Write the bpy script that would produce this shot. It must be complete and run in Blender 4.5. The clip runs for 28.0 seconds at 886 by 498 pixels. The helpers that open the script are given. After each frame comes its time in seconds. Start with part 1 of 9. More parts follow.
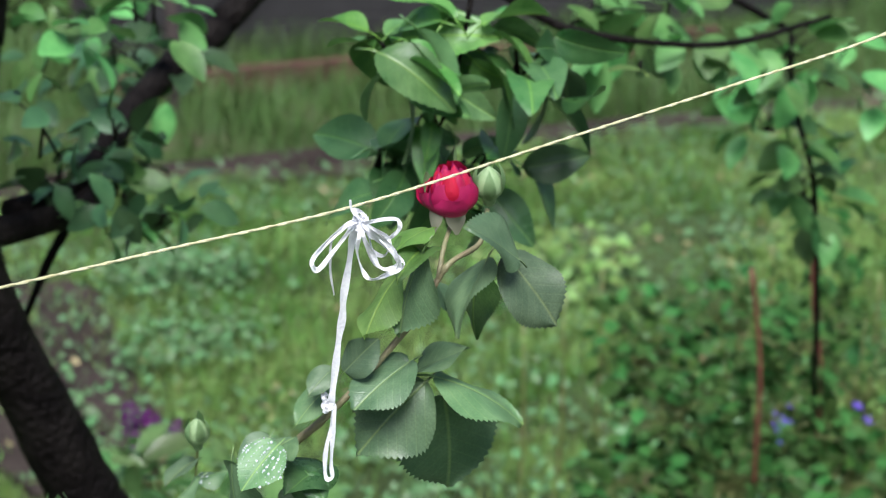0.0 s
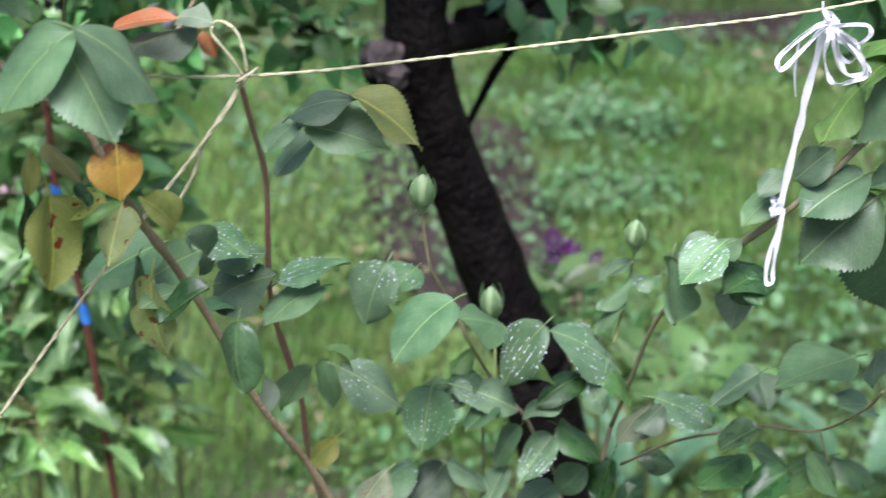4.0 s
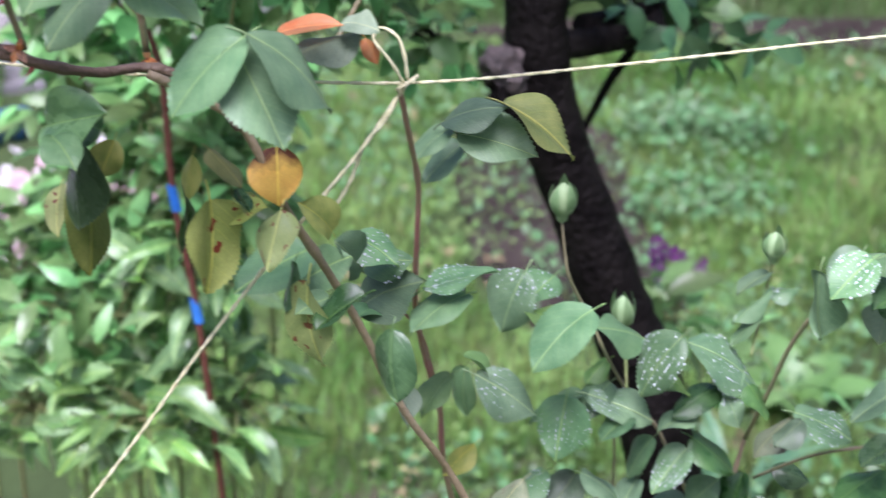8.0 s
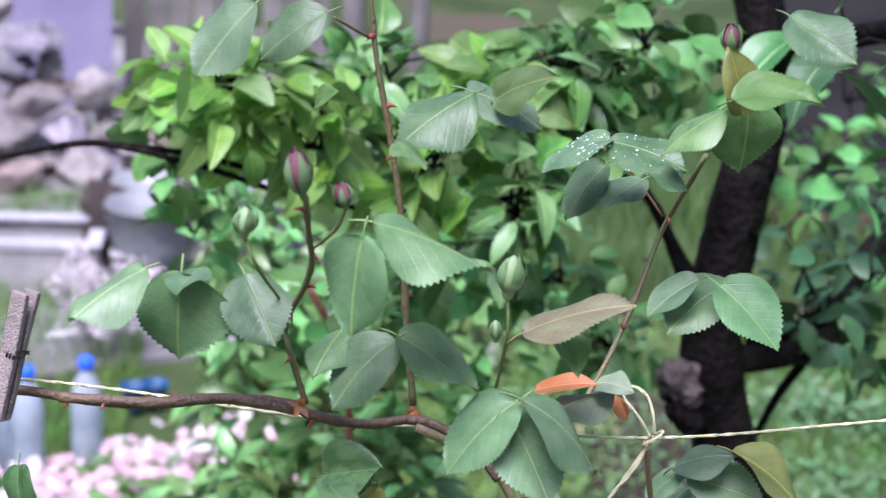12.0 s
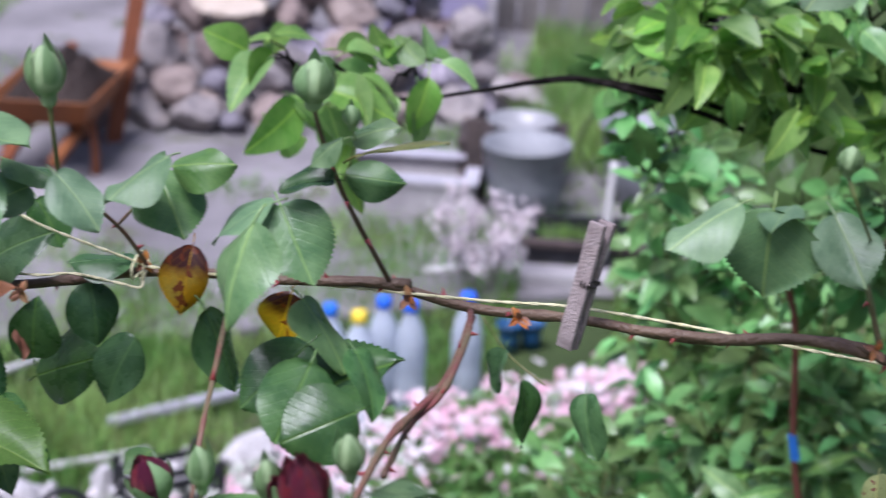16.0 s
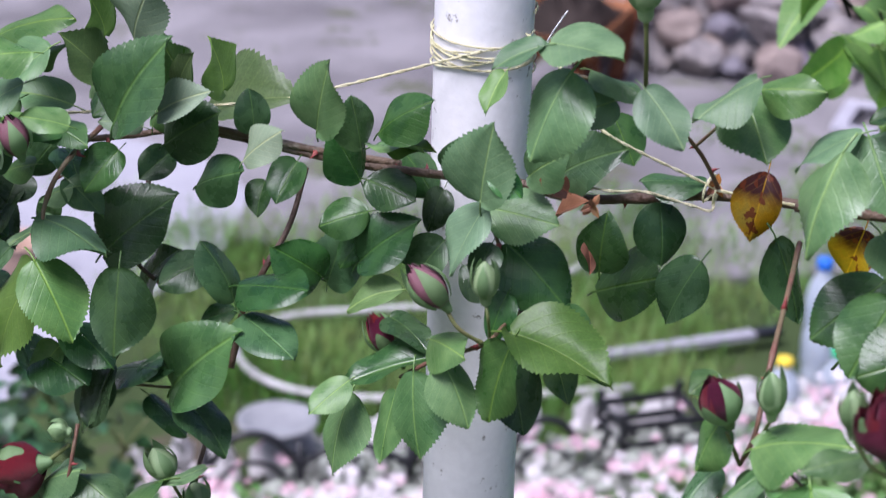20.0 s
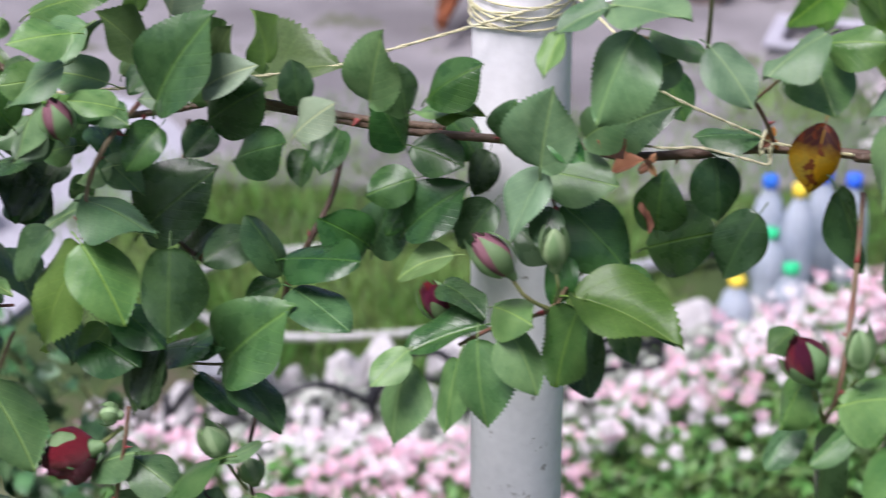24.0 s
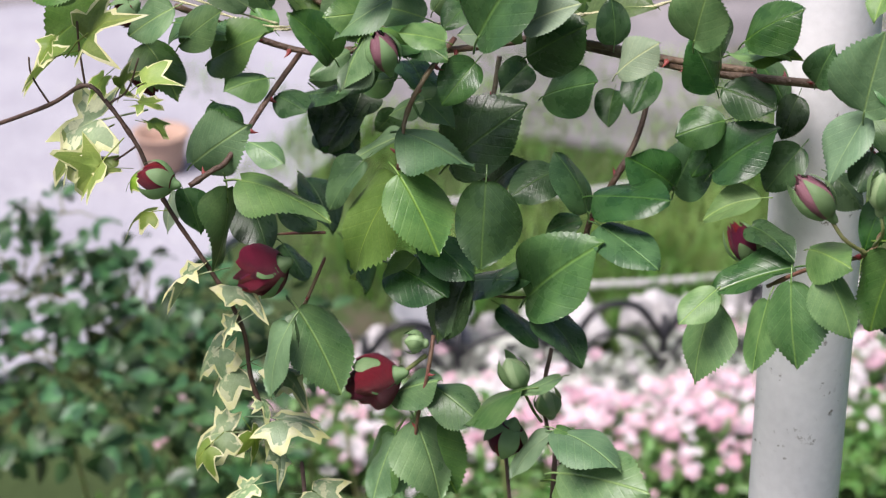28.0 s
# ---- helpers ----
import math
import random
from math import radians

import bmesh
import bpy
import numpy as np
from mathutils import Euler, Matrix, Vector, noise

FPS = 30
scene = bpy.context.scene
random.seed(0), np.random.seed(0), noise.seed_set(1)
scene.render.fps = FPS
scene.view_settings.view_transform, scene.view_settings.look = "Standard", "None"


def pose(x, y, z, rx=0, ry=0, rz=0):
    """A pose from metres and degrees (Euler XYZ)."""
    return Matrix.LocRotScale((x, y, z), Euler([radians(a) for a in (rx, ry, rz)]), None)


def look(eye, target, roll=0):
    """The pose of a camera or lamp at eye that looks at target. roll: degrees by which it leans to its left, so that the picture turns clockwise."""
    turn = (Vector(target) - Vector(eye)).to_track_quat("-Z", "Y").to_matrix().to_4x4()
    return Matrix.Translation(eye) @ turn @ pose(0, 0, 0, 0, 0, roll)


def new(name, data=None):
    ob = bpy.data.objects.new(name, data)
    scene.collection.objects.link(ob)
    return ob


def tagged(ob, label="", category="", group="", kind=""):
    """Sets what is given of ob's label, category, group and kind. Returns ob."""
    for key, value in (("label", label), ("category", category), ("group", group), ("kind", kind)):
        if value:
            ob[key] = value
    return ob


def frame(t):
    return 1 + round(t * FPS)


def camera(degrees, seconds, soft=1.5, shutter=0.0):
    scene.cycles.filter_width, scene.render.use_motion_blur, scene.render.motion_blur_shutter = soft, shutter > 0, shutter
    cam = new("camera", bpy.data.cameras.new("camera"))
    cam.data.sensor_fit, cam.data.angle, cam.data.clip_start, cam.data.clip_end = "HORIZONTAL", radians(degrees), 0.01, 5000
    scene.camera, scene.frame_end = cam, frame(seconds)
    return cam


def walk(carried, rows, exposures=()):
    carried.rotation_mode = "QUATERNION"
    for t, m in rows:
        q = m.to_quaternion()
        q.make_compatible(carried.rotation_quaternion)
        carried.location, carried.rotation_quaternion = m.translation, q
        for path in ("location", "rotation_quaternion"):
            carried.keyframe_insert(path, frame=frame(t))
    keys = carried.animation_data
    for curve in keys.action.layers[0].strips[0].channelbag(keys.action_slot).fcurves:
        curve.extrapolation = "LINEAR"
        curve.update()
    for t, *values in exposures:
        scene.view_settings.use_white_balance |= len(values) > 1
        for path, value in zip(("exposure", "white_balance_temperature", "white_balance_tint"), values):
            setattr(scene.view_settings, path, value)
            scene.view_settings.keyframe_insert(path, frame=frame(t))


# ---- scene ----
cam = camera(24.46, 28.0, soft=1.2, shutter=0.4)
PATH = [
    (0, (0.7254, -1.0881, 1.6881), (1.4340, 0.6391, 0.9705), 1.44),
    (0.5, (0.7245, -1.0906, 1.6883), (1.4301, 0.6377, 0.9706), 1.62),
    (1, (0.7238, -1.0918, 1.6881), (1.4242, 0.6384, 0.9699), 1.72),
    (1.5, (0.7245, -1.0906, 1.6874), (1.4166, 0.6425, 0.9681), 1.61),
    (2, (0.7243, -1.0907, 1.6861), (1.3940, 0.6475, 0.9579), 1.45),
    (2.5, (0.7296, -1.0882, 1.6796), (1.3205, 0.6714, 0.9349), 1.44),
    (3, (0.7303, -1.0940, 1.6685), (1.2046, 0.6902, 0.8994), 2.08),
    (3.5, (0.7188, -1.1021, 1.6554), (1.0875, 0.6834, 0.8330), 3.16),
    (4, (0.6965, -1.1033, 1.6455), (1.0099, 0.6814, 0.7990), 2.42),
    (4.5, (0.6786, -1.1017, 1.6450), (0.9667, 0.6778, 0.7787), 2.26),
    (6.5, (0.6765, -1.1005, 1.6456), (1.0086, 0.6752, 0.7873), 2.74),
    (7, (0.6778, -1.1011, 1.6454), (1.0122, 0.6758, 0.7904), 2.67),
    (7.5, (0.6700, -1.0975, 1.6429), (1.0015, 0.6807, 0.7896), 2.77),
    (8, (0.6515, -1.0907, 1.6459), (0.8949, 0.7040, 0.7974), 2.51),
    (8.5, (0.6418, -1.0871, 1.6569), (0.8557, 0.7283, 0.8454), 2.53),
    (9, (0.6316, -1.0926, 1.6774), (0.8087, 0.7619, 0.9497), 2.17),
    (9.5, (0.6224, -1.1008, 1.6943), (0.7806, 0.7778, 1.0264), 1.89),
    (10, (0.6093, -1.1058, 1.7101), (0.7626, 0.7938, 1.1036), 2.33),
    (10.5, (0.5996, -1.1131, 1.7106), (0.7631, 0.7878, 1.1108), 2.79),
    (11, (0.5848, -1.1187, 1.7112), (0.7429, 0.7774, 1.0951), 2.83),
    (11.5, (0.5735, -1.1265, 1.7140), (0.7129, 0.7716, 1.0992), 2.75),
    (13.5, (0.5391, -1.1207, 1.7138), (0.6970, 0.7747, 1.0953), 2.19),
    (14, (0.5356, -1.1221, 1.7101), (0.6904, 0.7724, 1.0882), 2.35),
    (14.5, (0.5096, -1.1195, 1.7064), (0.5397, 0.7744, 1.0646), 2.09),
    (15, (0.4867, -1.1153, 1.7028), (0.4440, 0.7736, 1.0469), 2.06),
    (15.5, (0.4625, -1.1152, 1.6997), (0.3542, 0.7662, 1.0299), 1.83),
    (16, (0.4331, -1.1222, 1.7016), (0.2521, 0.7507, 1.0236), 1.96),
    (16.5, (0.4046, -1.1258, 1.7057), (0.1454, 0.7413, 1.0374), 1.66),
    (17, (0.3754, -1.1277, 1.7071), (0.0082, 0.7253, 1.0500), 1.43),
    (17.5, (0.3559, -1.1304, 1.7040), (-0.0588, 0.7127, 1.0474), 1.88),
    (18, (0.3521, -1.1312, 1.7023), (-0.0494, 0.7141, 1.0436), 1.83),
    (18.5, (0.3482, -1.1314, 1.7009), (-0.0411, 0.7137, 1.0343), 1.62),
    (19, (0.3526, -1.1319, 1.7027), (-0.1378, 0.6802, 1.0131), 0.86),
    (19.5, (0.3708, -1.1299, 1.6939), (-0.2113, 0.6462, 0.9819), 1.42),
    (20, (0.3810, -1.1309, 1.6849), (-0.2435, 0.6196, 0.9462), 1.55),
    (20.5, (0.3702, -1.1351, 1.6809), (-0.1590, 0.6361, 0.9175), 0.14),
    (22.5, (0.3709, -1.1420, 1.6935), (-0.0423, 0.6375, 0.8794), -0.00),
    (23, (0.3528, -1.1410, 1.6940), (-0.1355, 0.6182, 0.8773), -0.04),
    (23.5, (0.3318, -1.1386, 1.6958), (-0.1746, 0.6177, 0.8839), 0.12),
    (24, (0.3001, -1.1368, 1.7013), (-0.2385, 0.6128, 0.8956), -0.13),
    (24.5, (0.2755, -1.1367, 1.6993), (-0.3593, 0.5845, 0.9029), -1.12),
    (25, (0.2518, -1.1500, 1.6950), (-0.4221, 0.5573, 0.9005), -1.53),
    (25.5, (0.2308, -1.1682, 1.6969), (-0.4751, 0.5240, 0.8982), -1.56),
    (26, (0.2252, -1.1785, 1.6992), (-0.4630, 0.5157, 0.8891), -0.83),
    (26.5, (0.2216, -1.1863, 1.7020), (-0.4635, 0.5044, 0.8822), -0.68),
    (27, (0.2229, -1.1883, 1.7021), (-0.4540, 0.4985, 0.8675), -0.58),
    (27.5, (0.2271, -1.1882, 1.7017), (-0.4556, 0.4939, 0.8622), -0.47),
    (28, (0.2244, -1.1860, 1.7000), (-0.4550, 0.4939, 0.8538), -0.21),
]
EXPOSURES = [(0, 0.8, 6050, 11), (2, 0.85, 6000, 13), (4.5, 1.05, 5800, 22), (8, 1.25, 5700, 27), (11, 1.12, 5650, 27), (14, 1.0, 5650, 23), (17, 0.6, 5700, 23), (20, 0.65, 5750, 24), (23, 0.65, 5950, 22), (28, 0.72, 6450, 18)]
walk(cam, [(t, look(e, g, r)) for t, e, g, r in PATH], EXPOSURES)
cam.data.dof.use_dof, cam.data.dof.focus_distance, cam.data.dof.aperture_fstop = True, 1.2, 12.0

# ---- sky and light: soft overcast daylight ----
G = -0.55  # level of the garden ground
world = bpy.data.worlds.new("overcast_sky")
scene.world = world
world.use_nodes = True
wn = world.node_tree
sky = wn.nodes.new("ShaderNodeTexSky")
sky.sky_type, sky.sun_disc = "NISHITA", False
sky.sun_elevation, sky.sun_rotation = radians(62), radians(204)
sky.air_density, sky.dust_density, sky.ozone_density = 1.0, 4.0, 1.0
wn.links.new(sky.outputs[0], wn.nodes["Background"].inputs[0])
wn.nodes["Background"].inputs[1].default_value = 0.07
sun = new("sun", bpy.data.lights.new("sun", "SUN"))
sun.data.energy, sun.data.angle, sun.data.color = 3.5, radians(32), (1.0, 0.97, 0.93)
sun.matrix_world = look((-1.5, -3.3, 6.9), (0, 0, 0))


# ---- materials ----
def nodes_of(name):
    m = bpy.data.materials.new(name)
    m.use_nodes = True
    return m, m.node_tree, m.node_tree.nodes["Principled BSDF"]


def wire(tree, kind, values=None, **props):
    n = tree.nodes.new(kind)
    for k, val in props.items():
        setattr(n, k, val)
    for k, val in (values or {}).items():
        if isinstance(val, bpy.types.NodeSocket):
            tree.links.new(val, n.inputs[k])
        else:
            n.inputs[k].default_value = val
    return n


def rgba(c):
    return (c[0], c[1], c[2], 1.0)


def maths(tree, op, a, b=0.0, c=0.0):
    return wire(tree, "ShaderNodeMath", {0: a, 1: b, 2: c}, operation=op).outputs[0]


def blend(tree, fac, a, b):
    return wire(tree, "ShaderNodeMix", {0: fac, 6: a, 7: b}, data_type="RGBA").outputs[2]


def span(tree, val, a, b, c, d):
    return wire(tree, "ShaderNodeMapRange", {0: val, 1: a, 2: b, 3: c, 4: d}).outputs[0]


def surface(name, c1, c2, scale=12.0, rough=0.6, metal=0.0, bump=0.25, fine=90.0, vary=0.12, stain=None, stain_at=0.62,
            stain_scale=6.0, island=False, thin=0.0, gloss=0.5, where="Object", grain=0.1):
    """A mottled surface: two tones, fine grain with relief, stains of their own shape, a shade of its own for each piece."""
    m, tree, shader = nodes_of(name)
    at = tree.nodes.new("ShaderNodeTexCoord").outputs[where]
    n1 = wire(tree, "ShaderNodeTexNoise", {"Vector": at, "Scale": scale, "Detail": 5.0})
    n2 = wire(tree, "ShaderNodeTexNoise", {"Vector": at, "Scale": fine, "Detail": 4.0})
    col = blend(tree, span(tree, n1.outputs[0], 0.35, 0.65, 0.0, 1.0), rgba(c1), rgba(c2))
    if stain:
        n3 = wire(tree, "ShaderNodeTexNoise", {"Vector": at, "Scale": stain_scale, "Detail": 6.0, "Roughness": 0.7})
        col = blend(tree, span(tree, n3.outputs[0], stain_at, stain_at + 0.06, 0.0, 0.9), col, rgba(stain))
    own = tree.nodes.new("ShaderNodeNewGeometry").outputs["Random Per Island"] if island else tree.nodes.new("ShaderNodeObjectInfo").outputs["Random"]
    value = maths(tree, "ADD", span(tree, own, 0.0, 1.0, 1 - vary, 1 + vary), span(tree, n2.outputs[0], 0.3, 0.7, -grain, grain))
    hue = wire(tree, "ShaderNodeHueSaturation", {"Value": value, "Hue": span(tree, own, 0.0, 1.0, 0.5 - vary * 0.06, 0.5 + vary * 0.06), "Color": col})
    tree.links.new(hue.outputs[0], shader.inputs["Base Color"])
    shader.inputs["Roughness"].default_value = rough
    shader.inputs["Metallic"].default_value = metal
    shader.inputs["Specular IOR Level"].default_value = gloss
    if bump:
        b = wire(tree, "ShaderNodeBump", {"Strength": bump, "Distance": 0.01, "Height": n2.outputs[0]})
        tree.links.new(b.outputs[0], shader.inputs["Normal"])
    if thin:
        tr = wire(tree, "ShaderNodeBsdfTranslucent", {"Color": hue.outputs[0]})
        mixer = wire(tree, "ShaderNodeMixShader", {0: thin, 1: shader.outputs[0], 2: tr.outputs[0]})
        tree.links.new(mixer.outputs[0], tree.nodes["Material Output"].inputs[0])
    return m


def leaf_surface(name, c1, c2, vein=(2.3, 1.9, 1.3), spots=None, spot_at=0.66, scorch=None, rim=None, rough=0.44, thin=0.18, gloss=0.42):
    """A leaf blade one unit long: midrib and side veins, mottling, and spots, a scorched foot or a pale rim where it has them."""
    m, tree, shader = nodes_of(name)
    at = tree.nodes.new("ShaderNodeTexCoord").outputs["Object"]
    own = tree.nodes.new("ShaderNodeObjectInfo").outputs["Random"]
    moved = wire(tree, "ShaderNodeVectorMath", {0: at, 1: wire(tree, "ShaderNodeCombineXYZ", {0: maths(tree, "MULTIPLY", own, 31.0), 1: maths(tree, "MULTIPLY", own, 17.0)}).outputs[0]}, operation="ADD").outputs[0]
    xyz = tree.nodes.new("ShaderNodeSeparateXYZ")
    tree.links.new(at, xyz.inputs[0])
    ax = maths(tree, "ABSOLUTE", xyz.outputs[0])
    rib = span(tree, ax, 0.004, 0.022, 1.0, 0.0)
    side = span(tree, maths(tree, "PINGPONG", maths(tree, "MULTIPLY", maths(tree, "SUBTRACT", xyz.outputs[1], maths(tree, "MULTIPLY", ax, 0.8)), 7.5), 0.5), 0.0, 0.1, 1.0, 0.0)
    lines = maths(tree, "MAXIMUM", rib, maths(tree, "MULTIPLY", side, 0.05))
    n1 = wire(tree, "ShaderNodeTexNoise", {"Vector": moved, "Scale": 3.0, "Detail": 5.0})
    n2 = wire(tree, "ShaderNodeTexNoise", {"Vector": moved, "Scale": 40.0, "Detail": 3.0})
    col = blend(tree, span(tree, n1.outputs[0], 0.35, 0.65, 0.0, 1.0), rgba(c1), rgba(c2))
    if rim:
        edge = span(tree, maths(tree, "ADD", maths(tree, "MULTIPLY", wire(tree, "ShaderNodeVectorMath", {0: at, 1: (0.0, 0.3, 0.0)}, operation="DISTANCE").outputs["Value"], 0.75), maths(tree, "MULTIPLY", n1.outputs[0], 0.42)), 0.42, 0.46, 0.0, 1.0)
        col = blend(tree, edge, col, rgba(rim))
    if scorch:
        foot = span(tree, maths(tree, "ADD", xyz.outputs[1], maths(tree, "MULTIPLY", n1.outputs[0], 0.5)), 0.38 if spots is None else 0.5, 0.62 if spots is None else 0.78, 1.0, 0.0)
        col = blend(tree, foot, col, rgba(scorch))
    col = blend(tree, maths(tree, "ADD", maths(tree, "MULTIPLY", rib, 0.5), maths(tree, "MULTIPLY", side, 0.1)), col, rgba([min(1, a * b) for a, b in zip(c2, vein)]))
    if spots:
        sp = wire(tree, "ShaderNodeTexNoise", {"Vector": moved, "Scale": 5.5, "Detail": 2.0})
        col = blend(tree, span(tree, sp.outputs[0], spot_at, spot_at + 0.03, 0.0, 0.95), col, rgba(spots))
    value = maths(tree, "ADD", span(tree, own, 0.0, 1.0, 0.6, 1.3), span(tree, n2.outputs[0], 0.3, 0.7, -0.1, 0.1))
    hue = wire(tree, "ShaderNodeHueSaturation", {"Value": value, "Hue": span(tree, maths(tree, "FRACT", maths(tree, "MULTIPLY", own, 7.3)), 0.0, 1.0, 0.484, 0.508), "Saturation": span(tree, maths(tree, "FRACT", maths(tree, "MULTIPLY", own, 13.7)), 0.0, 1.0, 0.82, 1.12), "Color": col})
    tree.links.new(hue.outputs[0], shader.inputs["Base Color"])
    tree.links.new(span(tree, n1.outputs[0], 0.3, 0.7, rough - 0.12, rough + 0.1), shader.inputs["Roughness"])
    height = maths(tree, "ADD", maths(tree, "MULTIPLY", lines, -0.6), maths(tree, "MULTIPLY", n2.outputs[0], 0.05))
    b = wire(tree, "ShaderNodeBump", {"Strength": 0.3, "Distance": 0.01, "Height": height})
    tree.links.new(b.outputs[0], shader.inputs["Normal"])
    shader.inputs["Specular IOR Level"].default_value = gloss
    tr = wire(tree, "ShaderNodeBsdfTranslucent", {"Color": hue.outputs[0]})
    mixer = wire(tree, "ShaderNodeMixShader", {0: thin, 1: shader.outputs[0], 2: tr.outputs[0]})
    tree.links.new(mixer.outputs[0], tree.nodes["Material Output"].inputs[0])
    return m


LEAF = {
    "m": leaf_surface("rose_leaf", (0.088, 0.174, 0.080), (0.134, 0.236, 0.112), rough=0.42),
    "k": leaf_surface("fresh_rose_leaf", (0.068, 0.158, 0.050), (0.115, 0.225, 0.074), rough=0.36),
    # "d" is a darker green rose leaf, rounder and more finely toothed
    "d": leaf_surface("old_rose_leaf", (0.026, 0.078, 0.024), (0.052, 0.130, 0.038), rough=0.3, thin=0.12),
    "l": leaf_surface("young_rose_leaf", (0.100, 0.215, 0.046), (0.145, 0.275, 0.068), thin=0.32),
    "p": leaf_surface("leaf_underside", (0.176, 0.256, 0.152), (0.224, 0.304, 0.192), rough=0.6),
    "o": leaf_surface("olive_leaf", (0.16, 0.20, 0.05), (0.24, 0.26, 0.07), thin=0.3),
    "s": leaf_surface("spotted_leaf", (0.25, 0.32, 0.075), (0.33, 0.39, 0.105), spots=(0.19, 0.045, 0.015), spot_at=0.63, thin=0.35),
    "y": leaf_surface("yellow_leaf", (0.62, 0.33, 0.015), (0.72, 0.44, 0.03), scorch=(0.10, 0.03, 0.012), thin=0.3),
    "x": leaf_surface("scorched_leaf", (0.56, 0.30, 0.015), (0.40, 0.30, 0.04), scorch=(0.06, 0.015, 0.01), spots=(0.18, 0.05, 0.015), spot_at=0.6, thin=0.25),
    "b": leaf_surface("withering_leaf", (0.13, 0.17, 0.09), (0.22, 0.25, 0.15), spots=(0.19, 0.13, 0.08), spot_at=0.66),
    "r": leaf_surface("reddish_young_leaf", (0.21, 0.18, 0.10), (0.23, 0.25, 0.12), thin=0.3),
    "g": leaf_surface("orange_leaf", (0.55, 0.20, 0.05), (0.50, 0.26, 0.09), thin=0.3),
    "n": leaf_surface("dry_brown_leaf", (0.25, 0.11, 0.06), (0.36, 0.18, 0.10), rough=0.7, thin=0.1),
    "w": leaf_surface("lime_ivy_leaf", (0.17, 0.29, 0.05), (0.25, 0.36, 0.07), rough=0.45, thin=0.3, vein=(1.5, 1.4, 1.2)),
    "v": leaf_surface("variegated_ivy_leaf", (0.15, 0.24, 0.11), (0.25, 0.34, 0.19), spots=(0.45, 0.49, 0.30), spot_at=0.55, rough=0.5, vein=(1.6, 1.5, 1.3)),
}
BUSH = {
    "m": surface("apple_leaf", (0.076, 0.205, 0.054), (0.145, 0.315, 0.094), 30, 0.44, vary=0.45, island=True, thin=0.25, bump=0.1, gloss=0.35),
    # "d" is the apple leaf again, its shade put in as darker colour
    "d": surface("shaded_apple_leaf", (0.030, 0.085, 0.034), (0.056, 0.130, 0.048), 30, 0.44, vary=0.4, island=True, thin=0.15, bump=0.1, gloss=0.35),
    "l": surface("young_apple_leaf", (0.165, 0.360, 0.092), (0.255, 0.460, 0.145), 30, 0.44, vary=0.35, island=True, thin=0.35, bump=0.1, gloss=0.35),
    "P": surface("peony_leaf", (0.125, 0.270, 0.080), (0.210, 0.385, 0.130), 30, 0.3, vary=0.55, island=True, thin=0.25, bump=0.1),
    "D": surface("shrub_leaf", (0.022, 0.066, 0.025), (0.076, 0.165, 0.060), 30, 0.4, vary=0.5, island=True, thin=0.2, bump=0.1),
    "B": surface("berry_bush_leaf", (0.030, 0.090, 0.020), (0.062, 0.150, 0.034), 30, 0.6, vary=0.5, island=True, thin=0.25, bump=0.1, gloss=0.2),
    "F": surface("bed_leaf", (0.069, 0.166, 0.034), (0.127, 0.244, 0.058), 30, 0.5, vary=0.4, island=True, thin=0.25, bump=0.1),
}
CANE = {
    "green": surface("green_stem", (0.13, 0.19, 0.05), (0.18, 0.17, 0.07), 40, 0.5, bump=0.2, fine=300),
    "greenb": surface("green_brown_cane", (0.10, 0.12, 0.05), (0.16, 0.11, 0.06), 30, 0.5, bump=0.25, fine=300),
    "tawny": surface("tawny_cane", (0.25, 0.185, 0.105), (0.33, 0.245, 0.15), 45, 0.5, bump=0.3, fine=350),
    "blush": surface("blushing_cane", (0.38, 0.16, 0.14), (0.32, 0.25, 0.14), 28, 0.45, bump=0.2, fine=300),
    "olive": surface("olive_cane", (0.20, 0.21, 0.10), (0.27, 0.22, 0.13), 40, 0.5, bump=0.25, fine=300),
    "red": surface("reddish_cane", (0.17, 0.055, 0.050), (0.145, 0.115, 0.060), 35, 0.45, bump=0.2, fine=300),
    "brown": surface("brown_cane", (0.081, 0.046, 0.032), (0.126, 0.081, 0.052), 45, 0.5, bump=0.35, fine=350, stain=(0.22, 0.2, 0.15)),
    "dark": surface("dark_ivy_stem", (0.05, 0.03, 0.022), (0.09, 0.05, 0.035), 45, 0.6, bump=0.3, fine=300),
}
thorn_red = surface("thorn_red", (0.28, 0.03, 0.05), (0.20, 0.05, 0.03), 60, 0.4)
sepal_green = surface("sepal_green", (0.13, 0.24, 0.09), (0.20, 0.31, 0.14), 40, 0.5, island=False, thin=0.15, fine=250)
sepal_pale = surface("pale_sepal", (0.42, 0.45, 0.30), (0.50, 0.45, 0.36), 40, 0.5, thin=0.25)
bud_green = surface("bud_green", (0.20, 0.31, 0.14), (0.27, 0.37, 0.19), 30, 0.45, fine=250)
petal_red = surface("crimson_petal", (0.58, 0.012, 0.110), (0.42, 0.007, 0.068), 60, 0.42, vary=0.3, bump=0.35, thin=0.15, fine=90)
petal_dark = surface("dark_red_petal", (0.239, 0.011, 0.045), (0.113, 0.007, 0.026), 45, 0.5, vary=0.4, bump=0.7, thin=0.06, stain=(0.30, 0.13, 0.15), stain_at=0.72, stain_scale=70, fine=160)
petal_mauve = surface("mauve_petal", (0.13, 0.02, 0.05), (0.28, 0.15, 0.17), 60, 0.5, bump=0.3, thin=0.1, fine=160, stain=(0.42, 0.38, 0.30), stain_at=0.66, stain_scale=60)
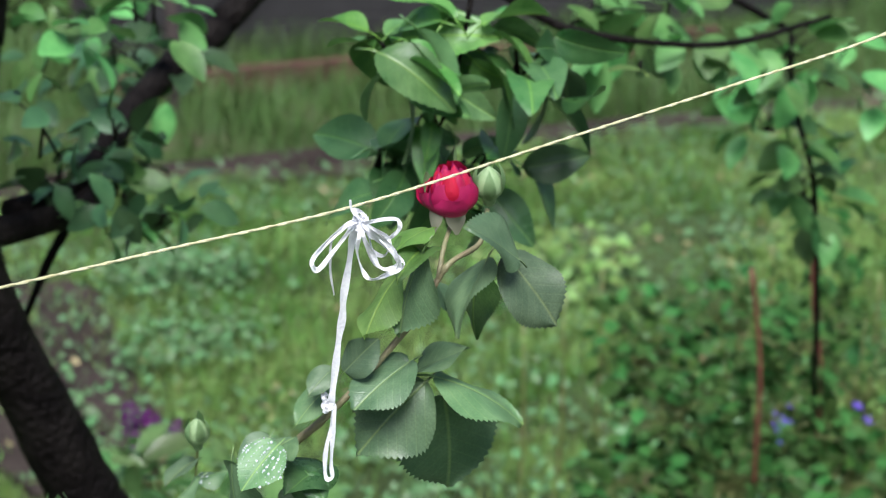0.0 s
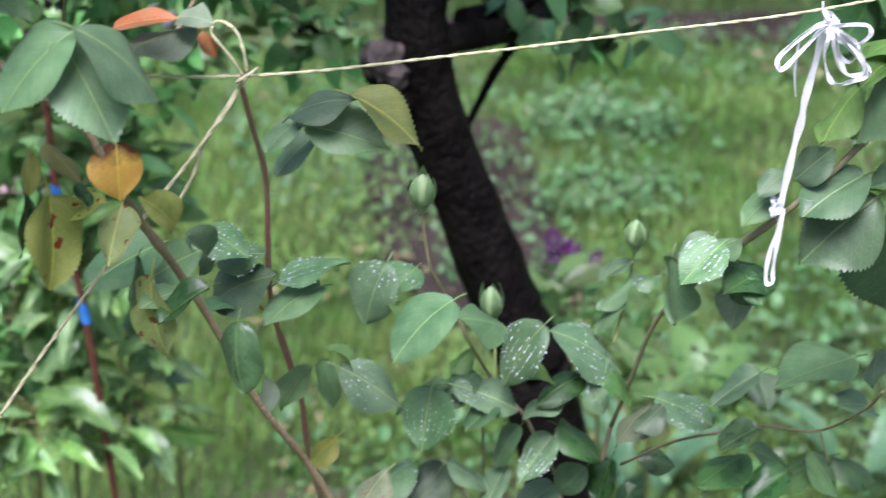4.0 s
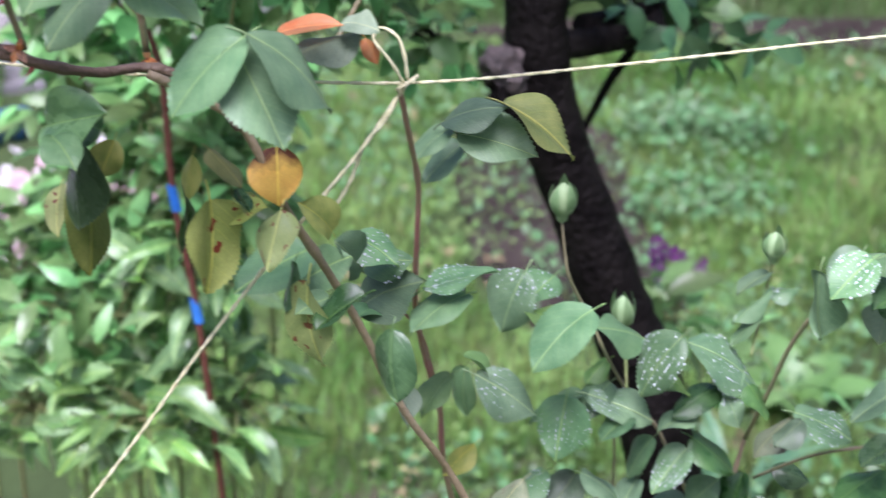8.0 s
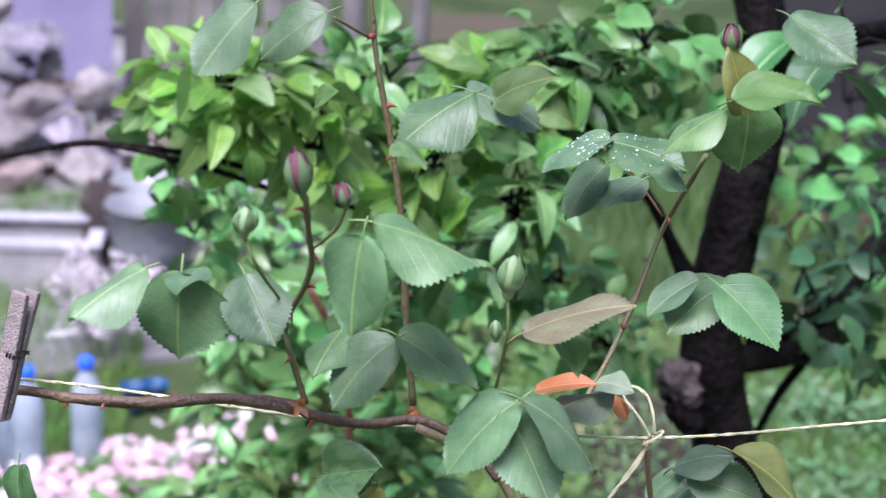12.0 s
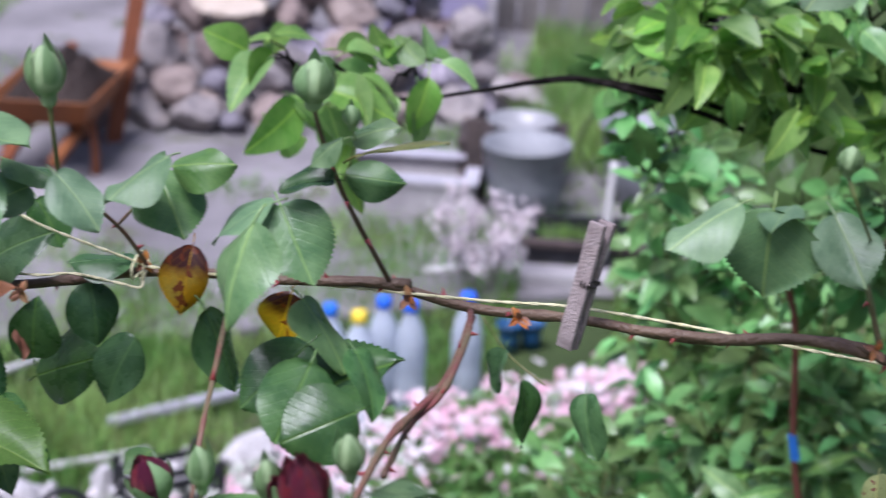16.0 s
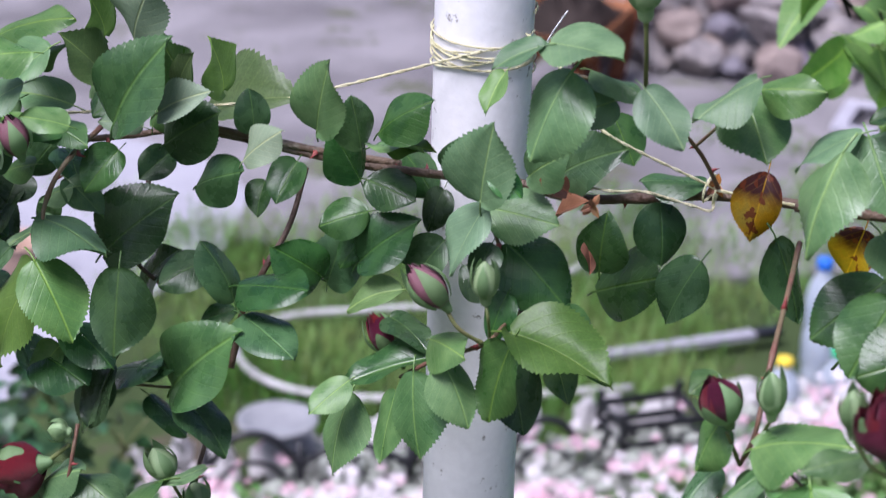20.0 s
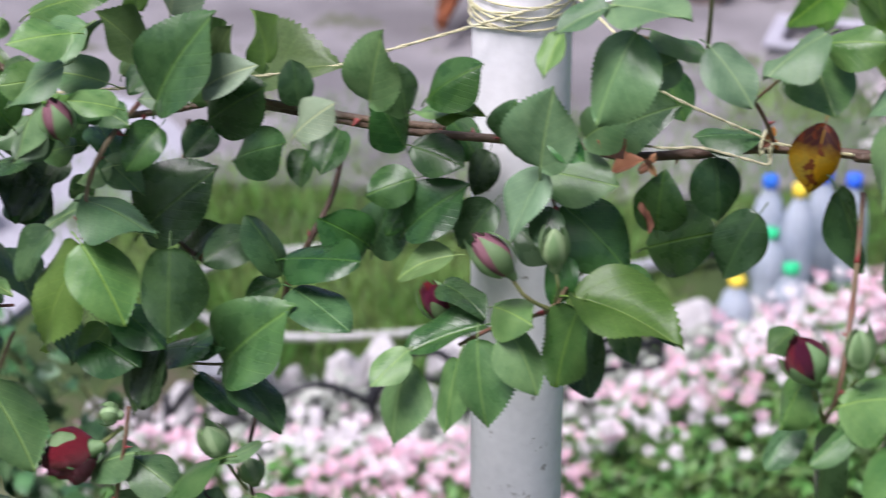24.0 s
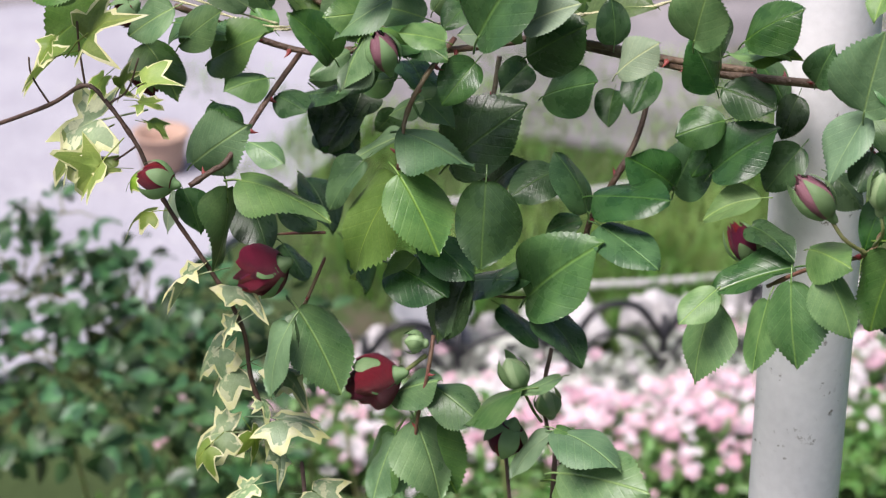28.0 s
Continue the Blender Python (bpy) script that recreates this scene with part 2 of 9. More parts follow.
twine_yellow = surface("yellow_twine", (0.68, 0.64, 0.36), (0.78, 0.75, 0.50), 200, 0.75, bump=0.6, fine=900)
tape_white = surface("white_tape", (0.842, 0.853, 0.886), (0.929, 0.929, 0.950), 150, 0.55, bump=0.3, fine=700, thin=0.15)
post_paint = surface("white_post_paint", (0.83, 0.82, 0.845), (0.85, 0.84, 0.86), 5, 0.4, bump=0.05, fine=160, stain=(0.19, 0.16, 0.14), stain_at=0.625, stain_scale=85, grain=0.04, vary=0.0)
bark = surface("wet_black_bark", (0.005, 0.004, 0.004), (0.013, 0.011, 0.010), 25, 0.55, bump=0.9, fine=110, gloss=0.05, stain=(0.07, 0.055, 0.05), stain_at=0.68, stain_scale=14)
pegwood = surface("weathered_peg_wood", (0.24, 0.195, 0.19), (0.31, 0.26, 0.25), 120, 0.8, bump=0.4, fine=700)
spring_steel = surface("dark_spring_steel", (0.06, 0.05, 0.05), (0.12, 0.10, 0.09), 100, 0.4, metal=0.9)
soil = surface("lawn_soil", (0.034, 0.050, 0.020), (0.058, 0.085, 0.030), 2.2, 0.9, bump=0.8, fine=45, stain=(0.085, 0.065, 0.052), stain_at=0.56, stain_scale=1.1, gloss=0.1)
grass = surface("grass_blade", (0.092, 0.208, 0.031), (0.262, 0.385, 0.106), 2.4, 0.5, vary=0.5, island=True, thin=0.35, bump=0)
# far grass: same blades, with the shade at the back put into the colour
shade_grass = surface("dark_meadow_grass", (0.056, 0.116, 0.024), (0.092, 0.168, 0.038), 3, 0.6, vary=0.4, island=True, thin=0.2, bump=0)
weed = surface("weed_leaf", (0.084, 0.180, 0.065), (0.129, 0.238, 0.103), 8, 0.5, vary=0.35, island=True, thin=0.25, bump=0.1)
yard_grey = surface("yard_gravel", (0.145, 0.136, 0.142), (0.255, 0.240, 0.250), 2.2, 0.9, bump=0.7, fine=70, stain=(0.11, 0.115, 0.08), stain_at=0.57, stain_scale=3.5, gloss=0.1)
pale_slab = surface("pale_concrete", (0.330, 0.321, 0.366), (0.400, 0.393, 0.436), 3, 0.85, bump=0.4, fine=60, stain=(0.42, 0.41, 0.42), gloss=0.1)
earth = surface("bare_earth", (0.028, 0.022, 0.019), (0.055, 0.043, 0.038), 6, 0.95, bump=0.9, fine=50, gloss=0.1)
rock = surface("grey_rock", (0.180, 0.160, 0.164), (0.300, 0.268, 0.262), 2.0, 0.85, bump=0.7, fine=14, vary=0.4, stain=(0.14, 0.10, 0.08), stain_scale=2.0)
pink_rock = surface("pinkish_rock", (0.215, 0.165, 0.152), (0.330, 0.262, 0.240), 2.0, 0.85, bump=0.7, fine=14, vary=0.35, stain=(0.14, 0.10, 0.08), stain_scale=2.0)
violet_rock = surface("violet_grey_rock", (0.165, 0.150, 0.185), (0.300, 0.275, 0.320), 2.0, 0.85, bump=0.7, fine=14, vary=0.35, stain=(0.10, 0.09, 0.09), stain_scale=2.0)
pale_rock = surface("pale_flat_rock", (0.465, 0.390, 0.315), (0.525, 0.450, 0.375), 2.0, 0.8, bump=0.4, fine=14)
rust = surface("rusty_orange_steel", (0.238, 0.077, 0.025), (0.168, 0.056, 0.021), 6, 0.7, metal=0.2, bump=0.4, fine=60, stain=(0.10, 0.045, 0.03))
zinc = surface("galvanised_steel", (0.20, 0.21, 0.23), (0.28, 0.29, 0.31), 9, 0.6, metal=0.15, bump=0.15, fine=60, stain=(0.22, 0.2, 0.2))
enamel = surface("white_enamel", (0.26, 0.265, 0.28), (0.32, 0.32, 0.335), 6, 0.35, bump=0.05)
dark_wood = surface("dark_old_wood", (0.035, 0.026, 0.024), (0.075, 0.055, 0.05), 8, 0.8, bump=0.6, fine=70)
grey_wood = surface("grey_weathered_boards", (0.125, 0.112, 0.106), (0.205, 0.188, 0.180), 7, 0.85, bump=0.5, fine=70, vary=0.25)
red_wood = surface("red_brown_timber", (0.060, 0.027, 0.019), (0.090, 0.042, 0.030), 8, 0.8, bump=0.4, fine=70)
lilac_sheet = surface("lilac_grey_sheet", (0.20, 0.175, 0.29), (0.25, 0.225, 0.34), 3, 0.6, bump=0.1, stain=(0.3, 0.28, 0.34))
concrete = surface("trough_concrete", (0.264, 0.248, 0.256), (0.336, 0.320, 0.320), 6, 0.9, bump=0.5, fine=60)
black_plastic = surface("black_plastic", (0.012, 0.012, 0.015), (0.025, 0.025, 0.03), 20, 0.4, bump=0.05)
hose_white = surface("off_white_hose", (0.434, 0.420, 0.420), (0.490, 0.483, 0.476), 8, 0.5, bump=0.1)
clay = surface("peach_clay", (0.420, 0.280, 0.210), (0.476, 0.336, 0.252), 8, 0.8, bump=0.2)
CAPS = {k: surface(k + "_cap", c, [q * 0.85 for q in c], 20, 0.4, bump=0) for k, c in dict(blue=(0.03, 0.16, 0.75), yellow=(0.85, 0.62, 0.05), green=(0.02, 0.55, 0.22)).items()}
bottle_plastic = surface("cloudy_bottle_plastic", (0.62, 0.68, 0.76), (0.72, 0.77, 0.84), 9, 0.2, bump=0.1, thin=0.55)
tape_blue = surface("blue_tape", (0.03, 0.16, 0.62), (0.06, 0.24, 0.75), 20, 0.4)
stake_brown = surface("red_brown_stake", (0.12, 0.036, 0.022), (0.17, 0.058, 0.036), 25, 0.6, bump=0.3)
flower_pink = surface("pink_petal", (0.66, 0.36, 0.46), (0.76, 0.54, 0.62), 20, 0.55, island=True, vary=0.18, thin=0.25, bump=0)
flower_white = surface("white_petal", (0.74, 0.66, 0.70), (0.80, 0.76, 0.78), 20, 0.55, island=True, vary=0.08, thin=0.25, bump=0)
flower_purple = surface("purple_petal", (0.075, 0.008, 0.085), (0.14, 0.02, 0.16), 20, 0.5, island=True, vary=0.3, thin=0.2, bump=0)
flower_blue = surface("violet_blue_petal", (0.07, 0.03, 0.36), (0.11, 0.06, 0.45), 20, 0.5, island=True, vary=0.2, thin=0.2, bump=0)
# drops are partly diffuse white, which stands in for their sky glints
water_drop, wt, ws = nodes_of("water_drop")
ws.inputs["Base Color"].default_value, ws.inputs["Roughness"].default_value = (0.9, 0.95, 1, 1), 0.03
ws.inputs["Transmission Weight"].default_value, ws.inputs["IOR"].default_value = 0.55, 1.33


# ---- shape helpers ----
def mesh_from(name, verts, faces, material=None, smooth=True):
    me = bpy.data.meshes.new(name)
    me.from_pydata([tuple(v) for v in verts], [], faces)
    if material:
        me.materials.append(material)
    if smooth:
        me.polygons.foreach_set("use_smooth", [True] * len(me.polygons))
    me.update()
    return me


def part(name, data, material, parent, label="", m=None):
    """One mesh object under a thing or a part, from a bmesh or a mesh."""
    if isinstance(data, bmesh.types.BMesh):
        bm, data = data, bpy.data.meshes.new(name)
        bm.to_mesh(data)
        bm.free()
        data.materials.append(material)
    ob = new(name, data)
    ob.parent = parent
    if m is not None:
        ob.matrix_basis = m
    return tagged(ob, label)


def thing(name, label, category, at=(0, 0, 0), group="", kind=""):
    ob = new(name)
    ob.location = at
    ob.empty_display_size = 0.05
    return tagged(ob, label, category, group, kind)


def ease(pts, steps=5):
    """A smooth line through the points (Catmull-Rom); the points may carry a radius."""
    p = [Vector(q) if len(q) < 4 else np.array(q, float) for q in pts]
    p = [np.array(q, float) for q in p]
    q = [2 * p[0] - p[1]] + p + [2 * p[-1] - p[-2]]
    out = []
    for i in range(1, len(q) - 2):
        for k in range(steps):
            t = k / steps
            a, b, c, d = q[i - 1], q[i], q[i + 1], q[i + 2]
            out.append(0.5 * (2 * b + (c - a) * t + (2 * a - 5 * b + 4 * c - d) * t * t + (3 * b - a - 3 * c + d) * t ** 3))
    return out + [p[-1]]


def tube_data(line, radii, sides=8, bumps=0.0, seed=0, flat=1.0):
    """Vertices and faces of a tube along a line of points."""
    verts, faces = [], []
    rnd = random.Random(seed)
    side = None
    n = len(line)
    for i, p in enumerate(line):
        p = Vector(p[:3])
        t = (Vector(line[min(i + 1, n - 1)][:3]) - Vector(line[max(i - 1, 0)][:3])).normalized()
        if side is None:
            side = t.orthogonal().normalized()
        side = (side - t * side.dot(t)).normalized()
        up = t.cross(side)
        r = radii[i] * (1 + bumps * rnd.uniform(-1, 1))
        for k in range(sides):
            a = 2 * math.pi * k / sides
            rr = r * (1 + bumps * 0.6 * rnd.uniform(-1, 1))
            verts.append(p + side * (rr * math.cos(a)) + up * (rr * flat * math.sin(a)))
        if i:
            for k in range(sides):
                a0, b0 = (i - 1) * sides + k, (i - 1) * sides + (k + 1) % sides
                faces.append((a0, b0, b0 + sides, a0 + sides))
    faces.append(tuple(range(sides - 1, -1, -1)))
    faces.append(tuple(range((n - 1) * sides, n * sides)))
    return verts, faces


def tube(name, pts, r0, r1, material, parent=None, sides=8, steps=5, label="", bumps=0.0, flat=1.0):
    line = ease(pts, steps)
    rad = [r0 + (r1 - r0) * i / max(1, len(line) - 1) for i in range(len(line))]
    v, f = tube_data(line, rad, sides, bumps, len(pts), flat)
    return part(name, mesh_from(name, v, f, material), material, parent, label)


def box(lo, hi, bevel=0.0):
    bm = bmesh.new()
    bmesh.ops.create_cube(bm, size=1)
    for v in bm.verts:
        v.co = Vector([a + (c + 0.5) * (b - a) for a, b, c in zip(lo, hi, v.co)])
    if bevel:
        bmesh.ops.bevel(bm, geom=bm.edges[:], offset=bevel, segments=2, affect="EDGES", profile=0.6)
    return bm


def lathe(profile, sides=24):
    """A turned shape from (radius, height) pairs."""
    verts, faces = [], []
    for r, z in profile:
        for k in range(sides):
            a = 2 * math.pi * k / sides
            verts.append((r * math.cos(a), r * math.sin(a), z))
    for i in range(len(profile) - 1):
        for k in range(sides):
            a, b = i * sides + k, i * sides + (k + 1) % sides
            faces.append((a, b, b + sides, a + sides))
    return verts, faces


def frame_of(base, tip, normal):
    """Axes with y from base to tip and z as near the normal as can be."""
    y = (Vector(tip) - Vector(base)).normalized()
    z = Vector(normal)
    z = (z - y * z.dot(y)).normalized()
    x = y.cross(z)
    return Matrix(((x.x, y.x, z.x, base[0]), (x.y, y.y, z.y, base[1]), (x.z, y.z, z.z, base[2]), (0, 0, 0, 1)))


# ---- leaf, bud and cane shapes ----
def rose_leaf_mesh(material, seed, tooth=0.03, teeth=19, round_=0.0):
    """A saw-toothed, domed or folded blade with sunken veins, one unit long and one wide, with its stalk."""
    rnd = random.Random(seed)
    rows, verts, faces = 2 * teeth, [], []
    fold = rnd.choice((rnd.uniform(0.3, 0.65), rnd.uniform(0.12, 0.4), rnd.uniform(-0.45, -0.15)))
    curl, wave, twist_ = rnd.uniform(0.1, 0.9), rnd.uniform(0.03, 0.1), rnd.uniform(-0.3, 0.3)
    ph, skew, lush, blunt = rnd.uniform(0, 6), rnd.uniform(-0.07, 0.07), rnd.uniform(0.76, 0.92), rnd.uniform(0.5, 0.62)
    cols = (-1.0, -0.84, -0.55, -0.26, 0.0, 0.26, 0.55, 0.84, 1.0)
    for i in range(rows + 1):
        t = i / rows
        w = 0.5 * math.sin(math.pi * min(0.999, t ** lush + 0.004)) ** (blunt + 0.34 * t - round_ * (0.1 + 0.3 * t))
        for j in cols:
            edge = abs(j) == 1.0 and 1 < i < rows
            jag = (tooth * rnd.uniform(0.7, 1.3) if i % 2 else -0.35 * tooth) * min(1.0, 4 * (1 - t)) if edge else 0.0
            x = j * (w + jag)
            y = t - abs(j) ** 2 * 0.02 + (0.9 / rows if edge and i % 2 else 0.0)
            quilt = 0.002 * math.cos(2 * math.pi * 7.5 * (y - 0.8 * abs(x))) * (1 - abs(j)) * min(1, 4 * abs(j))
            z = fold * abs(x) - curl * (t * t * 0.5 - 0.12 * t) + wave * math.sin(7 * t + ph + (1.4 if x > 0 else 0)) * j * j
            z += twist_ * x * t - (0.55 if fold > 0 else 0.15) * x * x - quilt - 0.006 * (j == 0)
            verts.append((x + skew * math.sin(math.pi * t), y, z))
    for i in range(rows):
        for j in range(8):
            a = i * 9 + j
            faces.append((a, a + 1, a + 10, a + 9))
    stalk = [(0, 0.02, -0.006), (0, -0.08, -0.012), (0.01, -0.2, -0.05)]
    v, f = tube_data(ease(stalk, 3), [0.014] * 7, 5)
    o = len(verts)
    verts += v
    faces += [tuple(k + o for k in q) for q in f]
    return mesh_from("leaf", verts, faces, material)


ivy_cream = surface("ivy_cream_margin", (0.600, 0.610, 0.270), (0.690, 0.680, 0.430), 6, 0.5, vary=0.15, thin=0.3, bump=0.1)


def ivy_leaf_mesh(material, seed):
    """A five-lobed ivy blade with a cream margin, one unit long and one wide."""
    rnd = random.Random(seed)
    tips = [(0, 1.05), (8, 0.86), (18, 0.66), (31, 0.5), (45, 0.6), (57, 0.84), (66, 0.76), (80, 0.58), (96, 0.5), (112, 0.55), (126, 0.62), (140, 0.5), (158, 0.34), (174, 0.2)]
    full = [(-a, q * rnd.uniform(0.78, 1.2)) for a, q in reversed(tips)] + [(a, q * rnd.uniform(0.78, 1.2)) for a, q in tips[1:]]
    bend, roll, fold = rnd.uniform(-0.6, 1.6), rnd.uniform(0.3, 1.5), rnd.uniform(-0.3, 0.9)
    n = len(full)
    inner = [rnd.uniform(0.62, 0.92) if material.name.startswith("var") else rnd.uniform(0.82, 0.95) for k in range(n)]

    def place(a, q):
        x, y = math.sin(radians(a)) * q * 0.82, 0.3 + math.cos(radians(a)) * q * 0.7
        return (x, y, 0.02 + fold * abs(x) - roll * (x * x + (y - 0.3) ** 2) * 0.7 + 0.1 * bend * math.sin(5 * x + 4 * y + seed))

    verts, faces, rims = [place(0, 0)], [], []
    for level in (0.4, 0, 1.0):
        for k, (a, q) in enumerate(full):
            verts.append(place(a, q * (level or inner[k])))
    for k in range(n - 1):
        faces.append((0, 1 + k, 2 + k))
        faces.append((1 + k, 1 + n + k, 2 + n + k, 2 + k))
        rims.append(len(faces))
        faces.append((1 + n + k, 1 + 2 * n + k, 2 + 2 * n + k, 2 + n + k))
    v, f = tube_data([(0, 0.3, 0.01), (0, 0.05, -0.01), (0.03, -0.3, -0.1)], [0.012] * 3, 4)
    o = len(verts)
    me = mesh_from("leaf", verts + v, faces + [tuple(q + o for q in p) for p in f], material)
    me.materials.append(ivy_cream)
    for k in rims:
        me.polygons[k].material_index = 1
    return me


LEAF_MESH = {k: [ivy_leaf_mesh(m, 11 * i + ord(k)) if k in "vw" else rose_leaf_mesh(m, 11 * i + ord(k), 0.009 if k in "dyx" else 0.024, 24 if k == "d" else 22, {"d": 0.35}.get(k, 0.0)) for i in range(9 if k in "mdlvwk" else 4)] for k, m in LEAF.items()}
chance = random.Random(5)
beaded = []


def leaf(plant, tone, base, tip, normal, width):
    """One blade from its foot to its tip; "q" is a rose leaf that is beaded with rain."""
    wet_one, tone = tone == "q", "m" if tone == "q" else tone
    length = (Vector(tip) - Vector(base)).length
    m = frame_of(base, tip, normal) @ Matrix.Diagonal((width, length, (length + width) / 2, 1))
    ob = part("leaf", chance.choice(LEAF_MESH[tone]), None, plant, "", m)
    if wet_one:
        beaded.append(ob)
    return ob


def thorn_mesh():
    v, f = tube_data([(0, 0, -0.15), (0, 0, 0.3), (0, -0.12, 0.65), (0, -0.35, 1.0)], [0.42, 0.26, 0.12, 0.02], 6)
    return mesh_from("thorn", v, f, thorn_red)


THORN = thorn_mesh()


def cane(plant, tone, r0, r1, *pts):
    """A rose cane with knots and thorns, tapering along its line."""
    line = ease(pts, 6)
    n = len(line)
    rad = [(r0 + (r1 - r0) * i / (n - 1)) * (1.25 if i and i % 11 == 0 else 1) for i in range(n)]
    v, f = tube_data(line, rad, 9, 0.06, n)
    ob = part("cane" if max(r0, r1) > 0.0013 else "stalk", mesh_from("cane", v, f, CANE[tone]), None, plant)
    if tone in ("brown", "red", "greenb") and max(r0, r1) > 0.0012:
        rnd = random.Random(n * 7 + int(r0 * 1e6))
        gone = 0.0
        for i in range(1, n - 1):
            a, b = Vector(line[i][:3]), Vector(line[i + 1][:3])
            gone += (b - a).length
            if gone > 0.024:
                gone = rnd.uniform(-0.02, 0.01)
                t = (b - a).normalized()
                out = (t.orthogonal().normalized())
                out.rotate(Matrix.Rotation(rnd.uniform(0, 6.28), 3, t))
                s = rnd.uniform(0.0035, 0.006)
                z = out
                x = t.cross(z)
                m = Matrix(((x.x, t.x, z.x, a.x + z.x * rad[i] * 0.7), (x.y, t.y, z.y, a.y + z.y * rad[i] * 0.7), (x.z, t.z, z.z, a.z + z.z * rad[i] * 0.7), (0, 0, 0, 1))) @ Matrix.Diagonal((s * 0.8, s, s, 1))
                part("thorn", THORN, None, ob, "", m)
    return ob


def shell(width, turn, height, lift, out, ruffle, seed, material, name="petal", close=0.62, drop=0.05):
    """One petal of a unit bud: a curved patch that wraps the axis, from foot to rim."""
    rnd = random.Random(seed)
    rows, cols, verts, faces = 9, 12, [], []
    for i in range(rows + 1):
        t = i / rows
        rad = (math.sin(math.pi * min(0.93, 0.12 + close * t)) ** 0.8) * (1 + out * t * t) * (1 + 0.13 * max(0.0, (t - 0.75) / 0.25) ** 2)
        for j in range(cols + 1):
            s = j / cols * 2 - 1
            a = turn + s * width * (0.7 + 0.3 * math.sin(math.pi * min(1, t * 0.6 + 0.25)))
            rr = rad * (1 + ruffle * t * math.sin(3 * s + seed) + 0.05 * s)
            verts.append((rr * math.cos(a), rr * math.sin(a), lift + height * (t - drop * t * s * s) + ruffle * 0.25 * t * t * math.sin(4.3 * s + 2 * seed) + ruffle * 0.1 * t * rnd.uniform(-1, 1)))
    for i in range(rows):
        for j in range(cols):
            a = i * (cols + 1) + j
            faces.append((a, a + 1, a + cols + 2, a + cols + 1))
    return mesh_from(name, verts, faces, material)


def sepal_mesh(spread, material, long=1.0, flick=0.3, folded=False, cup=0.0):
    """A keeled, pointed sepal that hugs (0) or leaves (1) a unit bud and ends in a thread, or hangs folded back."""
    verts, faces = [], []
    rows = 11
    for i in range(rows + 1):
        t = i / rows
        hug = math.sin(math.pi * (0.16 + 0.70 * t)) ** 0.8 * 1.04
        away = 0.45 + 1.25 * math.sin(t * 1.5)
        r = hug * (1 - spread) + away * spread + flick * max(0, t - 0.72) * 1.2
        z = (1.02 * t * long) * (1 - spread) + (0.1 + 0.25 * t - 1.1 * t * t) * spread
        w = 0.58 * (1 - t) ** 0.75 * (0.55 + t * 1.1) if t < 0.75 else 0.58 * 0.25 ** 0.75 * 1.37 * (1 - t) / 0.25 + 0.02
        if folded:
            r, z, w = 0.42 + 0.6 * math.sin(t * 1.9), 0.06 + 0.16 * math.sin(math.pi * t) - 0.42 * t * t, 0.62 * math.sin(math.pi * min(1, 0.3 + 0.6 * t)) ** 0.6 * (1 - 0.7 * max(0, t - 0.8) / 0.2)
        if long > 1.5:
            w, r = w * 0.16 + 0.02, 0.95 * math.sin(math.pi * (0.16 + 0.5 * t)) ** 0.8 + 0.25 * max(0, t - 0.7)
            z = 1.28 * t - 0.5 * max(0, t - 0.85)
        if cup:
            z = cup * t
            r = math.sin(math.pi * (0.13 + 0.7 * z)) ** 0.8 + 0.03 + flick * max(0, t - 0.6) ** 1.5
            w = 0.66 * (1 - t) ** 0.7 + 0.015
        for s in (-1, -0.5, 0, 0.5, 1):
            rr = r * (1 + 0.05 * (1 - abs(s)) * (1 - t))
            verts.append((rr * math.cos(s * w), rr * math.sin(s * w), z))
    for i in range(rows):
        for j in range(4):
            a = i * 5 + j
            faces.append((a, a + 1, a + 6, a + 5))
    return mesh_from("sepal", verts, faces, material)


bud_v, bud_f = lathe([(0.001, -0.34), (0.16, -0.33), (0.36, -0.26), (0.44, -0.16), (0.44, -0.08), (0.5, -0.02), (0.82, 0.12), (0.98, 0.28), (1.0, 0.42), (0.86, 0.62), (0.58, 0.8), (0.3, 0.92), (0.1, 1.0), (0.001, 1.02)], 16)
BUD_BODY = mesh_from("bud_body", bud_v, bud_f, bud_green)
hip_v, hip_f = lathe([(0.001, -0.3), (0.13, -0.29), (0.24, -0.2), (0.3, -0.1), (0.42, -0.02), (0.5, 0.04), (0.001, 0.1)], 14)
HIP = mesh_from("hip", hip_v, hip_f, sepal_green)
SEPALS = {"hug": sepal_mesh(0.0, sepal_green, 1.0, 0.1), "thread": sepal_mesh(0.02, sepal_green, 1.2, 0.22), "open": sepal_mesh(0.8, sepal_pale, 0.7, 0.1, True), "cup": sepal_mesh(0.0, sepal_green, 1.0, 0.5, False, 0.74), "cup_long": sepal_mesh(0.0, sepal_green, 1.0, 0.5, False, 1.08), "cup_low": sepal_mesh(0.0, sepal_green, 1.0, 0.5, False, 0.36), "tall": sepal_mesh(0.0, sepal_green, 1.55, 0.5), "half": sepal_mesh(0.22, sepal_green, 1.1, 0.7)}


def rose_shells(material, rows, seed, ruffle=0.06, close=0.62):
    out = []
    for ring, (count, width, height, lift, outward, scale) in enumerate(rows):
        for k in range(count):
            turn = 2 * math.pi * (k + 0.37 * ring) / count
            own = 1 + 0.09 * math.sin(seed + 5.1 * k + 2.3 * ring)
            out.append((shell(width, turn, height * (1 + 0.08 * math.sin(k * 2.7 + ring)), lift, outward, ruffle, seed + 13 * ring + k, material, "petal", close + 0.05 * ring), scale * own))
    return out


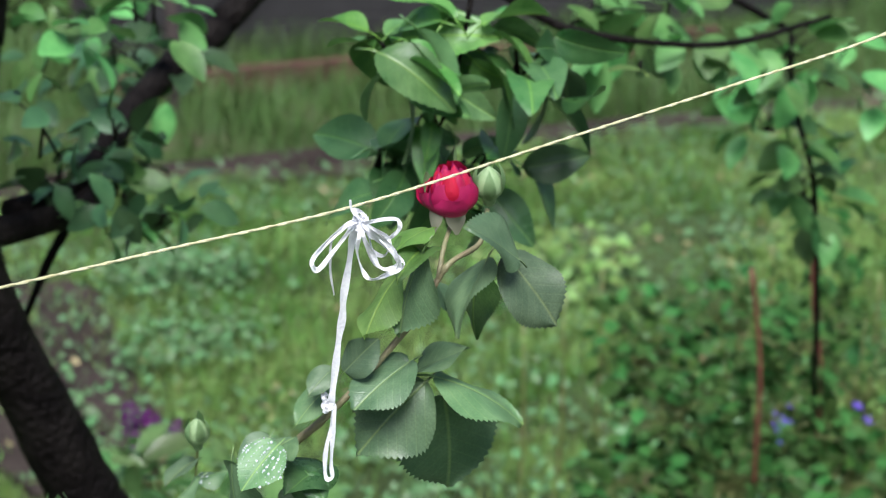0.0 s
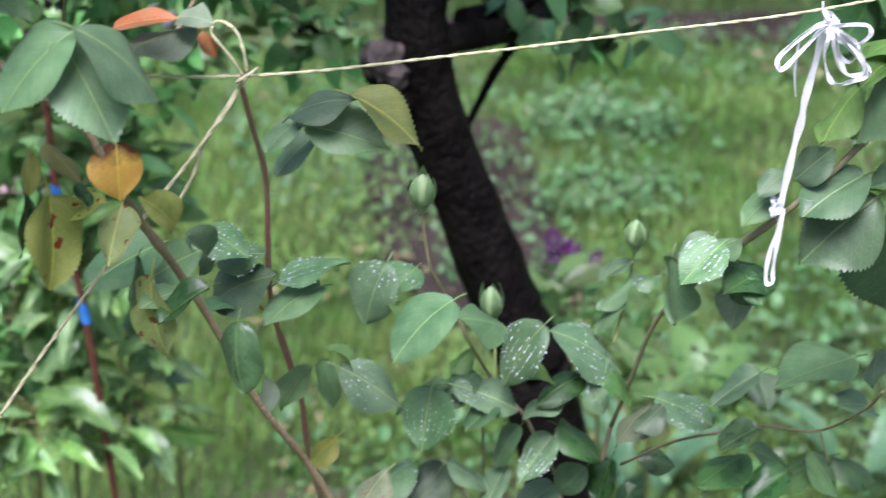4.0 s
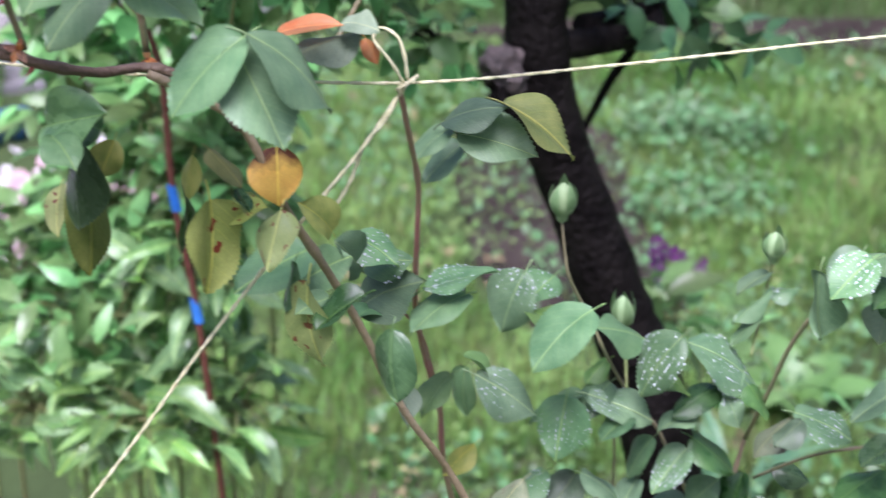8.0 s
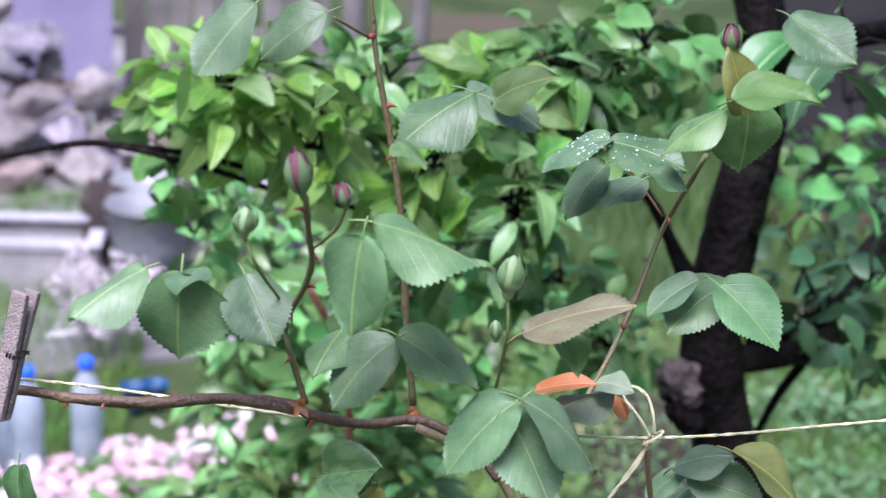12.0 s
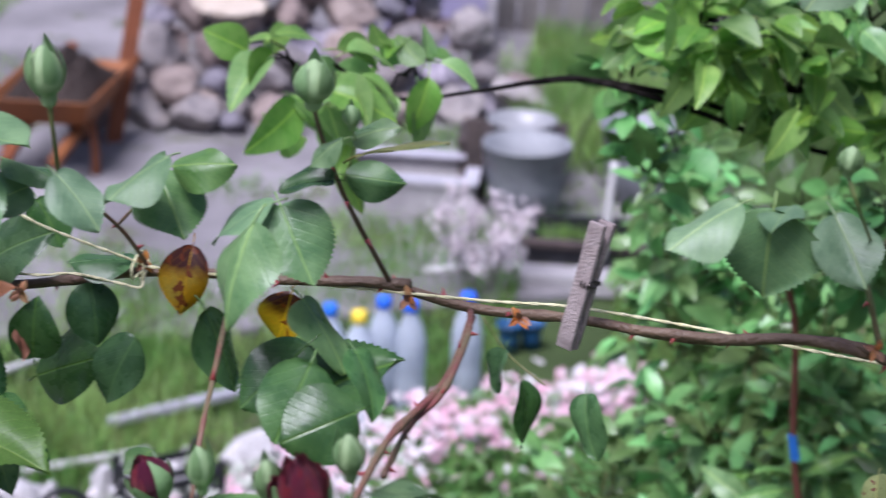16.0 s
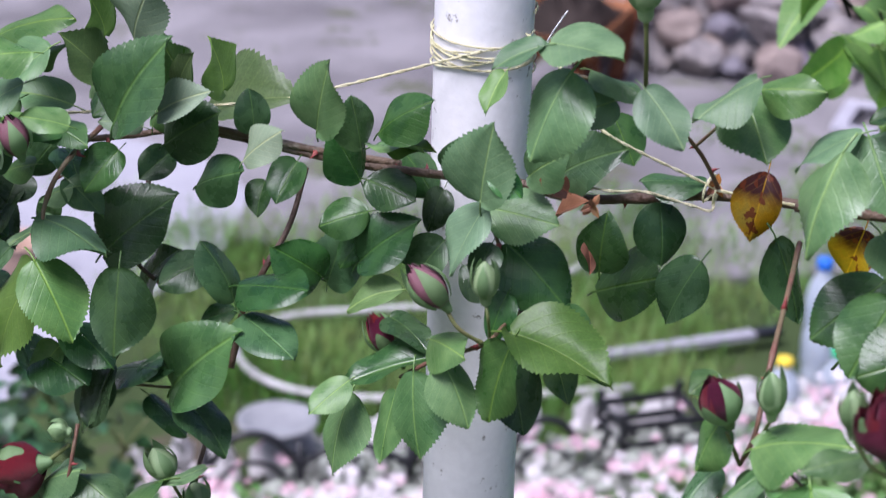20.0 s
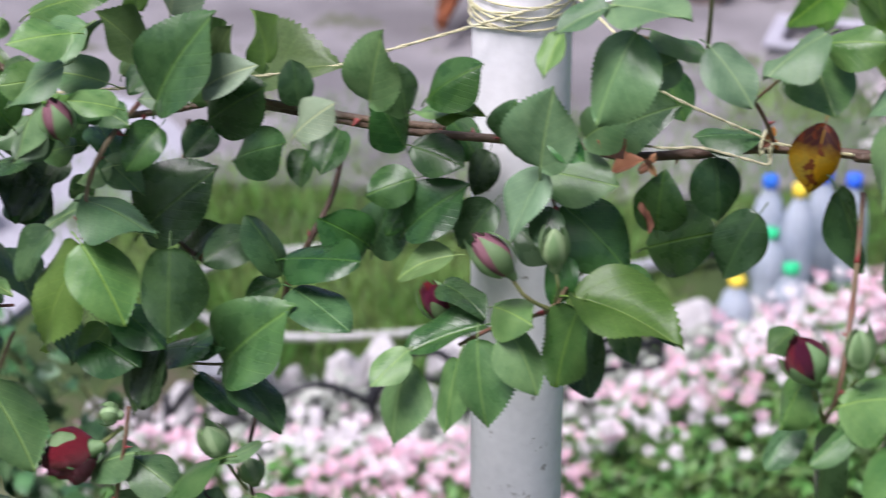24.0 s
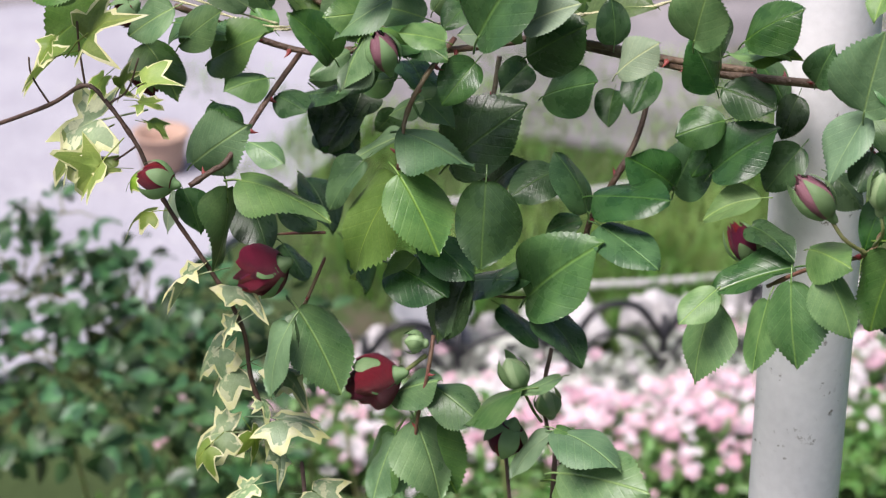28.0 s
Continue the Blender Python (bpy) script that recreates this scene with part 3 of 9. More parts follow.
PETALS = {
    "bloom": rose_shells(petal_red, [(3, 1.1, 0.62, -0.06, 0.1, 1.0), (3, 1.1, 0.76, -0.03, 0.06, 0.95), (4, 0.9, 0.88, 0.0, 0.06, 0.84), (4, 0.85, 0.95, 0.02, 0.12, 0.68), (4, 0.8, 0.95, 0.05, 0.2, 0.5), (3, 0.9, 0.92, 0.06, 0.25, 0.3)], 3, 0.2, 0.6),
    "dbloom": rose_shells(petal_dark, [(3, 1.1, 0.66, -0.04, 0.1, 1.0), (4, 0.9, 0.78, -0.02, 0.06, 0.95), (4, 0.9, 0.9, 0.0, 0.06, 0.83), (4, 0.85, 0.97, 0.02, 0.12, 0.66), (4, 0.8, 0.97, 0.05, 0.2, 0.48), (3, 0.9, 0.94, 0.06, 0.25, 0.3)], 8, 0.26, 0.6),
    "rbud": rose_shells(petal_dark, [(4, 1.0, 1.0, -0.02, -0.1, 0.9), (3, 1.0, 1.03, 0.02, -0.1, 0.66), (3, 1.0, 1.04, 0.04, 0.0, 0.4)], 21, 0.16, 0.74),
    "pbud": rose_shells(petal_mauve, [(4, 1.0, 1.0, -0.02, -0.1, 0.94), (3, 1.0, 1.03, 0.02, -0.1, 0.66), (3, 1.0, 1.04, 0.04, 0.0, 0.4)], 31, 0.14, 0.74),
}
BUD_LABEL = {"bud": "closed green rose bud with thread-tipped sepals", "rbud": "opening rose bud showing dark red petals", "pbud": "swelling rose bud with mauve petal edges",
             "bloom": "half-open crimson rose bloom with folded-back sepals", "dbloom": "half-open dark red rose bloom"}


def bud(plant, sort, base, tip, r):
    """A rose bud or bloom: hip, petals and five sepals along the axis from base to tip."""
    axis = Vector(tip) - Vector(base)
    r *= 0.84 if sort == "pbud" else 1.0
    long = axis.length / (1.25 if sort in ("bud", "rbud", "pbud") else 1.1)
    m = axis.to_track_quat("Z", "Y").to_matrix().to_4x4()
    m = Matrix.Translation(Vector(base) + axis * 0.2) @ m @ Matrix.Rotation(radians(18) if sort == "bloom" else chance.uniform(0, 6), 4, "Z") @ Matrix.Diagonal((r, r, long, 1))
    head = part("bud" if sort.endswith("bud") else "bloom", BUD_BODY if sort == "bud" else HIP, None, plant, BUD_LABEL[sort], m)
    for me, s in PETALS.get(sort, ()):
        part("petal", me, None, head, "", Matrix.Diagonal((s, s, 1, 1)))
    style = {"bloom": ("cup_low", "tall", "cup", "open", "open"), "dbloom": ("half", "cup_low", "half", "half", "cup_low"), "rbud": ("cup", "cup_long", "cup", "cup", "cup_long"), "pbud": ("hug", "cup_long", "thread", "hug", "cup_long")}.get(sort, ("thread", "hug", "thread", "hug", "hug"))
    for k in range(5):
        wide = 1.03 if sort != "bloom" else 0.8 if style[k] == "open" else 1.0
        part("sepal", SEPALS[style[k]], None, head, "", Matrix.Rotation(2 * math.pi * k / 5, 4, "Z") @ Matrix.Diagonal((wide, wide, 1, 1)))
    return head


# ---- joined foliage ----
def leaf_template(slim, droop=0.28, fold=0.28):
    v, f = [], []
    ts = (0.0, 0.14, 0.32, 0.5, 0.68, 0.86, 1.0)
    for t in ts:
        w = slim * math.sin(math.pi * min(1, t * 0.96 + 0.02)) ** 0.8
        for s in (-1, 0, 1):
            v.append((s * w, t, fold * abs(s * w) - droop * t * t))
    for i in range(len(ts) - 1):
        for j in (0, 1):
            a = i * 3 + j
            f.append((a, a + 1, a + 4, a + 3))
    return np.array(v), np.array(f)


TEMPLATES = {"m": leaf_template(0.31), "d": leaf_template(0.31), "l": leaf_template(0.33), "P": leaf_template(0.2, 0.35), "D": leaf_template(0.3), "B": leaf_template(0.32), "F": leaf_template(0.22), "W": leaf_template(0.34, 0.3)}


def foliage_data(rng, sort, places, sizes, outward=None, rise=0.2, tilt=0.5):
    """Vertices and faces of many leaves at the places: each turned its own way, mostly facing the sky."""
    tv, tf = TEMPLATES[sort]
    n = len(places)
    x, y, z, wide = leaf_axes(rng, n, outward, rise, tilt)
    s, wide = sizes[:, None, None], wide[:, None, None]
    verts = places[:, None, :] + s * (tv[None, :, 0:1] * x[:, None, :] * wide + tv[None, :, 1:2] * y[:, None, :] + tv[None, :, 2:3] * z[:, None, :])
    faces = tf[None] + (np.arange(n) * len(tv))[:, None, None]
    return verts.reshape(-1, 3), faces.reshape(-1, 4)


def leaf_axes(rng, n, outward, rise, tilt):
    y = rng.normal(size=(n, 3)) * (1, 1, 0.5) + (0, 0, rise - 0.35)
    if outward is not None:
        y = y + outward * 1.6
    y /= np.linalg.norm(y, axis=1)[:, None]
    z = rng.normal(size=(n, 3)) * tilt + (0, -0.25, 1.0)
    z -= y * (z * y).sum(1)[:, None]
    z /= np.linalg.norm(z, axis=1)[:, None]
    x = np.cross(y, z)
    return x, y, z, rng.uniform(0.85, 1.2, n)


def joined(name, verts, faces, material, parent=None, label=""):
    me = bpy.data.meshes.new(name)
    me.vertices.add(len(verts))
    me.vertices.foreach_set("co", np.asarray(verts, dtype=np.float32).ravel())
    faces = np.asarray(faces, dtype=np.int32)
    k = faces.shape[1]
    me.loops.add(faces.size)
    me.loops.foreach_set("vertex_index", faces.ravel())
    me.polygons.add(len(faces))
    me.polygons.foreach_set("loop_start", np.arange(0, faces.size, k, dtype=np.int32))
    me.polygons.foreach_set("use_smooth", np.ones(len(faces), dtype=bool))
    me.materials.append(material)
    me.update(calc_edges=True)
    return part(name, me, material, parent, label)


clumps = {}


def clump(plant, sort, centre, rx, rz, count, size):
    clumps.setdefault((plant.name, sort), []).append((centre, rx, rz, count, size))


def near_leaf_mesh(sort, seed):
    """An arching, finely toothed blade with sunken veins, for leaves that stand near the path."""
    rnd = random.Random(seed)
    slim = {"P": 0.19, "l": 0.31}.get(sort, 0.27) * rnd.uniform(0.85, 1.15)
    v, f, rows = [], [], 9 if sort == "P" else 26
    fold, droop, wave, turn = rnd.uniform(0.05, 0.7), rnd.uniform(0.25, 1.0), rnd.uniform(0.01, 0.06), rnd.uniform(-0.5, 0.5)
    cols = (-1, -0.5, 0, 0.5, 1)
    for i in range(rows + 1):
        t = i / rows
        w = slim * math.sin(math.pi * min(1, t ** 0.85 * 0.97 + 0.015)) ** 0.8
        for q in cols:
            saw = 0.012 if sort != "P" and abs(q) == 1 and i % 2 and i < rows else 0.0
            quilt = 0.002 * math.cos(2 * math.pi * 7.5 * (t - 0.8 * abs(q * w))) * (1 - abs(q)) * 2 * abs(q)
            v.append((q * (w + saw), t, fold * abs(q * w) - droop * t * t * 0.6 + wave * math.sin(6 * t + seed + q) * abs(q) + turn * q * w * t - quilt))
    for i in range(rows):
        for j in range(4):
            a = i * 5 + j
            f.append((a, a + 1, a + 6, a + 5))
    tv, tf = tube_data([(0, 0.01, 0), (0, -0.12, -0.02), (0.02, -0.3, -0.09)], [0.013] * 3, 5)
    o = len(v)
    return mesh_from("leaf", v + tv, f + [tuple(q + o for q in p) for p in tf], NEAR[sort])


NEAR = {
    "m": leaf_surface("near_apple_leaf", (0.074, 0.205, 0.054), (0.130, 0.295, 0.084), gloss=0.5, rough=0.38, thin=0.22),
    # near copy of the apple leaf with shade mixed into its colour
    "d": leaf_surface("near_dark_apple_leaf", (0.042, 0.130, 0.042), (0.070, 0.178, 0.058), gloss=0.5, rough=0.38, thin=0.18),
    "l": leaf_surface("near_young_apple_leaf", (0.165, 0.360, 0.078), (0.245, 0.440, 0.112), gloss=0.4, rough=0.36, thin=0.45),
    "P": leaf_surface("near_peony_leaf", (0.125, 0.270, 0.080), (0.210, 0.385, 0.132), gloss=0.6, rough=0.3, thin=0.25),
}
NEAR_MESH = {k: [near_leaf_mesh(k, 5 * i + ord(k)) for i in range(8)] for k in NEAR}


def grow_clumps(plant, sort, name, rise=0.2, depth=0.9, near=-9.0, lush=1.0):
    """All clumps of one plant and kind as one crown, the leaves standing out from short twigs."""
    rng = np.random.default_rng(len(clumps[(plant.name, sort)]) * 7 + len(plant.name))
    vs, fs, o = [], [], 0
    twigs, tf_, to = [], [], 0
    for centre, rx, rz, count, size in clumps[(plant.name, sort)]:
        count = int(count * lush)
        d = rng.normal(size=(count, 3))
        d /= np.linalg.norm(d, axis=1)[:, None]
        rad = rng.uniform(0.25, 1.0, count) ** 0.6
        p = np.array(centre) + d * rad[:, None] * (rx, max(rx, rz) * depth, rz)
        sizes = size * rng.uniform(0.65, 1.15, count)
        if centre[1] < near:
            for q, x, y, z, wide, s in zip(p, *leaf_axes(rng, count, d * 0.5, rise, 0.6), sizes):
                m = Matrix(((x[0], y[0], z[0], q[0]), (x[1], y[1], z[1], q[1]), (x[2], y[2], z[2], q[2]), (0, 0, 0, 1))) @ Matrix.Diagonal((s * wide, s, s, 1))
                part("leaf", chance.choice(NEAR_MESH[sort]), None, plant, "", m)
        else:
            v, f = foliage_data(rng, sort, p, sizes, d * 0.5, rise)
            vs.append(v), fs.append(f + o)
            o += len(v)
        for k in range(0, count, 4):
            a = Vector(centre) + Vector(((rng.random() - 0.5) * rx * 0.5, 0.02, -rz * 0.3))
            b = Vector(p[k])
            tv, tfc = tube_data([a, a.lerp(b, 0.5) + Vector((0, 0, 0.01)), b], [0.0022, 0.0016, 0.001], 5)
            twigs += tv
            tf_ += [tuple(q + to for q in face) for face in tfc]
            to += len(tv)
    if vs:
        tagged(joined(name, np.concatenate(vs), np.concatenate(fs), BUSH[sort], plant), kind="stuff")
    tagged(part("twig_work", mesh_from("twig_work", twigs, tf_, bark if sort in "mdl" else CANE["green"]), None, plant), kind="stuff")


def limb(tree, *pts):
    line = ease(pts, 6)
    v, f = tube_data(line, [max(0.001, p[3]) for p in line], 14 if pts[0][3] > 0.02 else 8, 0.035, len(pts))
    part("trunk" if pts[0][3] > 0.028 else "limb", mesh_from("limb", v, f, bark), None, tree)


# ---- the ground ----
def spread(lo, hi, fine_lo, fine_hi, step):
    """Grid lines: close together in the middle, wide apart towards the horizon."""
    far = [1.12 ** k * step for k in range(1, 70)]
    left, right, a, b = [], [], fine_lo, fine_hi
    for d in far:
        a, b = a - d, b + d
        if a > lo:
            left.append(a)
        if b < hi:
            right.append(b)
    n = int((fine_hi - fine_lo) / step)
    return [lo] + left[::-1] + [fine_lo + i * step for i in range(n + 1)] + right + [hi]


gx, gy = spread(-300, 300, -4, 6, 0.12), spread(-60, 600, -2, 9, 0.12)
gv = [(x, y, G + 0.012 * noise.noise(Vector((x * 1.3, y * 1.3, 0))) - 0.012) for y in gy for x in gx]
gf = [(j * len(gx) + i, j * len(gx) + i + 1, (j + 1) * len(gx) + i + 1, (j + 1) * len(gx) + i) for j in range(len(gy) - 1) for i in range(len(gx) - 1)]
tagged(new("ground", mesh_from("ground", gv, gf, soil)), "grassy garden soil with bare patches", "ground", kind="structure")


def patch(name, cx, cy, rx, ry, z, material, label, seed, wob=0.18, thick=0.03):
    """A flat area with an uneven rounded outline and a real edge."""
    rnd = random.Random(seed)
    ring = []
    for k in range(56):
        a = 2 * math.pi * k / 56
        c, s = math.cos(a), math.sin(a)
        q = 1 + wob * noise.noise(Vector((c * 1.7 + seed, s * 1.7, 0.3))) + rnd.uniform(-0.02, 0.02)
        ring.append((cx + rx * q * math.copysign(abs(c) ** 0.6, c), cy + ry * q * math.copysign(abs(s) ** 0.6, s)))
    v = [(cx, cy, z)] + [(cx + (x - cx) * l, cy + (y - cy) * l, z + 0.004 * noise.noise(Vector((x * 3, y * 3, l)))) for l in (0.33, 0.66, 1) for x, y in ring] + [(x, y, z - thick) for x, y in ring]
    f = [(0, 1 + k, 1 + (k + 1) % 56) for k in range(56)]
    for l in range(3):
        f += [(1 + l * 56 + k, 57 + l * 56 + k, 57 + l * 56 + (k + 1) % 56, 1 + l * 56 + (k + 1) % 56) for k in range(56)]
    return tagged(new(name, mesh_from(name, v, f, material, smooth=False)), label, "ground", kind="structure")


patch("yard", -4.2, 7.0, 5.1, 3.1, G + 0.008, yard_grey, "trodden grey gravel yard", 2, 0.1)
patch("path", 1.62, 3.8, 0.24, 0.72, G + 0.006, earth, "bare trodden earth path through grass", 5, 0.3)
patch("earth_strip", 3.3, 5.2, 1.75, 0.13, G + 0.007, earth, "strip of dug dark earth", 9, 0.25)
patch("concrete_path", -3.1, 3.3, 1.0, 1.35, G + 0.014, pale_slab, "pale concrete path beside the bed", 4, 0.06, 0.06)

# ---- grass, weeds ----
rng = np.random.default_rng(4)


def in_patch(x, y, cx, cy, rx, ry):
    return ((x - cx) / rx) ** 2 + ((y - cy) / ry) ** 2 < 1


def blades(name, count, x0, x1, y0, y1, tall, label, holes=()):
    x, y = rng.uniform(x0, x1, count), rng.uniform(y0, y1, count)
    keep = np.ones(count, bool)
    for h in holes:
        ragged = np.array([noise.noise(Vector((a * 6, b * 6, 1.0))) for a, b in zip(x, y)]) * 0.7
        keep &= (((x - h[0]) / h[2]) ** 2 + ((y - h[1]) / h[3]) ** 2 + ragged > 1) | (rng.random(count) < 0.16)
    if name == "grass_tuft":
        keep &= in_patch(x, y, (x0 + x1) / 2, (y0 + y1) / 2, (x1 - x0) / 2, (y1 - y0) / 2) & (rng.random(count) > (((x * 2 - x0 - x1) / (x1 - x0)) ** 2 + ((y * 2 - y0 - y1) / (y1 - y0)) ** 2) * 0.8)
    thick = np.array([noise.noise(Vector((a * 1.6, b * 1.6, 3.0))) for a, b in zip(x, y)])
    keep &= rng.random(count) < (0.55 + 1.7 * thick if name == "yard_grass" else 0.75 + thick)
    x, y, thick = x[keep], y[keep], thick[keep]
    n = len(x)
    a = rng.uniform(0, 2 * np.pi, n)
    h = tall * rng.uniform(0.4, 1.3, n) * (1 + 0.6 * thick)
    w = rng.uniform(0.0012, 0.0028, n)
    lean = h * rng.uniform(0.1, 0.75, n)
    d = np.stack([np.cos(a), np.sin(a), 0 * a], 1)
    side = np.stack([-np.sin(a), np.cos(a), 0 * a], 1) * w[:, None]
    foot = np.stack([x, y, np.full(n, G - 0.012)], 1)
    mid = foot + d * (lean * 0.3)[:, None] + np.array((0, 0, 1)) * (h * 0.6)[:, None]
    top = foot + d * lean[:, None] + np.array((0, 0, 1)) * h[:, None]
    v = np.stack([foot - side, foot + side, mid - side * 0.8, mid + side * 0.8, top], 1).reshape(-1, 3)
    o = np.arange(n)[:, None] * 5
    f = np.concatenate([o + (0, 1, 3), o + (0, 3, 2), o + (2, 3, 4)])
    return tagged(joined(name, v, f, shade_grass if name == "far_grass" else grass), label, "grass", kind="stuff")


blades("lawn_grass", 185000, 0.4, 5.6, 1.3, 5.12, 0.052, "long fresh green lawn grass", [(1.6, 3.8, 0.3, 0.85), (3.0, 3.1, 0.35, 0.2), (2.3, 2.7, 0.25, 0.3), (3.6, 4.2, 0.4, 0.2)])
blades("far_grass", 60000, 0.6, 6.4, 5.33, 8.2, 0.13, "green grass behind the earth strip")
blades("yard_grass", 42000, -2.3, 0.1, 2.9, 4.9, 0.06, "short green grass along the yard", [(-1.9, 4.9, 0.9, 0.5)])
blades("back_grass", 19000, -0.05, 1.0, 5.95, 8.05, 0.11, "long bright grass before the board fence")
blades("tuft_grass", 2600, -3.5, -2.5, 7.6, 8.3, 0.07, "sparse grass tufts on gravel")
for cx, cy, rx, ry, count in ((-0.5, 5.15, 0.22, 0.2, 1500), (-0.28, 4.98, 0.2, 0.22, 1300), (-0.12, 5.7, 0.16, 0.14, 700), (0.3, 5.7, 0.22, 0.3, 1500), (-0.05, 7.4, 0.35, 0.35, 1600), (-2.2, 6.9, 0.5, 0.25, 1500), (-0.9, 5.5, 0.3, 0.16, 700), (0.25, 5.25, 0.16, 0.2, 1300), (-0.12, 5.25, 0.18, 0.16, 1100), (0.35, 6.3, 0.35, 0.4, 2200), (-0.3, 6.2, 0.3, 0.25, 1200), (-0.75, 4.9, 0.25, 0.2, 900), (-1.2, 4.75, 0.35, 0.2, 1200), (-1.9, 4.6, 0.4, 0.18, 900), (-2.6, 4.1, 0.3, 0.2, 700)):
    blades("grass_tuft", count * 2 if cx > -0.4 else count, cx - rx, cx + rx, cy - ry, cy + ry, 0.06, "patch of short grass on trodden gravel")


def weeds(name, count, size, tall, sort, material, label, cut, scale, seed, spot=None):
    """Low broad-leaved weeds in drifts, or in one round tuft."""
    x, y = rng.uniform(1.0, 5.0, count), rng.uniform(1.5, 5.1, count)
    if spot:
        a, e = rng.uniform(0, 6.28, count), rng.uniform(0, 1, count) ** 0.6
        x, y = spot[0] + spot[2] * e * np.cos(a), spot[1] + spot[3] * e * np.sin(a)
    else:
        drift = np.array([noise.noise(Vector((a * scale, b * scale, seed))) for a, b in zip(x, y)]) + rng.normal(0, 0.08, count)
        x, y = x[drift > cut], y[drift > cut]
    n = len(x)
    v, f = foliage_data(rng, sort, np.stack([x, y, G + tall * rng.uniform(0.0, 1.0, n)], 1), size * rng.uniform(0.6, 1.4, n), None, 0.4, 0.35)
    tagged(joined(name, v, f, material), label, "weeds", kind="stuff")


weed_grey = surface("grey_green_weed_leaf", (0.080, 0.185, 0.065), (0.125, 0.240, 0.095), 8, 0.45, vary=0.4, island=True, thin=0.2, bump=0.1)
weed_pale = surface("pale_chickweed_leaf", (0.160, 0.295, 0.066), (0.230, 0.375, 0.108), 8, 0.5, vary=0.3, island=True, thin=0.3, bump=0.1)
straw = surface("dry_straw", (0.26, 0.20, 0.10), (0.36, 0.29, 0.16), 8, 0.7, vary=0.4, island=True, bump=0)
weeds("lawn_weeds", 15000, 0.018, 0.1, "W", weed, "broad-leaved low weeds in the lawn", 0.0, 1.1, 9.0)
weeds("lawn_weeds", 26000, 0.012, 0.07, "W", weed_pale, "pale creeping chickweed in the lawn", 0.12, 1.9, 21.0)
weeds("lawn_weeds", 9000, 0.026, 0.12, "W", weed_grey, "grey-green weed rosettes in the lawn", 0.22, 1.5, 33.0)
weeds("weed_tuft", 600, 0.022, 0.12, "W", weed_grey, "bluish-green weed tuft in the grass", 0, 1, 0, (2.1, 4.28, 0.24, 0.17))
weeds("weed_tuft", 350, 0.024, 0.1, "W", weed_grey, "bluish-green weed tuft in the grass", 0, 1, 0, (2.0, 3.75, 0.22, 0.16))
weeds("weed_tuft", 300, 0.035, 0.16, "W", weed_pale, "pale broad-leaved weed tuft in the grass", 0, 1, 0, (3.1, 3.9, 0.3, 0.2))
weeds("dry_litter", 2200, 0.03, 0.03, "F", straw, "dry straw and dead leaves among grass", 0.16, 2.6, 44.0)



def broad_leaf(plant, foot, turn, long, wide, rise, material):
    """One long leaf that arches up and over from its foot."""
    v, f = [], []
    d, side = Vector((math.cos(turn), math.sin(turn), 0)), Vector((-math.sin(turn), math.cos(turn), 0))
    for i in range(9):
        u = i / 8
        mid = Vector(foot) + d * (long * u * (1 - 0.5 * rise * (1 - u))) + Vector((0, 0, long * rise * (1.5 * u - 0.7 * u * u)))
        w = wide * (0.08 + math.sin(math.pi * min(1, u * 0.96 + 0.04)) ** 0.8) / 2
        v += [mid + side * (w * q) + Vector((0, 0, 0.35 * w * abs(q))) for q in (-1, -0.5, 0, 0.5, 1)]
    for i in range(8):
        f += [(i * 5 + j, i * 5 + j + 1, i * 5 + j + 6, i * 5 + j + 5) for j in range(4)]
    part("blade", mesh_from("blade", v, f, material), None, plant)


lily_leaf = surface("broad_lily_leaf", (0.110, 0.225, 0.062), (0.145, 0.270, 0.082), 14, 0.4, vary=0.15, thin=0.3, bump=0.15)
iris_leaf = surface("iris_leaf", (0.095, 0.210, 0.105), (0.140, 0.265, 0.135), 14, 0.45, vary=0.15, thin=0.25, bump=0.15)
lily = thing("plantain_lily", "light green broad-leaved plant in the lawn", "plant", (1.95, 2.72, G))
for turn, long, wide, rise in ((-0.4, 0.2, 0.105, 0.5), (0.5, 0.17, 0.09, 0.6), (2.6, 0.18, 0.10, 0.5), (3.7, 0.19, 0.10, 0.45), (4.6, 0.2, 0.11, 0.55), (1.6, 0.15, 0.08, 0.9)):
    broad_leaf(lily, (0.012 * math.cos(turn), 0.012 * math.sin(turn), -0.01), turn, long, wide, rise, lily_leaf)
for x, y in ((1.72, 2.32), (2.18, 2.3)):
    iris = thing("iris", "clump of bluish-green sword-shaped iris leaves", "iris", (x, y, G))
    for k in range(9):
        turn = k * 2.2 + x
        broad_leaf(iris, (0.04 * math.cos(turn), 0.03 * math.sin(turn), -0.01), turn, 0.16 + 0.012 * (k % 4), 0.026, 1.15, iris_leaf)

# ---- the post ----
post = thing("post", "white painted steel post with specks of dirt", "post", (0, 0, G))
pv, pf = lathe([(0.001, -0.1), (0.03, -0.1), (0.03, 0.4), (0.0301, 0.9), (0.03, 1.4), (0.0302, 1.8), (0.03, 2.4), (0.031, 2.46), (0.031, 2.5), (0.001, 2.505)], 48)
part("pipe", mesh_from("pipe", pv, pf, post_paint), None, post)

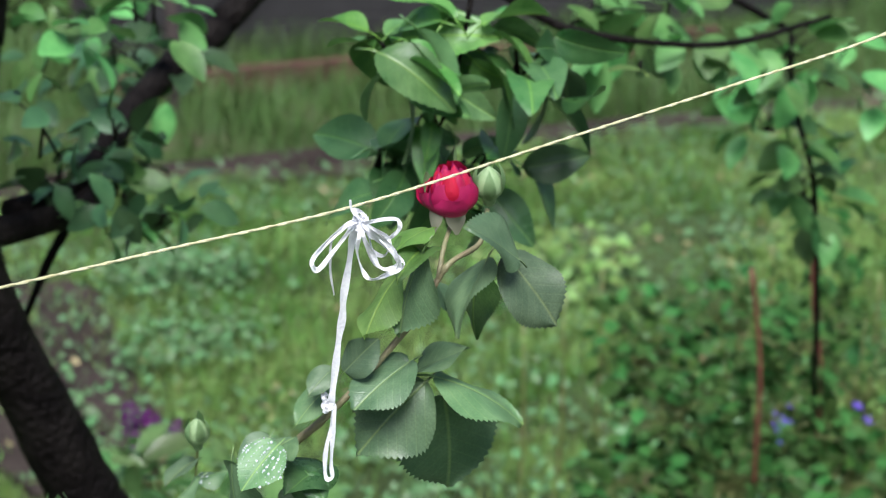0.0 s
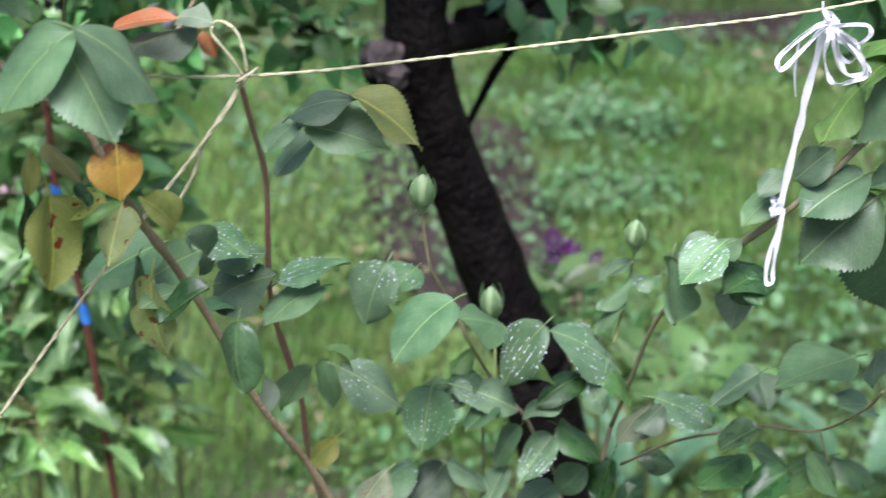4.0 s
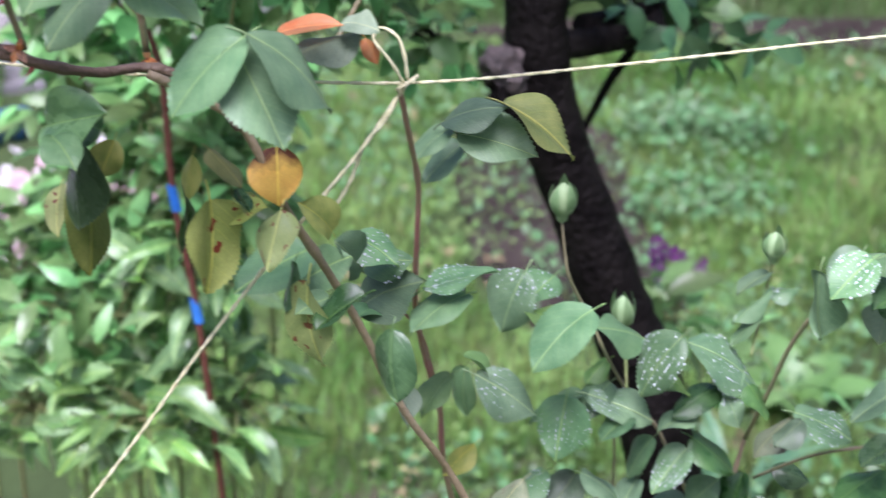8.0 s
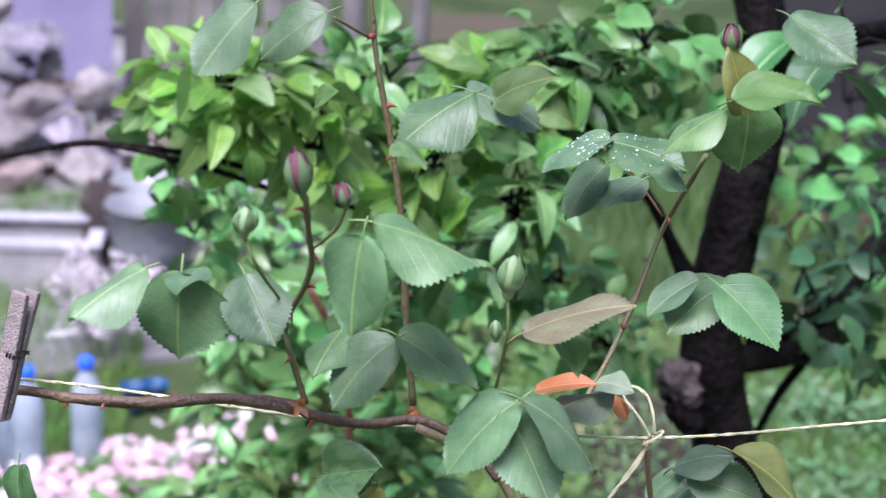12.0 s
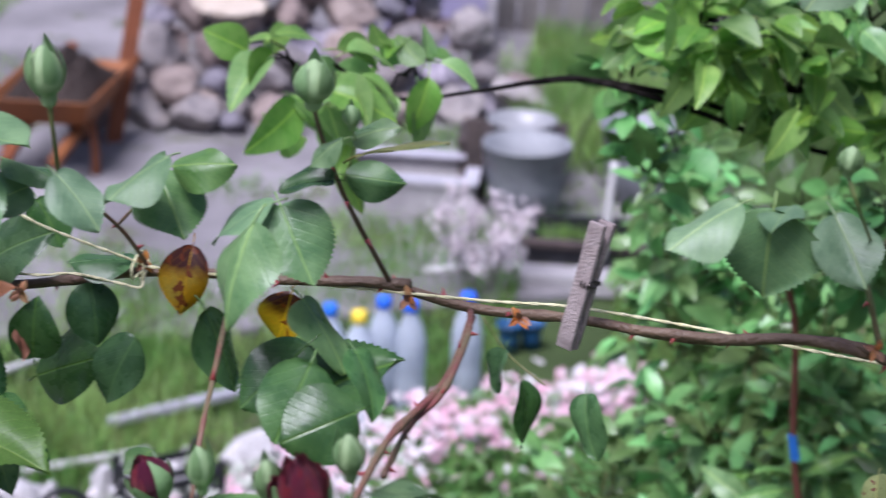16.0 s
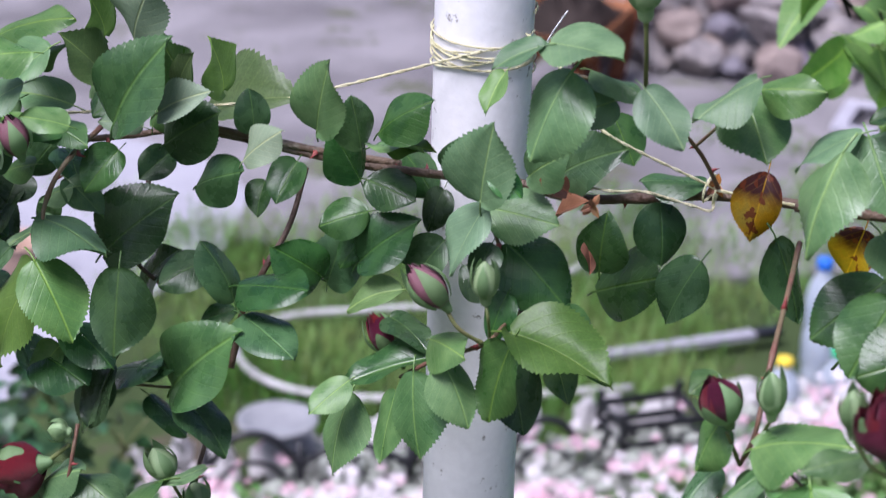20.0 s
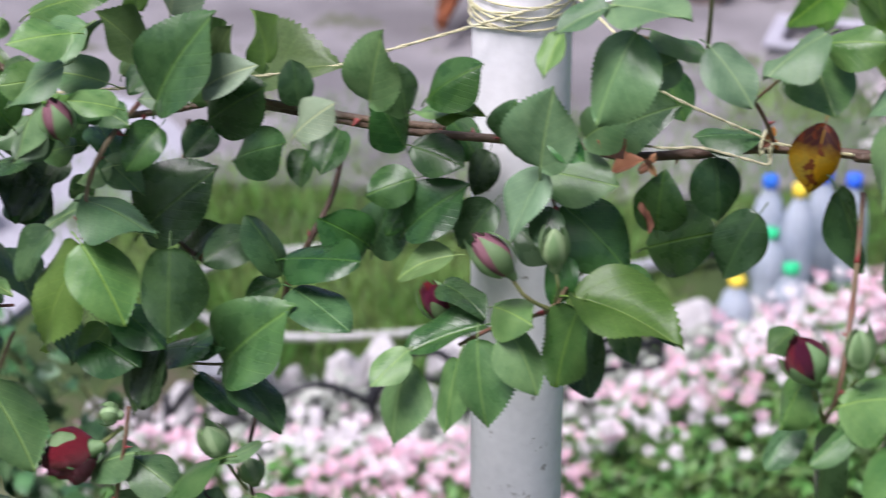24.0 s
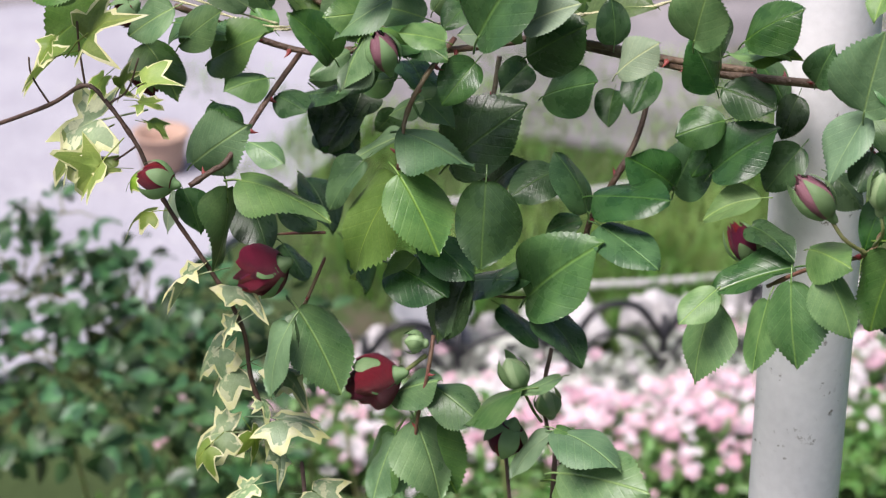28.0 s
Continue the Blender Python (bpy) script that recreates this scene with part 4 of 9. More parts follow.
# ---- roses, ivy ----
garden_rose = thing("garden_rose", "rose bush with green buds, spotted leaves and one crimson bloom", "rose bush", (1.0, 0.2, G))
climbing_rose = thing("climbing_rose", "climbing rose tied along a line, with dark red buds", "climbing rose", (0.45, -0.1, G))
ivy = thing("ivy", "variegated cream-edged ivy climbing a thin stem", "ivy", (-0.25, -0.15, G))
for plant in (garden_rose, climbing_rose, ivy):
    plant.location = (0, 0, 0)
cane(garden_rose, "olive", 0.0024, 0.0016, (1.056, 0.050, 1.058), (1.074, 0.020, 1.101), (1.097, 0.000, 1.134), (1.129, 0.000, 1.164), (1.156, 0.000, 1.195), (1.169, 0.000, 1.216), (1.178, 0.000, 1.227), (1.203, 0.015, 1.231), (1.214, 0.030, 1.247))
cane(garden_rose, "olive", 0.0017, 0.0014, (1.169, 0.000, 1.216), (1.177, 0.012, 1.231), (1.189, 0.030, 1.239))
bud(garden_rose, "bloom", (1.189, 0.032, 1.242), (1.186, 0.028, 1.276), 0.0161)
bud(garden_rose, "bud", (1.216, 0.032, 1.250), (1.213, 0.028, 1.276), 0.0097)
cane(garden_rose, "blush", 0.0016, 0.0022, (0.765, -0.050, 1.251), (0.773, -0.030, 1.217), (0.783, 0.000, 1.173), (0.786, 0.020, 1.123), (0.790, 0.050, 1.070), (0.801, 0.080, 1.017), (0.815, 0.100, 0.967), (0.822, 0.120, 0.915), (0.839, 0.150, 0.840))
cane(garden_rose, "blush", 0.0009, 0.0007, (0.778, 0.040, 1.073), (0.797, 0.060, 1.040), (0.808, 0.080, 1.000))
leaf(garden_rose, "m", (0.771, 0.040, 1.075), (0.748, 0.016, 1.080), (0.18, 0.04, 0.98), 0.024)
cane(garden_rose, "tawny", 0.0026, 0.0023, (0.630, -0.090, 1.275), (0.658, -0.090, 1.261), (0.680, -0.080, 1.239), (0.703, -0.070, 1.188), (0.726, -0.050, 1.143), (0.749, -0.030, 1.094), (0.778, -0.010, 1.027), (0.809, 0.010, 0.973), (0.834, 0.020, 0.923))
leaf(garden_rose, "y", (0.697, -0.075, 1.227), (0.698, -0.085, 1.196), (-0.01, -0.95, 0.30), 0.030)
leaf(garden_rose, "o", (0.652, -0.078, 1.224), (0.646, -0.079, 1.196), (-0.79, -0.58, 0.19), 0.014)
leaf(garden_rose, "d", (0.648, -0.087, 1.204), (0.651, -0.100, 1.172), (0.90, -0.38, 0.22), 0.017)
leaf(garden_rose, "d", (0.707, -0.077, 1.160), (0.699, -0.082, 1.131), (-0.85, -0.43, 0.31), 0.015)
cane(garden_rose, "olive", 0.0009, 0.0016, (0.904, 0.170, 1.071), (0.908, 0.170, 1.045), (0.913, 0.170, 1.025), (0.932, 0.180, 0.988), (0.946, 0.180, 0.958), (0.974, 0.200, 0.908), (0.992, 0.200, 0.888), (1.007, 0.200, 0.858), (1.039, 0.250, 0.790))
cane(garden_rose, "green", 0.0011, 0.0011, (0.983, 0.290, 0.921), (0.982, 0.270, 0.904), (0.973, 0.220, 0.902))
cane(garden_rose, "olive", 0.0010, 0.0011, (0.960, 0.200, 0.895), (0.963, 0.200, 0.850), (0.964, 0.200, 0.800))
bud(garden_rose, "bud", (0.904, 0.170, 1.071), (0.903, 0.166, 1.100), 0.0094)
bud(garden_rose, "bud", (0.983, 0.290, 0.920), (0.979, 0.286, 0.953), 0.0088)
leaf(garden_rose, "m", (0.928, 0.174, 0.931), (0.887, 0.164, 0.923), (-0.19, 0.02, 0.98), 0.030)
cane(garden_rose, "olive", 0.0014, 0.0017, (1.154, 0.000, 1.194), (1.126, 0.000, 1.160), (1.104, 0.010, 1.133), (1.080, 0.030, 1.101), (1.063, 0.060, 1.063), (1.055, 0.100, 1.009), (1.052, 0.130, 0.953), (1.052, 0.170, 0.893))
cane(garden_rose, "olive", 0.0012, 0.0010, (1.062, 0.170, 0.859), (1.083, 0.120, 0.906), (1.113, 0.100, 0.925), (1.141, 0.100, 0.928), (1.184, 0.100, 0.922), (1.194, 0.050, 0.966), (1.194, 0.020, 0.998))
cane(garden_rose, "olive", 0.0008, 0.0008, (1.187, 0.100, 0.920), (1.196, 0.100, 0.893))
cane(garden_rose, "green", 0.0010, 0.0010, (1.067, 0.200, 1.024), (1.064, 0.200, 0.994), (1.046, 0.160, 0.967))
bud(garden_rose, "bud", (1.067, 0.200, 1.022), (1.065, 0.196, 1.047), 0.0086)
leaf(garden_rose, "m", (1.060, 0.173, 1.012), (1.030, 0.170, 0.991), (-0.56, -0.09, 0.82), 0.018)
leaf(garden_rose, "m", (1.067, 0.207, 1.009), (1.036, 0.182, 1.010), (-0.09, 0.17, 0.98), 0.020)
leaf(garden_rose, "m", (1.216, 0.088, 0.991), (1.199, 0.060, 0.984), (-0.59, 0.16, 0.79), 0.024)
leaf(garden_rose, "d", (0.606, -0.107, 1.251), (0.587, -0.109, 1.259), (0.22, -0.92, 0.32), 0.021)
leaf(garden_rose, "d", (0.593, -0.098, 1.241), (0.588, -0.106, 1.193), (-0.74, -0.65, 0.18), 0.034)
leaf(garden_rose, "o", (0.611, -0.073, 1.231), (0.602, -0.074, 1.208), (-0.10, -0.99, 0.10), 0.019)
leaf(garden_rose, "o", (0.597, -0.070, 1.207), (0.600, -0.091, 1.160), (0.71, -0.62, 0.32), 0.036)
leaf(garden_rose, "s", (0.581, -0.060, 1.199), (0.577, -0.087, 1.184), (-0.72, -0.25, 0.65), 0.022)
cane(climbing_rose, "brown", 0.0030, 0.0027, (0.436, -0.090, 1.289), (0.460, -0.090, 1.288), (0.490, -0.090, 1.287), (0.519, -0.090, 1.290), (0.559, -0.100, 1.292), (0.573, -0.100, 1.285), (0.603, -0.080, 1.272), (0.628, -0.070, 1.271), (0.646, -0.070, 1.266), (0.665, -0.080, 1.256), (0.677, -0.090, 1.244))
cane(climbing_rose, "greenb", 0.0022, 0.0015, (0.629, -0.070, 1.280), (0.625, -0.070, 1.314), (0.622, -0.070, 1.344), (0.618, -0.070, 1.391), (0.610, -0.070, 1.437), (0.602, -0.070, 1.476), (0.597, -0.070, 1.514))
cane(climbing_rose, "greenb", 0.0018, 0.0015, (0.569, -0.100, 1.292), (0.560, -0.100, 1.322), (0.557, -0.100, 1.338), (0.566, -0.130, 1.367), (0.570, -0.150, 1.389), (0.568, -0.170, 1.410), (0.566, -0.190, 1.435))
cane(climbing_rose, "green", 0.0008, 0.0008, (0.569, -0.150, 1.395), (0.581, -0.170, 1.413), (0.586, -0.180, 1.428))
cane(climbing_rose, "green", 0.0010, 0.0008, (0.536, -0.160, 1.406), (0.543, -0.160, 1.389), (0.558, -0.120, 1.353))
cane(climbing_rose, "greenb", 0.0016, 0.0016, (0.723, -0.050, 1.266), (0.743, -0.030, 1.294), (0.761, -0.010, 1.328), (0.775, 0.000, 1.365), (0.786, -0.050, 1.423))
cane(climbing_rose, "red", 0.0008, 0.0006, (0.774, 0.000, 1.372), (0.753, 0.000, 1.399), (0.733, 0.000, 1.415))
cane(climbing_rose, "green", 0.0010, 0.0009, (0.674, -0.110, 1.360), (0.675, -0.110, 1.337), (0.672, -0.090, 1.295))
cane(climbing_rose, "greenb", 0.0009, 0.0007, (0.597, -0.080, 1.490), (0.578, -0.100, 1.504))
bud(climbing_rose, "pbud", (0.565, -0.190, 1.434), (0.560, -0.194, 1.458), 0.0081)
bud(climbing_rose, "pbud", (0.586, -0.180, 1.427), (0.583, -0.184, 1.440), 0.0059)
bud(climbing_rose, "bud", (0.536, -0.160, 1.405), (0.537, -0.164, 1.421), 0.0063)
bud(climbing_rose, "bud", (0.674, -0.110, 1.359), (0.676, -0.114, 1.383), 0.0076)
bud(climbing_rose, "bud", (0.669, -0.110, 1.334), (0.668, -0.114, 1.347), 0.0038)
bud(climbing_rose, "pbud", (0.795, -0.050, 1.479), (0.793, -0.054, 1.496), 0.0066)
leaf(climbing_rose, "l", (0.664, -0.096, 1.463), (0.685, -0.122, 1.485), (-0.85, -0.39, 0.37), 0.028)
leaf(climbing_rose, "r", (0.684, -0.114, 1.341), (0.734, -0.133, 1.372), (-0.56, -0.07, 0.83), 0.031)
leaf(climbing_rose, "g", (0.698, -0.067, 1.289), (0.729, -0.077, 1.302), (-0.44, -0.20, 0.88), 0.017)
leaf(climbing_rose, "p", (0.739, -0.069, 1.290), (0.700, -0.086, 1.286), (-0.04, -0.12, 0.99), 0.030)
leaf(climbing_rose, "g", (0.745, -0.055, 1.282), (0.752, -0.066, 1.273), (0.17, -0.54, 0.83), 0.011)
cane(climbing_rose, "brown", 0.0028, 0.0031, (0.208, -0.070, 1.295), (0.267, -0.070, 1.297), (0.298, -0.070, 1.298), (0.350, -0.060, 1.283), (0.407, -0.060, 1.281), (0.470, -0.080, 1.282), (0.528, -0.100, 1.294), (0.564, -0.100, 1.288))
cane(climbing_rose, "red", 0.0019, 0.0016, (0.348, -0.070, 1.285), (0.349, -0.100, 1.281), (0.340, -0.140, 1.265), (0.327, -0.170, 1.259), (0.320, -0.220, 1.254))
cane(climbing_rose, "green", 0.0006, 0.0006, (0.355, -0.070, 1.282), (0.370, -0.070, 1.261), (0.392, -0.080, 1.248))
leaf(climbing_rose, "d", (0.380, -0.102, 1.259), (0.389, -0.113, 1.225), (0.83, -0.43, 0.36), 0.026)
leaf(climbing_rose, "d", (0.415, -0.100, 1.253), (0.417, -0.121, 1.224), (-0.75, -0.55, 0.37), 0.025)
leaf(climbing_rose, "d", (0.252, -0.122, 1.236), (0.307, -0.143, 1.290), (-0.70, -0.47, 0.53), 0.056)
cane(climbing_rose, "brown", 0.0027, 0.0031, (-0.172, -0.060, 1.288), (-0.101, -0.050, 1.278), (-0.054, -0.050, 1.275), (0.003, -0.060, 1.280), (0.041, -0.060, 1.282), (0.082, -0.050, 1.274), (0.162, -0.050, 1.288), (0.251, -0.060, 1.293), (0.314, -0.070, 1.299))
cane(climbing_rose, "brown", 0.0015, 0.0012, (0.302, -0.070, 1.300), (0.282, -0.100, 1.355), (0.272, -0.120, 1.394), (0.270, -0.140, 1.418))
cane(climbing_rose, "green", 0.0007, 0.0006, (0.282, -0.110, 1.370), (0.287, -0.110, 1.389), (0.287, -0.120, 1.402))
cane(climbing_rose, "red", 0.0013, 0.0010, (0.163, -0.050, 1.288), (0.154, -0.090, 1.329), (0.130, -0.120, 1.362), (0.092, -0.130, 1.374))
cane(climbing_rose, "green", 0.0012, 0.0012, (0.134, -0.130, 1.370), (0.138, -0.150, 1.398), (0.138, -0.155, 1.415))
cane(climbing_rose, "red", 0.0009, 0.0008, (0.154, -0.090, 1.329), (0.171, -0.100, 1.349), (0.187, -0.110, 1.368))
cane(climbing_rose, "brown", 0.0017, 0.0021, (-0.099, -0.040, 1.264), (-0.101, -0.060, 1.234), (-0.108, -0.080, 1.212), (-0.124, -0.080, 1.180), (-0.128, -0.090, 1.144))
cane(climbing_rose, "brown", 0.0013, 0.0009, (0.039, -0.110, 1.286), (0.049, -0.110, 1.265), (0.052, -0.100, 1.244))
bud(climbing_rose, "bud", (0.270, -0.140, 1.417), (0.271, -0.144, 1.443), 0.0105)
bud(climbing_rose, "bud", (0.287, -0.120, 1.401), (0.287, -0.124, 1.415), 0.0046)
bud(climbing_rose, "bud", (0.138, -0.155, 1.415), (0.136, -0.159, 1.446), 0.0098)
leaf(climbing_rose, "l", (0.053, -0.119, 1.366), (0.047, -0.140, 1.351), (-0.27, -0.50, 0.82), 0.018)
leaf(climbing_rose, "k", (0.104, -0.130, 1.377), (0.138, -0.141, 1.375), (-0.02, -0.18, 0.98), 0.018)
leaf(climbing_rose, "d", (0.280, -0.132, 1.377), (0.251, -0.136, 1.375), (-0.02, -0.38, 0.92), 0.020)
leaf(climbing_rose, "k", (0.285, -0.123, 1.377), (0.316, -0.125, 1.375), (-0.02, -0.95, 0.31), 0.022)
leaf(climbing_rose, "k", (0.285, -0.140, 1.401), (0.266, -0.143, 1.389), (-0.41, -0.46, 0.79), 0.016)
leaf(climbing_rose, "k", (0.286, -0.111, 1.393), (0.309, -0.116, 1.406), (-0.54, -0.45, 0.71), 0.019)
leaf(climbing_rose, "o", (0.294, -0.141, 1.394), (0.341, -0.167, 1.416), (-0.35, 0.15, 0.92), 0.029)
leaf(climbing_rose, "k", (0.251, -0.126, 1.359), (0.272, -0.151, 1.326), (-0.05, -0.81, 0.58), 0.042)
leaf(climbing_rose, "x", (0.191, -0.069, 1.312), (0.187, -0.087, 1.278), (0.15, -0.89, 0.44), 0.028)
leaf(climbing_rose, "x", (0.246, -0.063, 1.285), (0.238, -0.064, 1.256), (0.00, -1.00, 0.04), 0.028)
leaf(climbing_rose, "n", (0.096, -0.089, 1.263), (0.104, -0.101, 1.251), (0.70, -0.20, 0.69), 0.013)
leaf(climbing_rose, "n", (0.086, -0.100, 1.296), (0.076, -0.115, 1.308), (0.84, -0.15, 0.52), 0.015)
leaf(climbing_rose, "n", (0.073, -0.079, 1.270), (0.093, -0.091, 1.291), (-0.78, -0.28, 0.56), 0.016)
leaf(climbing_rose, "k", (-0.045, -0.064, 1.293), (-0.006, -0.087, 1.307), (-0.34, -0.01, 0.94), 0.024)
cane(climbing_rose, "green", 0.0011, 0.0012, (0.041, -0.170, 1.244), (0.049, -0.170, 1.234), (0.060, -0.160, 1.223))
cane(climbing_rose, "green", 0.0009, 0.0009, (0.070, -0.190, 1.262), (0.072, -0.190, 1.250), (0.063, -0.160, 1.228))
cane(climbing_rose, "red", 0.0013, 0.0013, (0.069, -0.100, 1.227), (0.062, -0.130, 1.223), (0.060, -0.160, 1.223), (0.025, -0.140, 1.199), (-0.000, -0.130, 1.179))
cane(climbing_rose, "green", 0.0010, 0.0010, (-0.014, -0.100, 1.176), (-0.002, -0.120, 1.180))
bud(climbing_rose, "pbud", (0.043, -0.170, 1.244), (0.023, -0.174, 1.266), 0.0123)
bud(climbing_rose, "bud", (0.070, -0.190, 1.261), (0.070, -0.194, 1.286), 0.0075)
bud(climbing_rose, "rbud", (-0.014, -0.100, 1.176), (-0.028, -0.104, 1.201), 0.0101)
leaf(climbing_rose, "k", (0.090, -0.124, 1.206), (0.104, -0.137, 1.184), (0.35, -0.71, 0.61), 0.020)
leaf(climbing_rose, "k", (-0.028, -0.140, 1.176), (-0.043, -0.165, 1.164), (0.16, -0.49, 0.86), 0.022)
cane(climbing_rose, "red", 0.0016, 0.0012, (0.217, -0.100, 1.286), (0.221, -0.150, 1.274), (0.224, -0.200, 1.257), (0.223, -0.220, 1.228), (0.217, -0.220, 1.210))
cane(climbing_rose, "green", 0.0012, 0.0009, (0.217, -0.220, 1.210), (0.212, -0.235, 1.234))
cane(climbing_rose, "green", 0.0009, 0.0009, (0.225, -0.220, 1.225), (0.234, -0.240, 1.248))
cane(climbing_rose, "red", 0.0009, 0.0009, (0.225, -0.220, 1.225), (0.238, -0.220, 1.214), (0.254, -0.240, 1.213))
bud(climbing_rose, "rbud", (0.214, -0.235, 1.237), (0.203, -0.239, 1.261), 0.0113)
bud(climbing_rose, "bud", (0.234, -0.240, 1.248), (0.233, -0.244, 1.274), 0.0070)
leaf(climbing_rose, "k", (0.240, -0.245, 1.228), (0.214, -0.265, 1.211), (-0.42, -0.22, 0.88), 0.018)
leaf(climbing_rose, "k", (0.260, -0.269, 1.230), (0.275, -0.296, 1.189), (0.08, -0.82, 0.57), 0.047)
leaf(climbing_rose, "k", (0.253, -0.240, 1.215), (0.237, -0.243, 1.163), (-0.74, -0.63, 0.26), 0.027)
leaf(climbing_rose, "d", (0.222, -0.209, 1.201), (0.210, -0.221, 1.160), (-0.64, -0.66, 0.38), 0.031)
leaf(climbing_rose, "d", (0.204, -0.203, 1.198), (0.188, -0.226, 1.187), (-0.19, -0.31, 0.93), 0.021)
cane(climbing_rose, "red", 0.0022, 0.0016, (0.349, -0.070, 1.282), (0.340, -0.120, 1.264), (0.322, -0.200, 1.268), (0.316, -0.260, 1.270), (0.310, -0.300, 1.263), (0.301, -0.310, 1.255), (0.297, -0.310, 1.232))
cane(climbing_rose, "green", 0.0013, 0.0010, (0.310, -0.300, 1.263), (0.302, -0.330, 1.282))
cane(climbing_rose, "green", 0.0007, 0.0007, (0.320, -0.320, 1.301), (0.318, -0.320, 1.285), (0.310, -0.300, 1.263))
cane(climbing_rose, "green", 0.0008, 0.0008, (0.283, -0.320, 1.287), (0.292, -0.320, 1.273), (0.305, -0.310, 1.263))
bud(climbing_rose, "dbloom", (0.301, -0.335, 1.283), (0.299, -0.339, 1.314), 0.0117)
bud(climbing_rose, "bud", (0.320, -0.330, 1.306), (0.319, -0.334, 1.329), 0.0069)
bud(climbing_rose, "bud", (0.284, -0.330, 1.291), (0.283, -0.334, 1.314), 0.0060)
leaf(climbing_rose, "d", (0.281, -0.205, 1.305), (0.266, -0.225, 1.269), (0.12, -0.89, 0.45), 0.042)
leaf(climbing_rose, "d", (0.306, -0.216, 1.286), (0.275, -0.240, 1.279), (0.45, -0.72, 0.53), 0.041)
leaf(climbing_rose, "d", (0.300, -0.186, 1.306), (0.319, -0.208, 1.283), (0.62, -0.21, 0.76), 0.026)
leaf(climbing_rose, "k", (0.262, -0.119, 1.305), (0.292, -0.139, 1.276), (0.51, -0.34, 0.79), 0.033)
leaf(climbing_rose, "k", (0.334, -0.329, 1.286), (0.335, -0.333, 1.228), (0.62, -0.78, 0.05), 0.040)
leaf(climbing_rose, "k", (0.343, -0.320, 1.291), (0.390, -0.331, 1.272), (0.30, -0.24, 0.92), 0.036)
leaf(climbing_rose, "k", (0.327, -0.315, 1.292), (0.361, -0.335, 1.306), (-0.33, 0.10, 0.94), 0.021)
leaf(climbing_rose, "k", (0.299, -0.308, 1.233), (0.333, -0.314, 1.213), (0.42, -0.40, 0.81), 0.028)
leaf(climbing_rose, "k", (0.290, -0.307, 1.272), (0.261, -0.325, 1.269), (0.04, -0.22, 0.97), 0.017)
leaf(climbing_rose, "k", (0.300, -0.308, 1.212), (0.328, -0.334, 1.209), (-0.05, -0.17, 0.98), 0.027)
leaf(climbing_rose, "d", (0.202, -0.086, 1.281), (0.224, -0.090, 1.236), (0.82, -0.39, 0.43), 0.035)
leaf(climbing_rose, "d", (0.369, -0.090, 1.272), (0.362, -0.094, 1.247), (-0.72, -0.61, 0.32), 0.018)
leaf(climbing_rose, "k", (0.364, -0.304, 1.230), (0.348, -0.326, 1.220), (-0.06, -0.40, 0.91), 0.020)
cane(climbing_rose, "brown", 0.0020, 0.0023, (-0.405, -0.180, 1.346), (-0.359, -0.140, 1.347), (-0.328, -0.100, 1.328), (-0.305, -0.080, 1.299), (-0.252, -0.080, 1.276), (-0.196, -0.080, 1.284), (-0.163, -0.070, 1.291), (-0.131, -0.060, 1.287), (-0.088, -0.050, 1.280), (-0.033, -0.050, 1.279))
cane(climbing_rose, "brown", 0.0021, 0.0021, (-0.380, -0.130, 1.303), (-0.361, -0.110, 1.288), (-0.343, -0.100, 1.278), (-0.309, -0.090, 1.269), (-0.273, -0.085, 1.274), (-0.245, -0.080, 1.277))
cane(climbing_rose, "brown", 0.0018, 0.0018, (-0.315, -0.090, 1.268), (-0.313, -0.140, 1.256), (-0.321, -0.180, 1.230), (-0.327, -0.190, 1.225), (-0.338, -0.200, 1.217))
cane(climbing_rose, "red", 0.0017, 0.0013, (-0.207, -0.100, 1.294), (-0.210, -0.140, 1.282), (-0.218, -0.150, 1.260), (-0.219, -0.160, 1.230))
cane(climbing_rose, "brown", 0.0017, 0.0014, (-0.189, -0.070, 1.275), (-0.193, -0.070, 1.248), (-0.199, -0.080, 1.206), (-0.179, -0.080, 1.186))
cane(climbing_rose, "red", 0.0010, 0.0007, (-0.268, -0.160, 1.181), (-0.289, -0.160, 1.177), (-0.315, -0.150, 1.167))
cane(climbing_rose, "red", 0.0010, 0.0014, (-0.264, -0.170, 1.169), (-0.274, -0.180, 1.140), (-0.288, -0.170, 1.117))
cane(climbing_rose, "red", 0.0014, 0.0010, (-0.197, -0.160, 1.124), (-0.197, -0.170, 1.102), (-0.204, -0.170, 1.069), (-0.207, -0.170, 1.036))
cane(climbing_rose, "red", 0.0010, 0.0009, (-0.132, -0.100, 1.142), (-0.150, -0.120, 1.140), (-0.182, -0.120, 1.136))
cane(climbing_rose, "brown", 0.0014, 0.0014, (-0.141, -0.100, 1.096), (-0.139, -0.120, 1.075), (-0.131, -0.130, 1.045))
cane(climbing_rose, "green", 0.0014, 0.0014, (-0.213, -0.170, 1.100), (-0.200, -0.165, 1.112))
cane(climbing_rose, "green", 0.0010, 0.0010, (-0.145, -0.140, 1.085), (-0.142, -0.130, 1.067), (-0.140, -0.120, 1.054))
bud(climbing_rose, "rbud", (-0.339, -0.210, 1.221), (-0.362, -0.214, 1.225), 0.0113)
bud(climbing_rose, "dbloom", (-0.278, -0.190, 1.173), (-0.305, -0.194, 1.159), 0.0141)
bud(climbing_rose, "dbloom", (-0.212, -0.170, 1.100), (-0.244, -0.174, 1.088), 0.0144)
bud(climbing_rose, "bud", (-0.199, -0.165, 1.120), (-0.212, -0.169, 1.122), 0.0071)
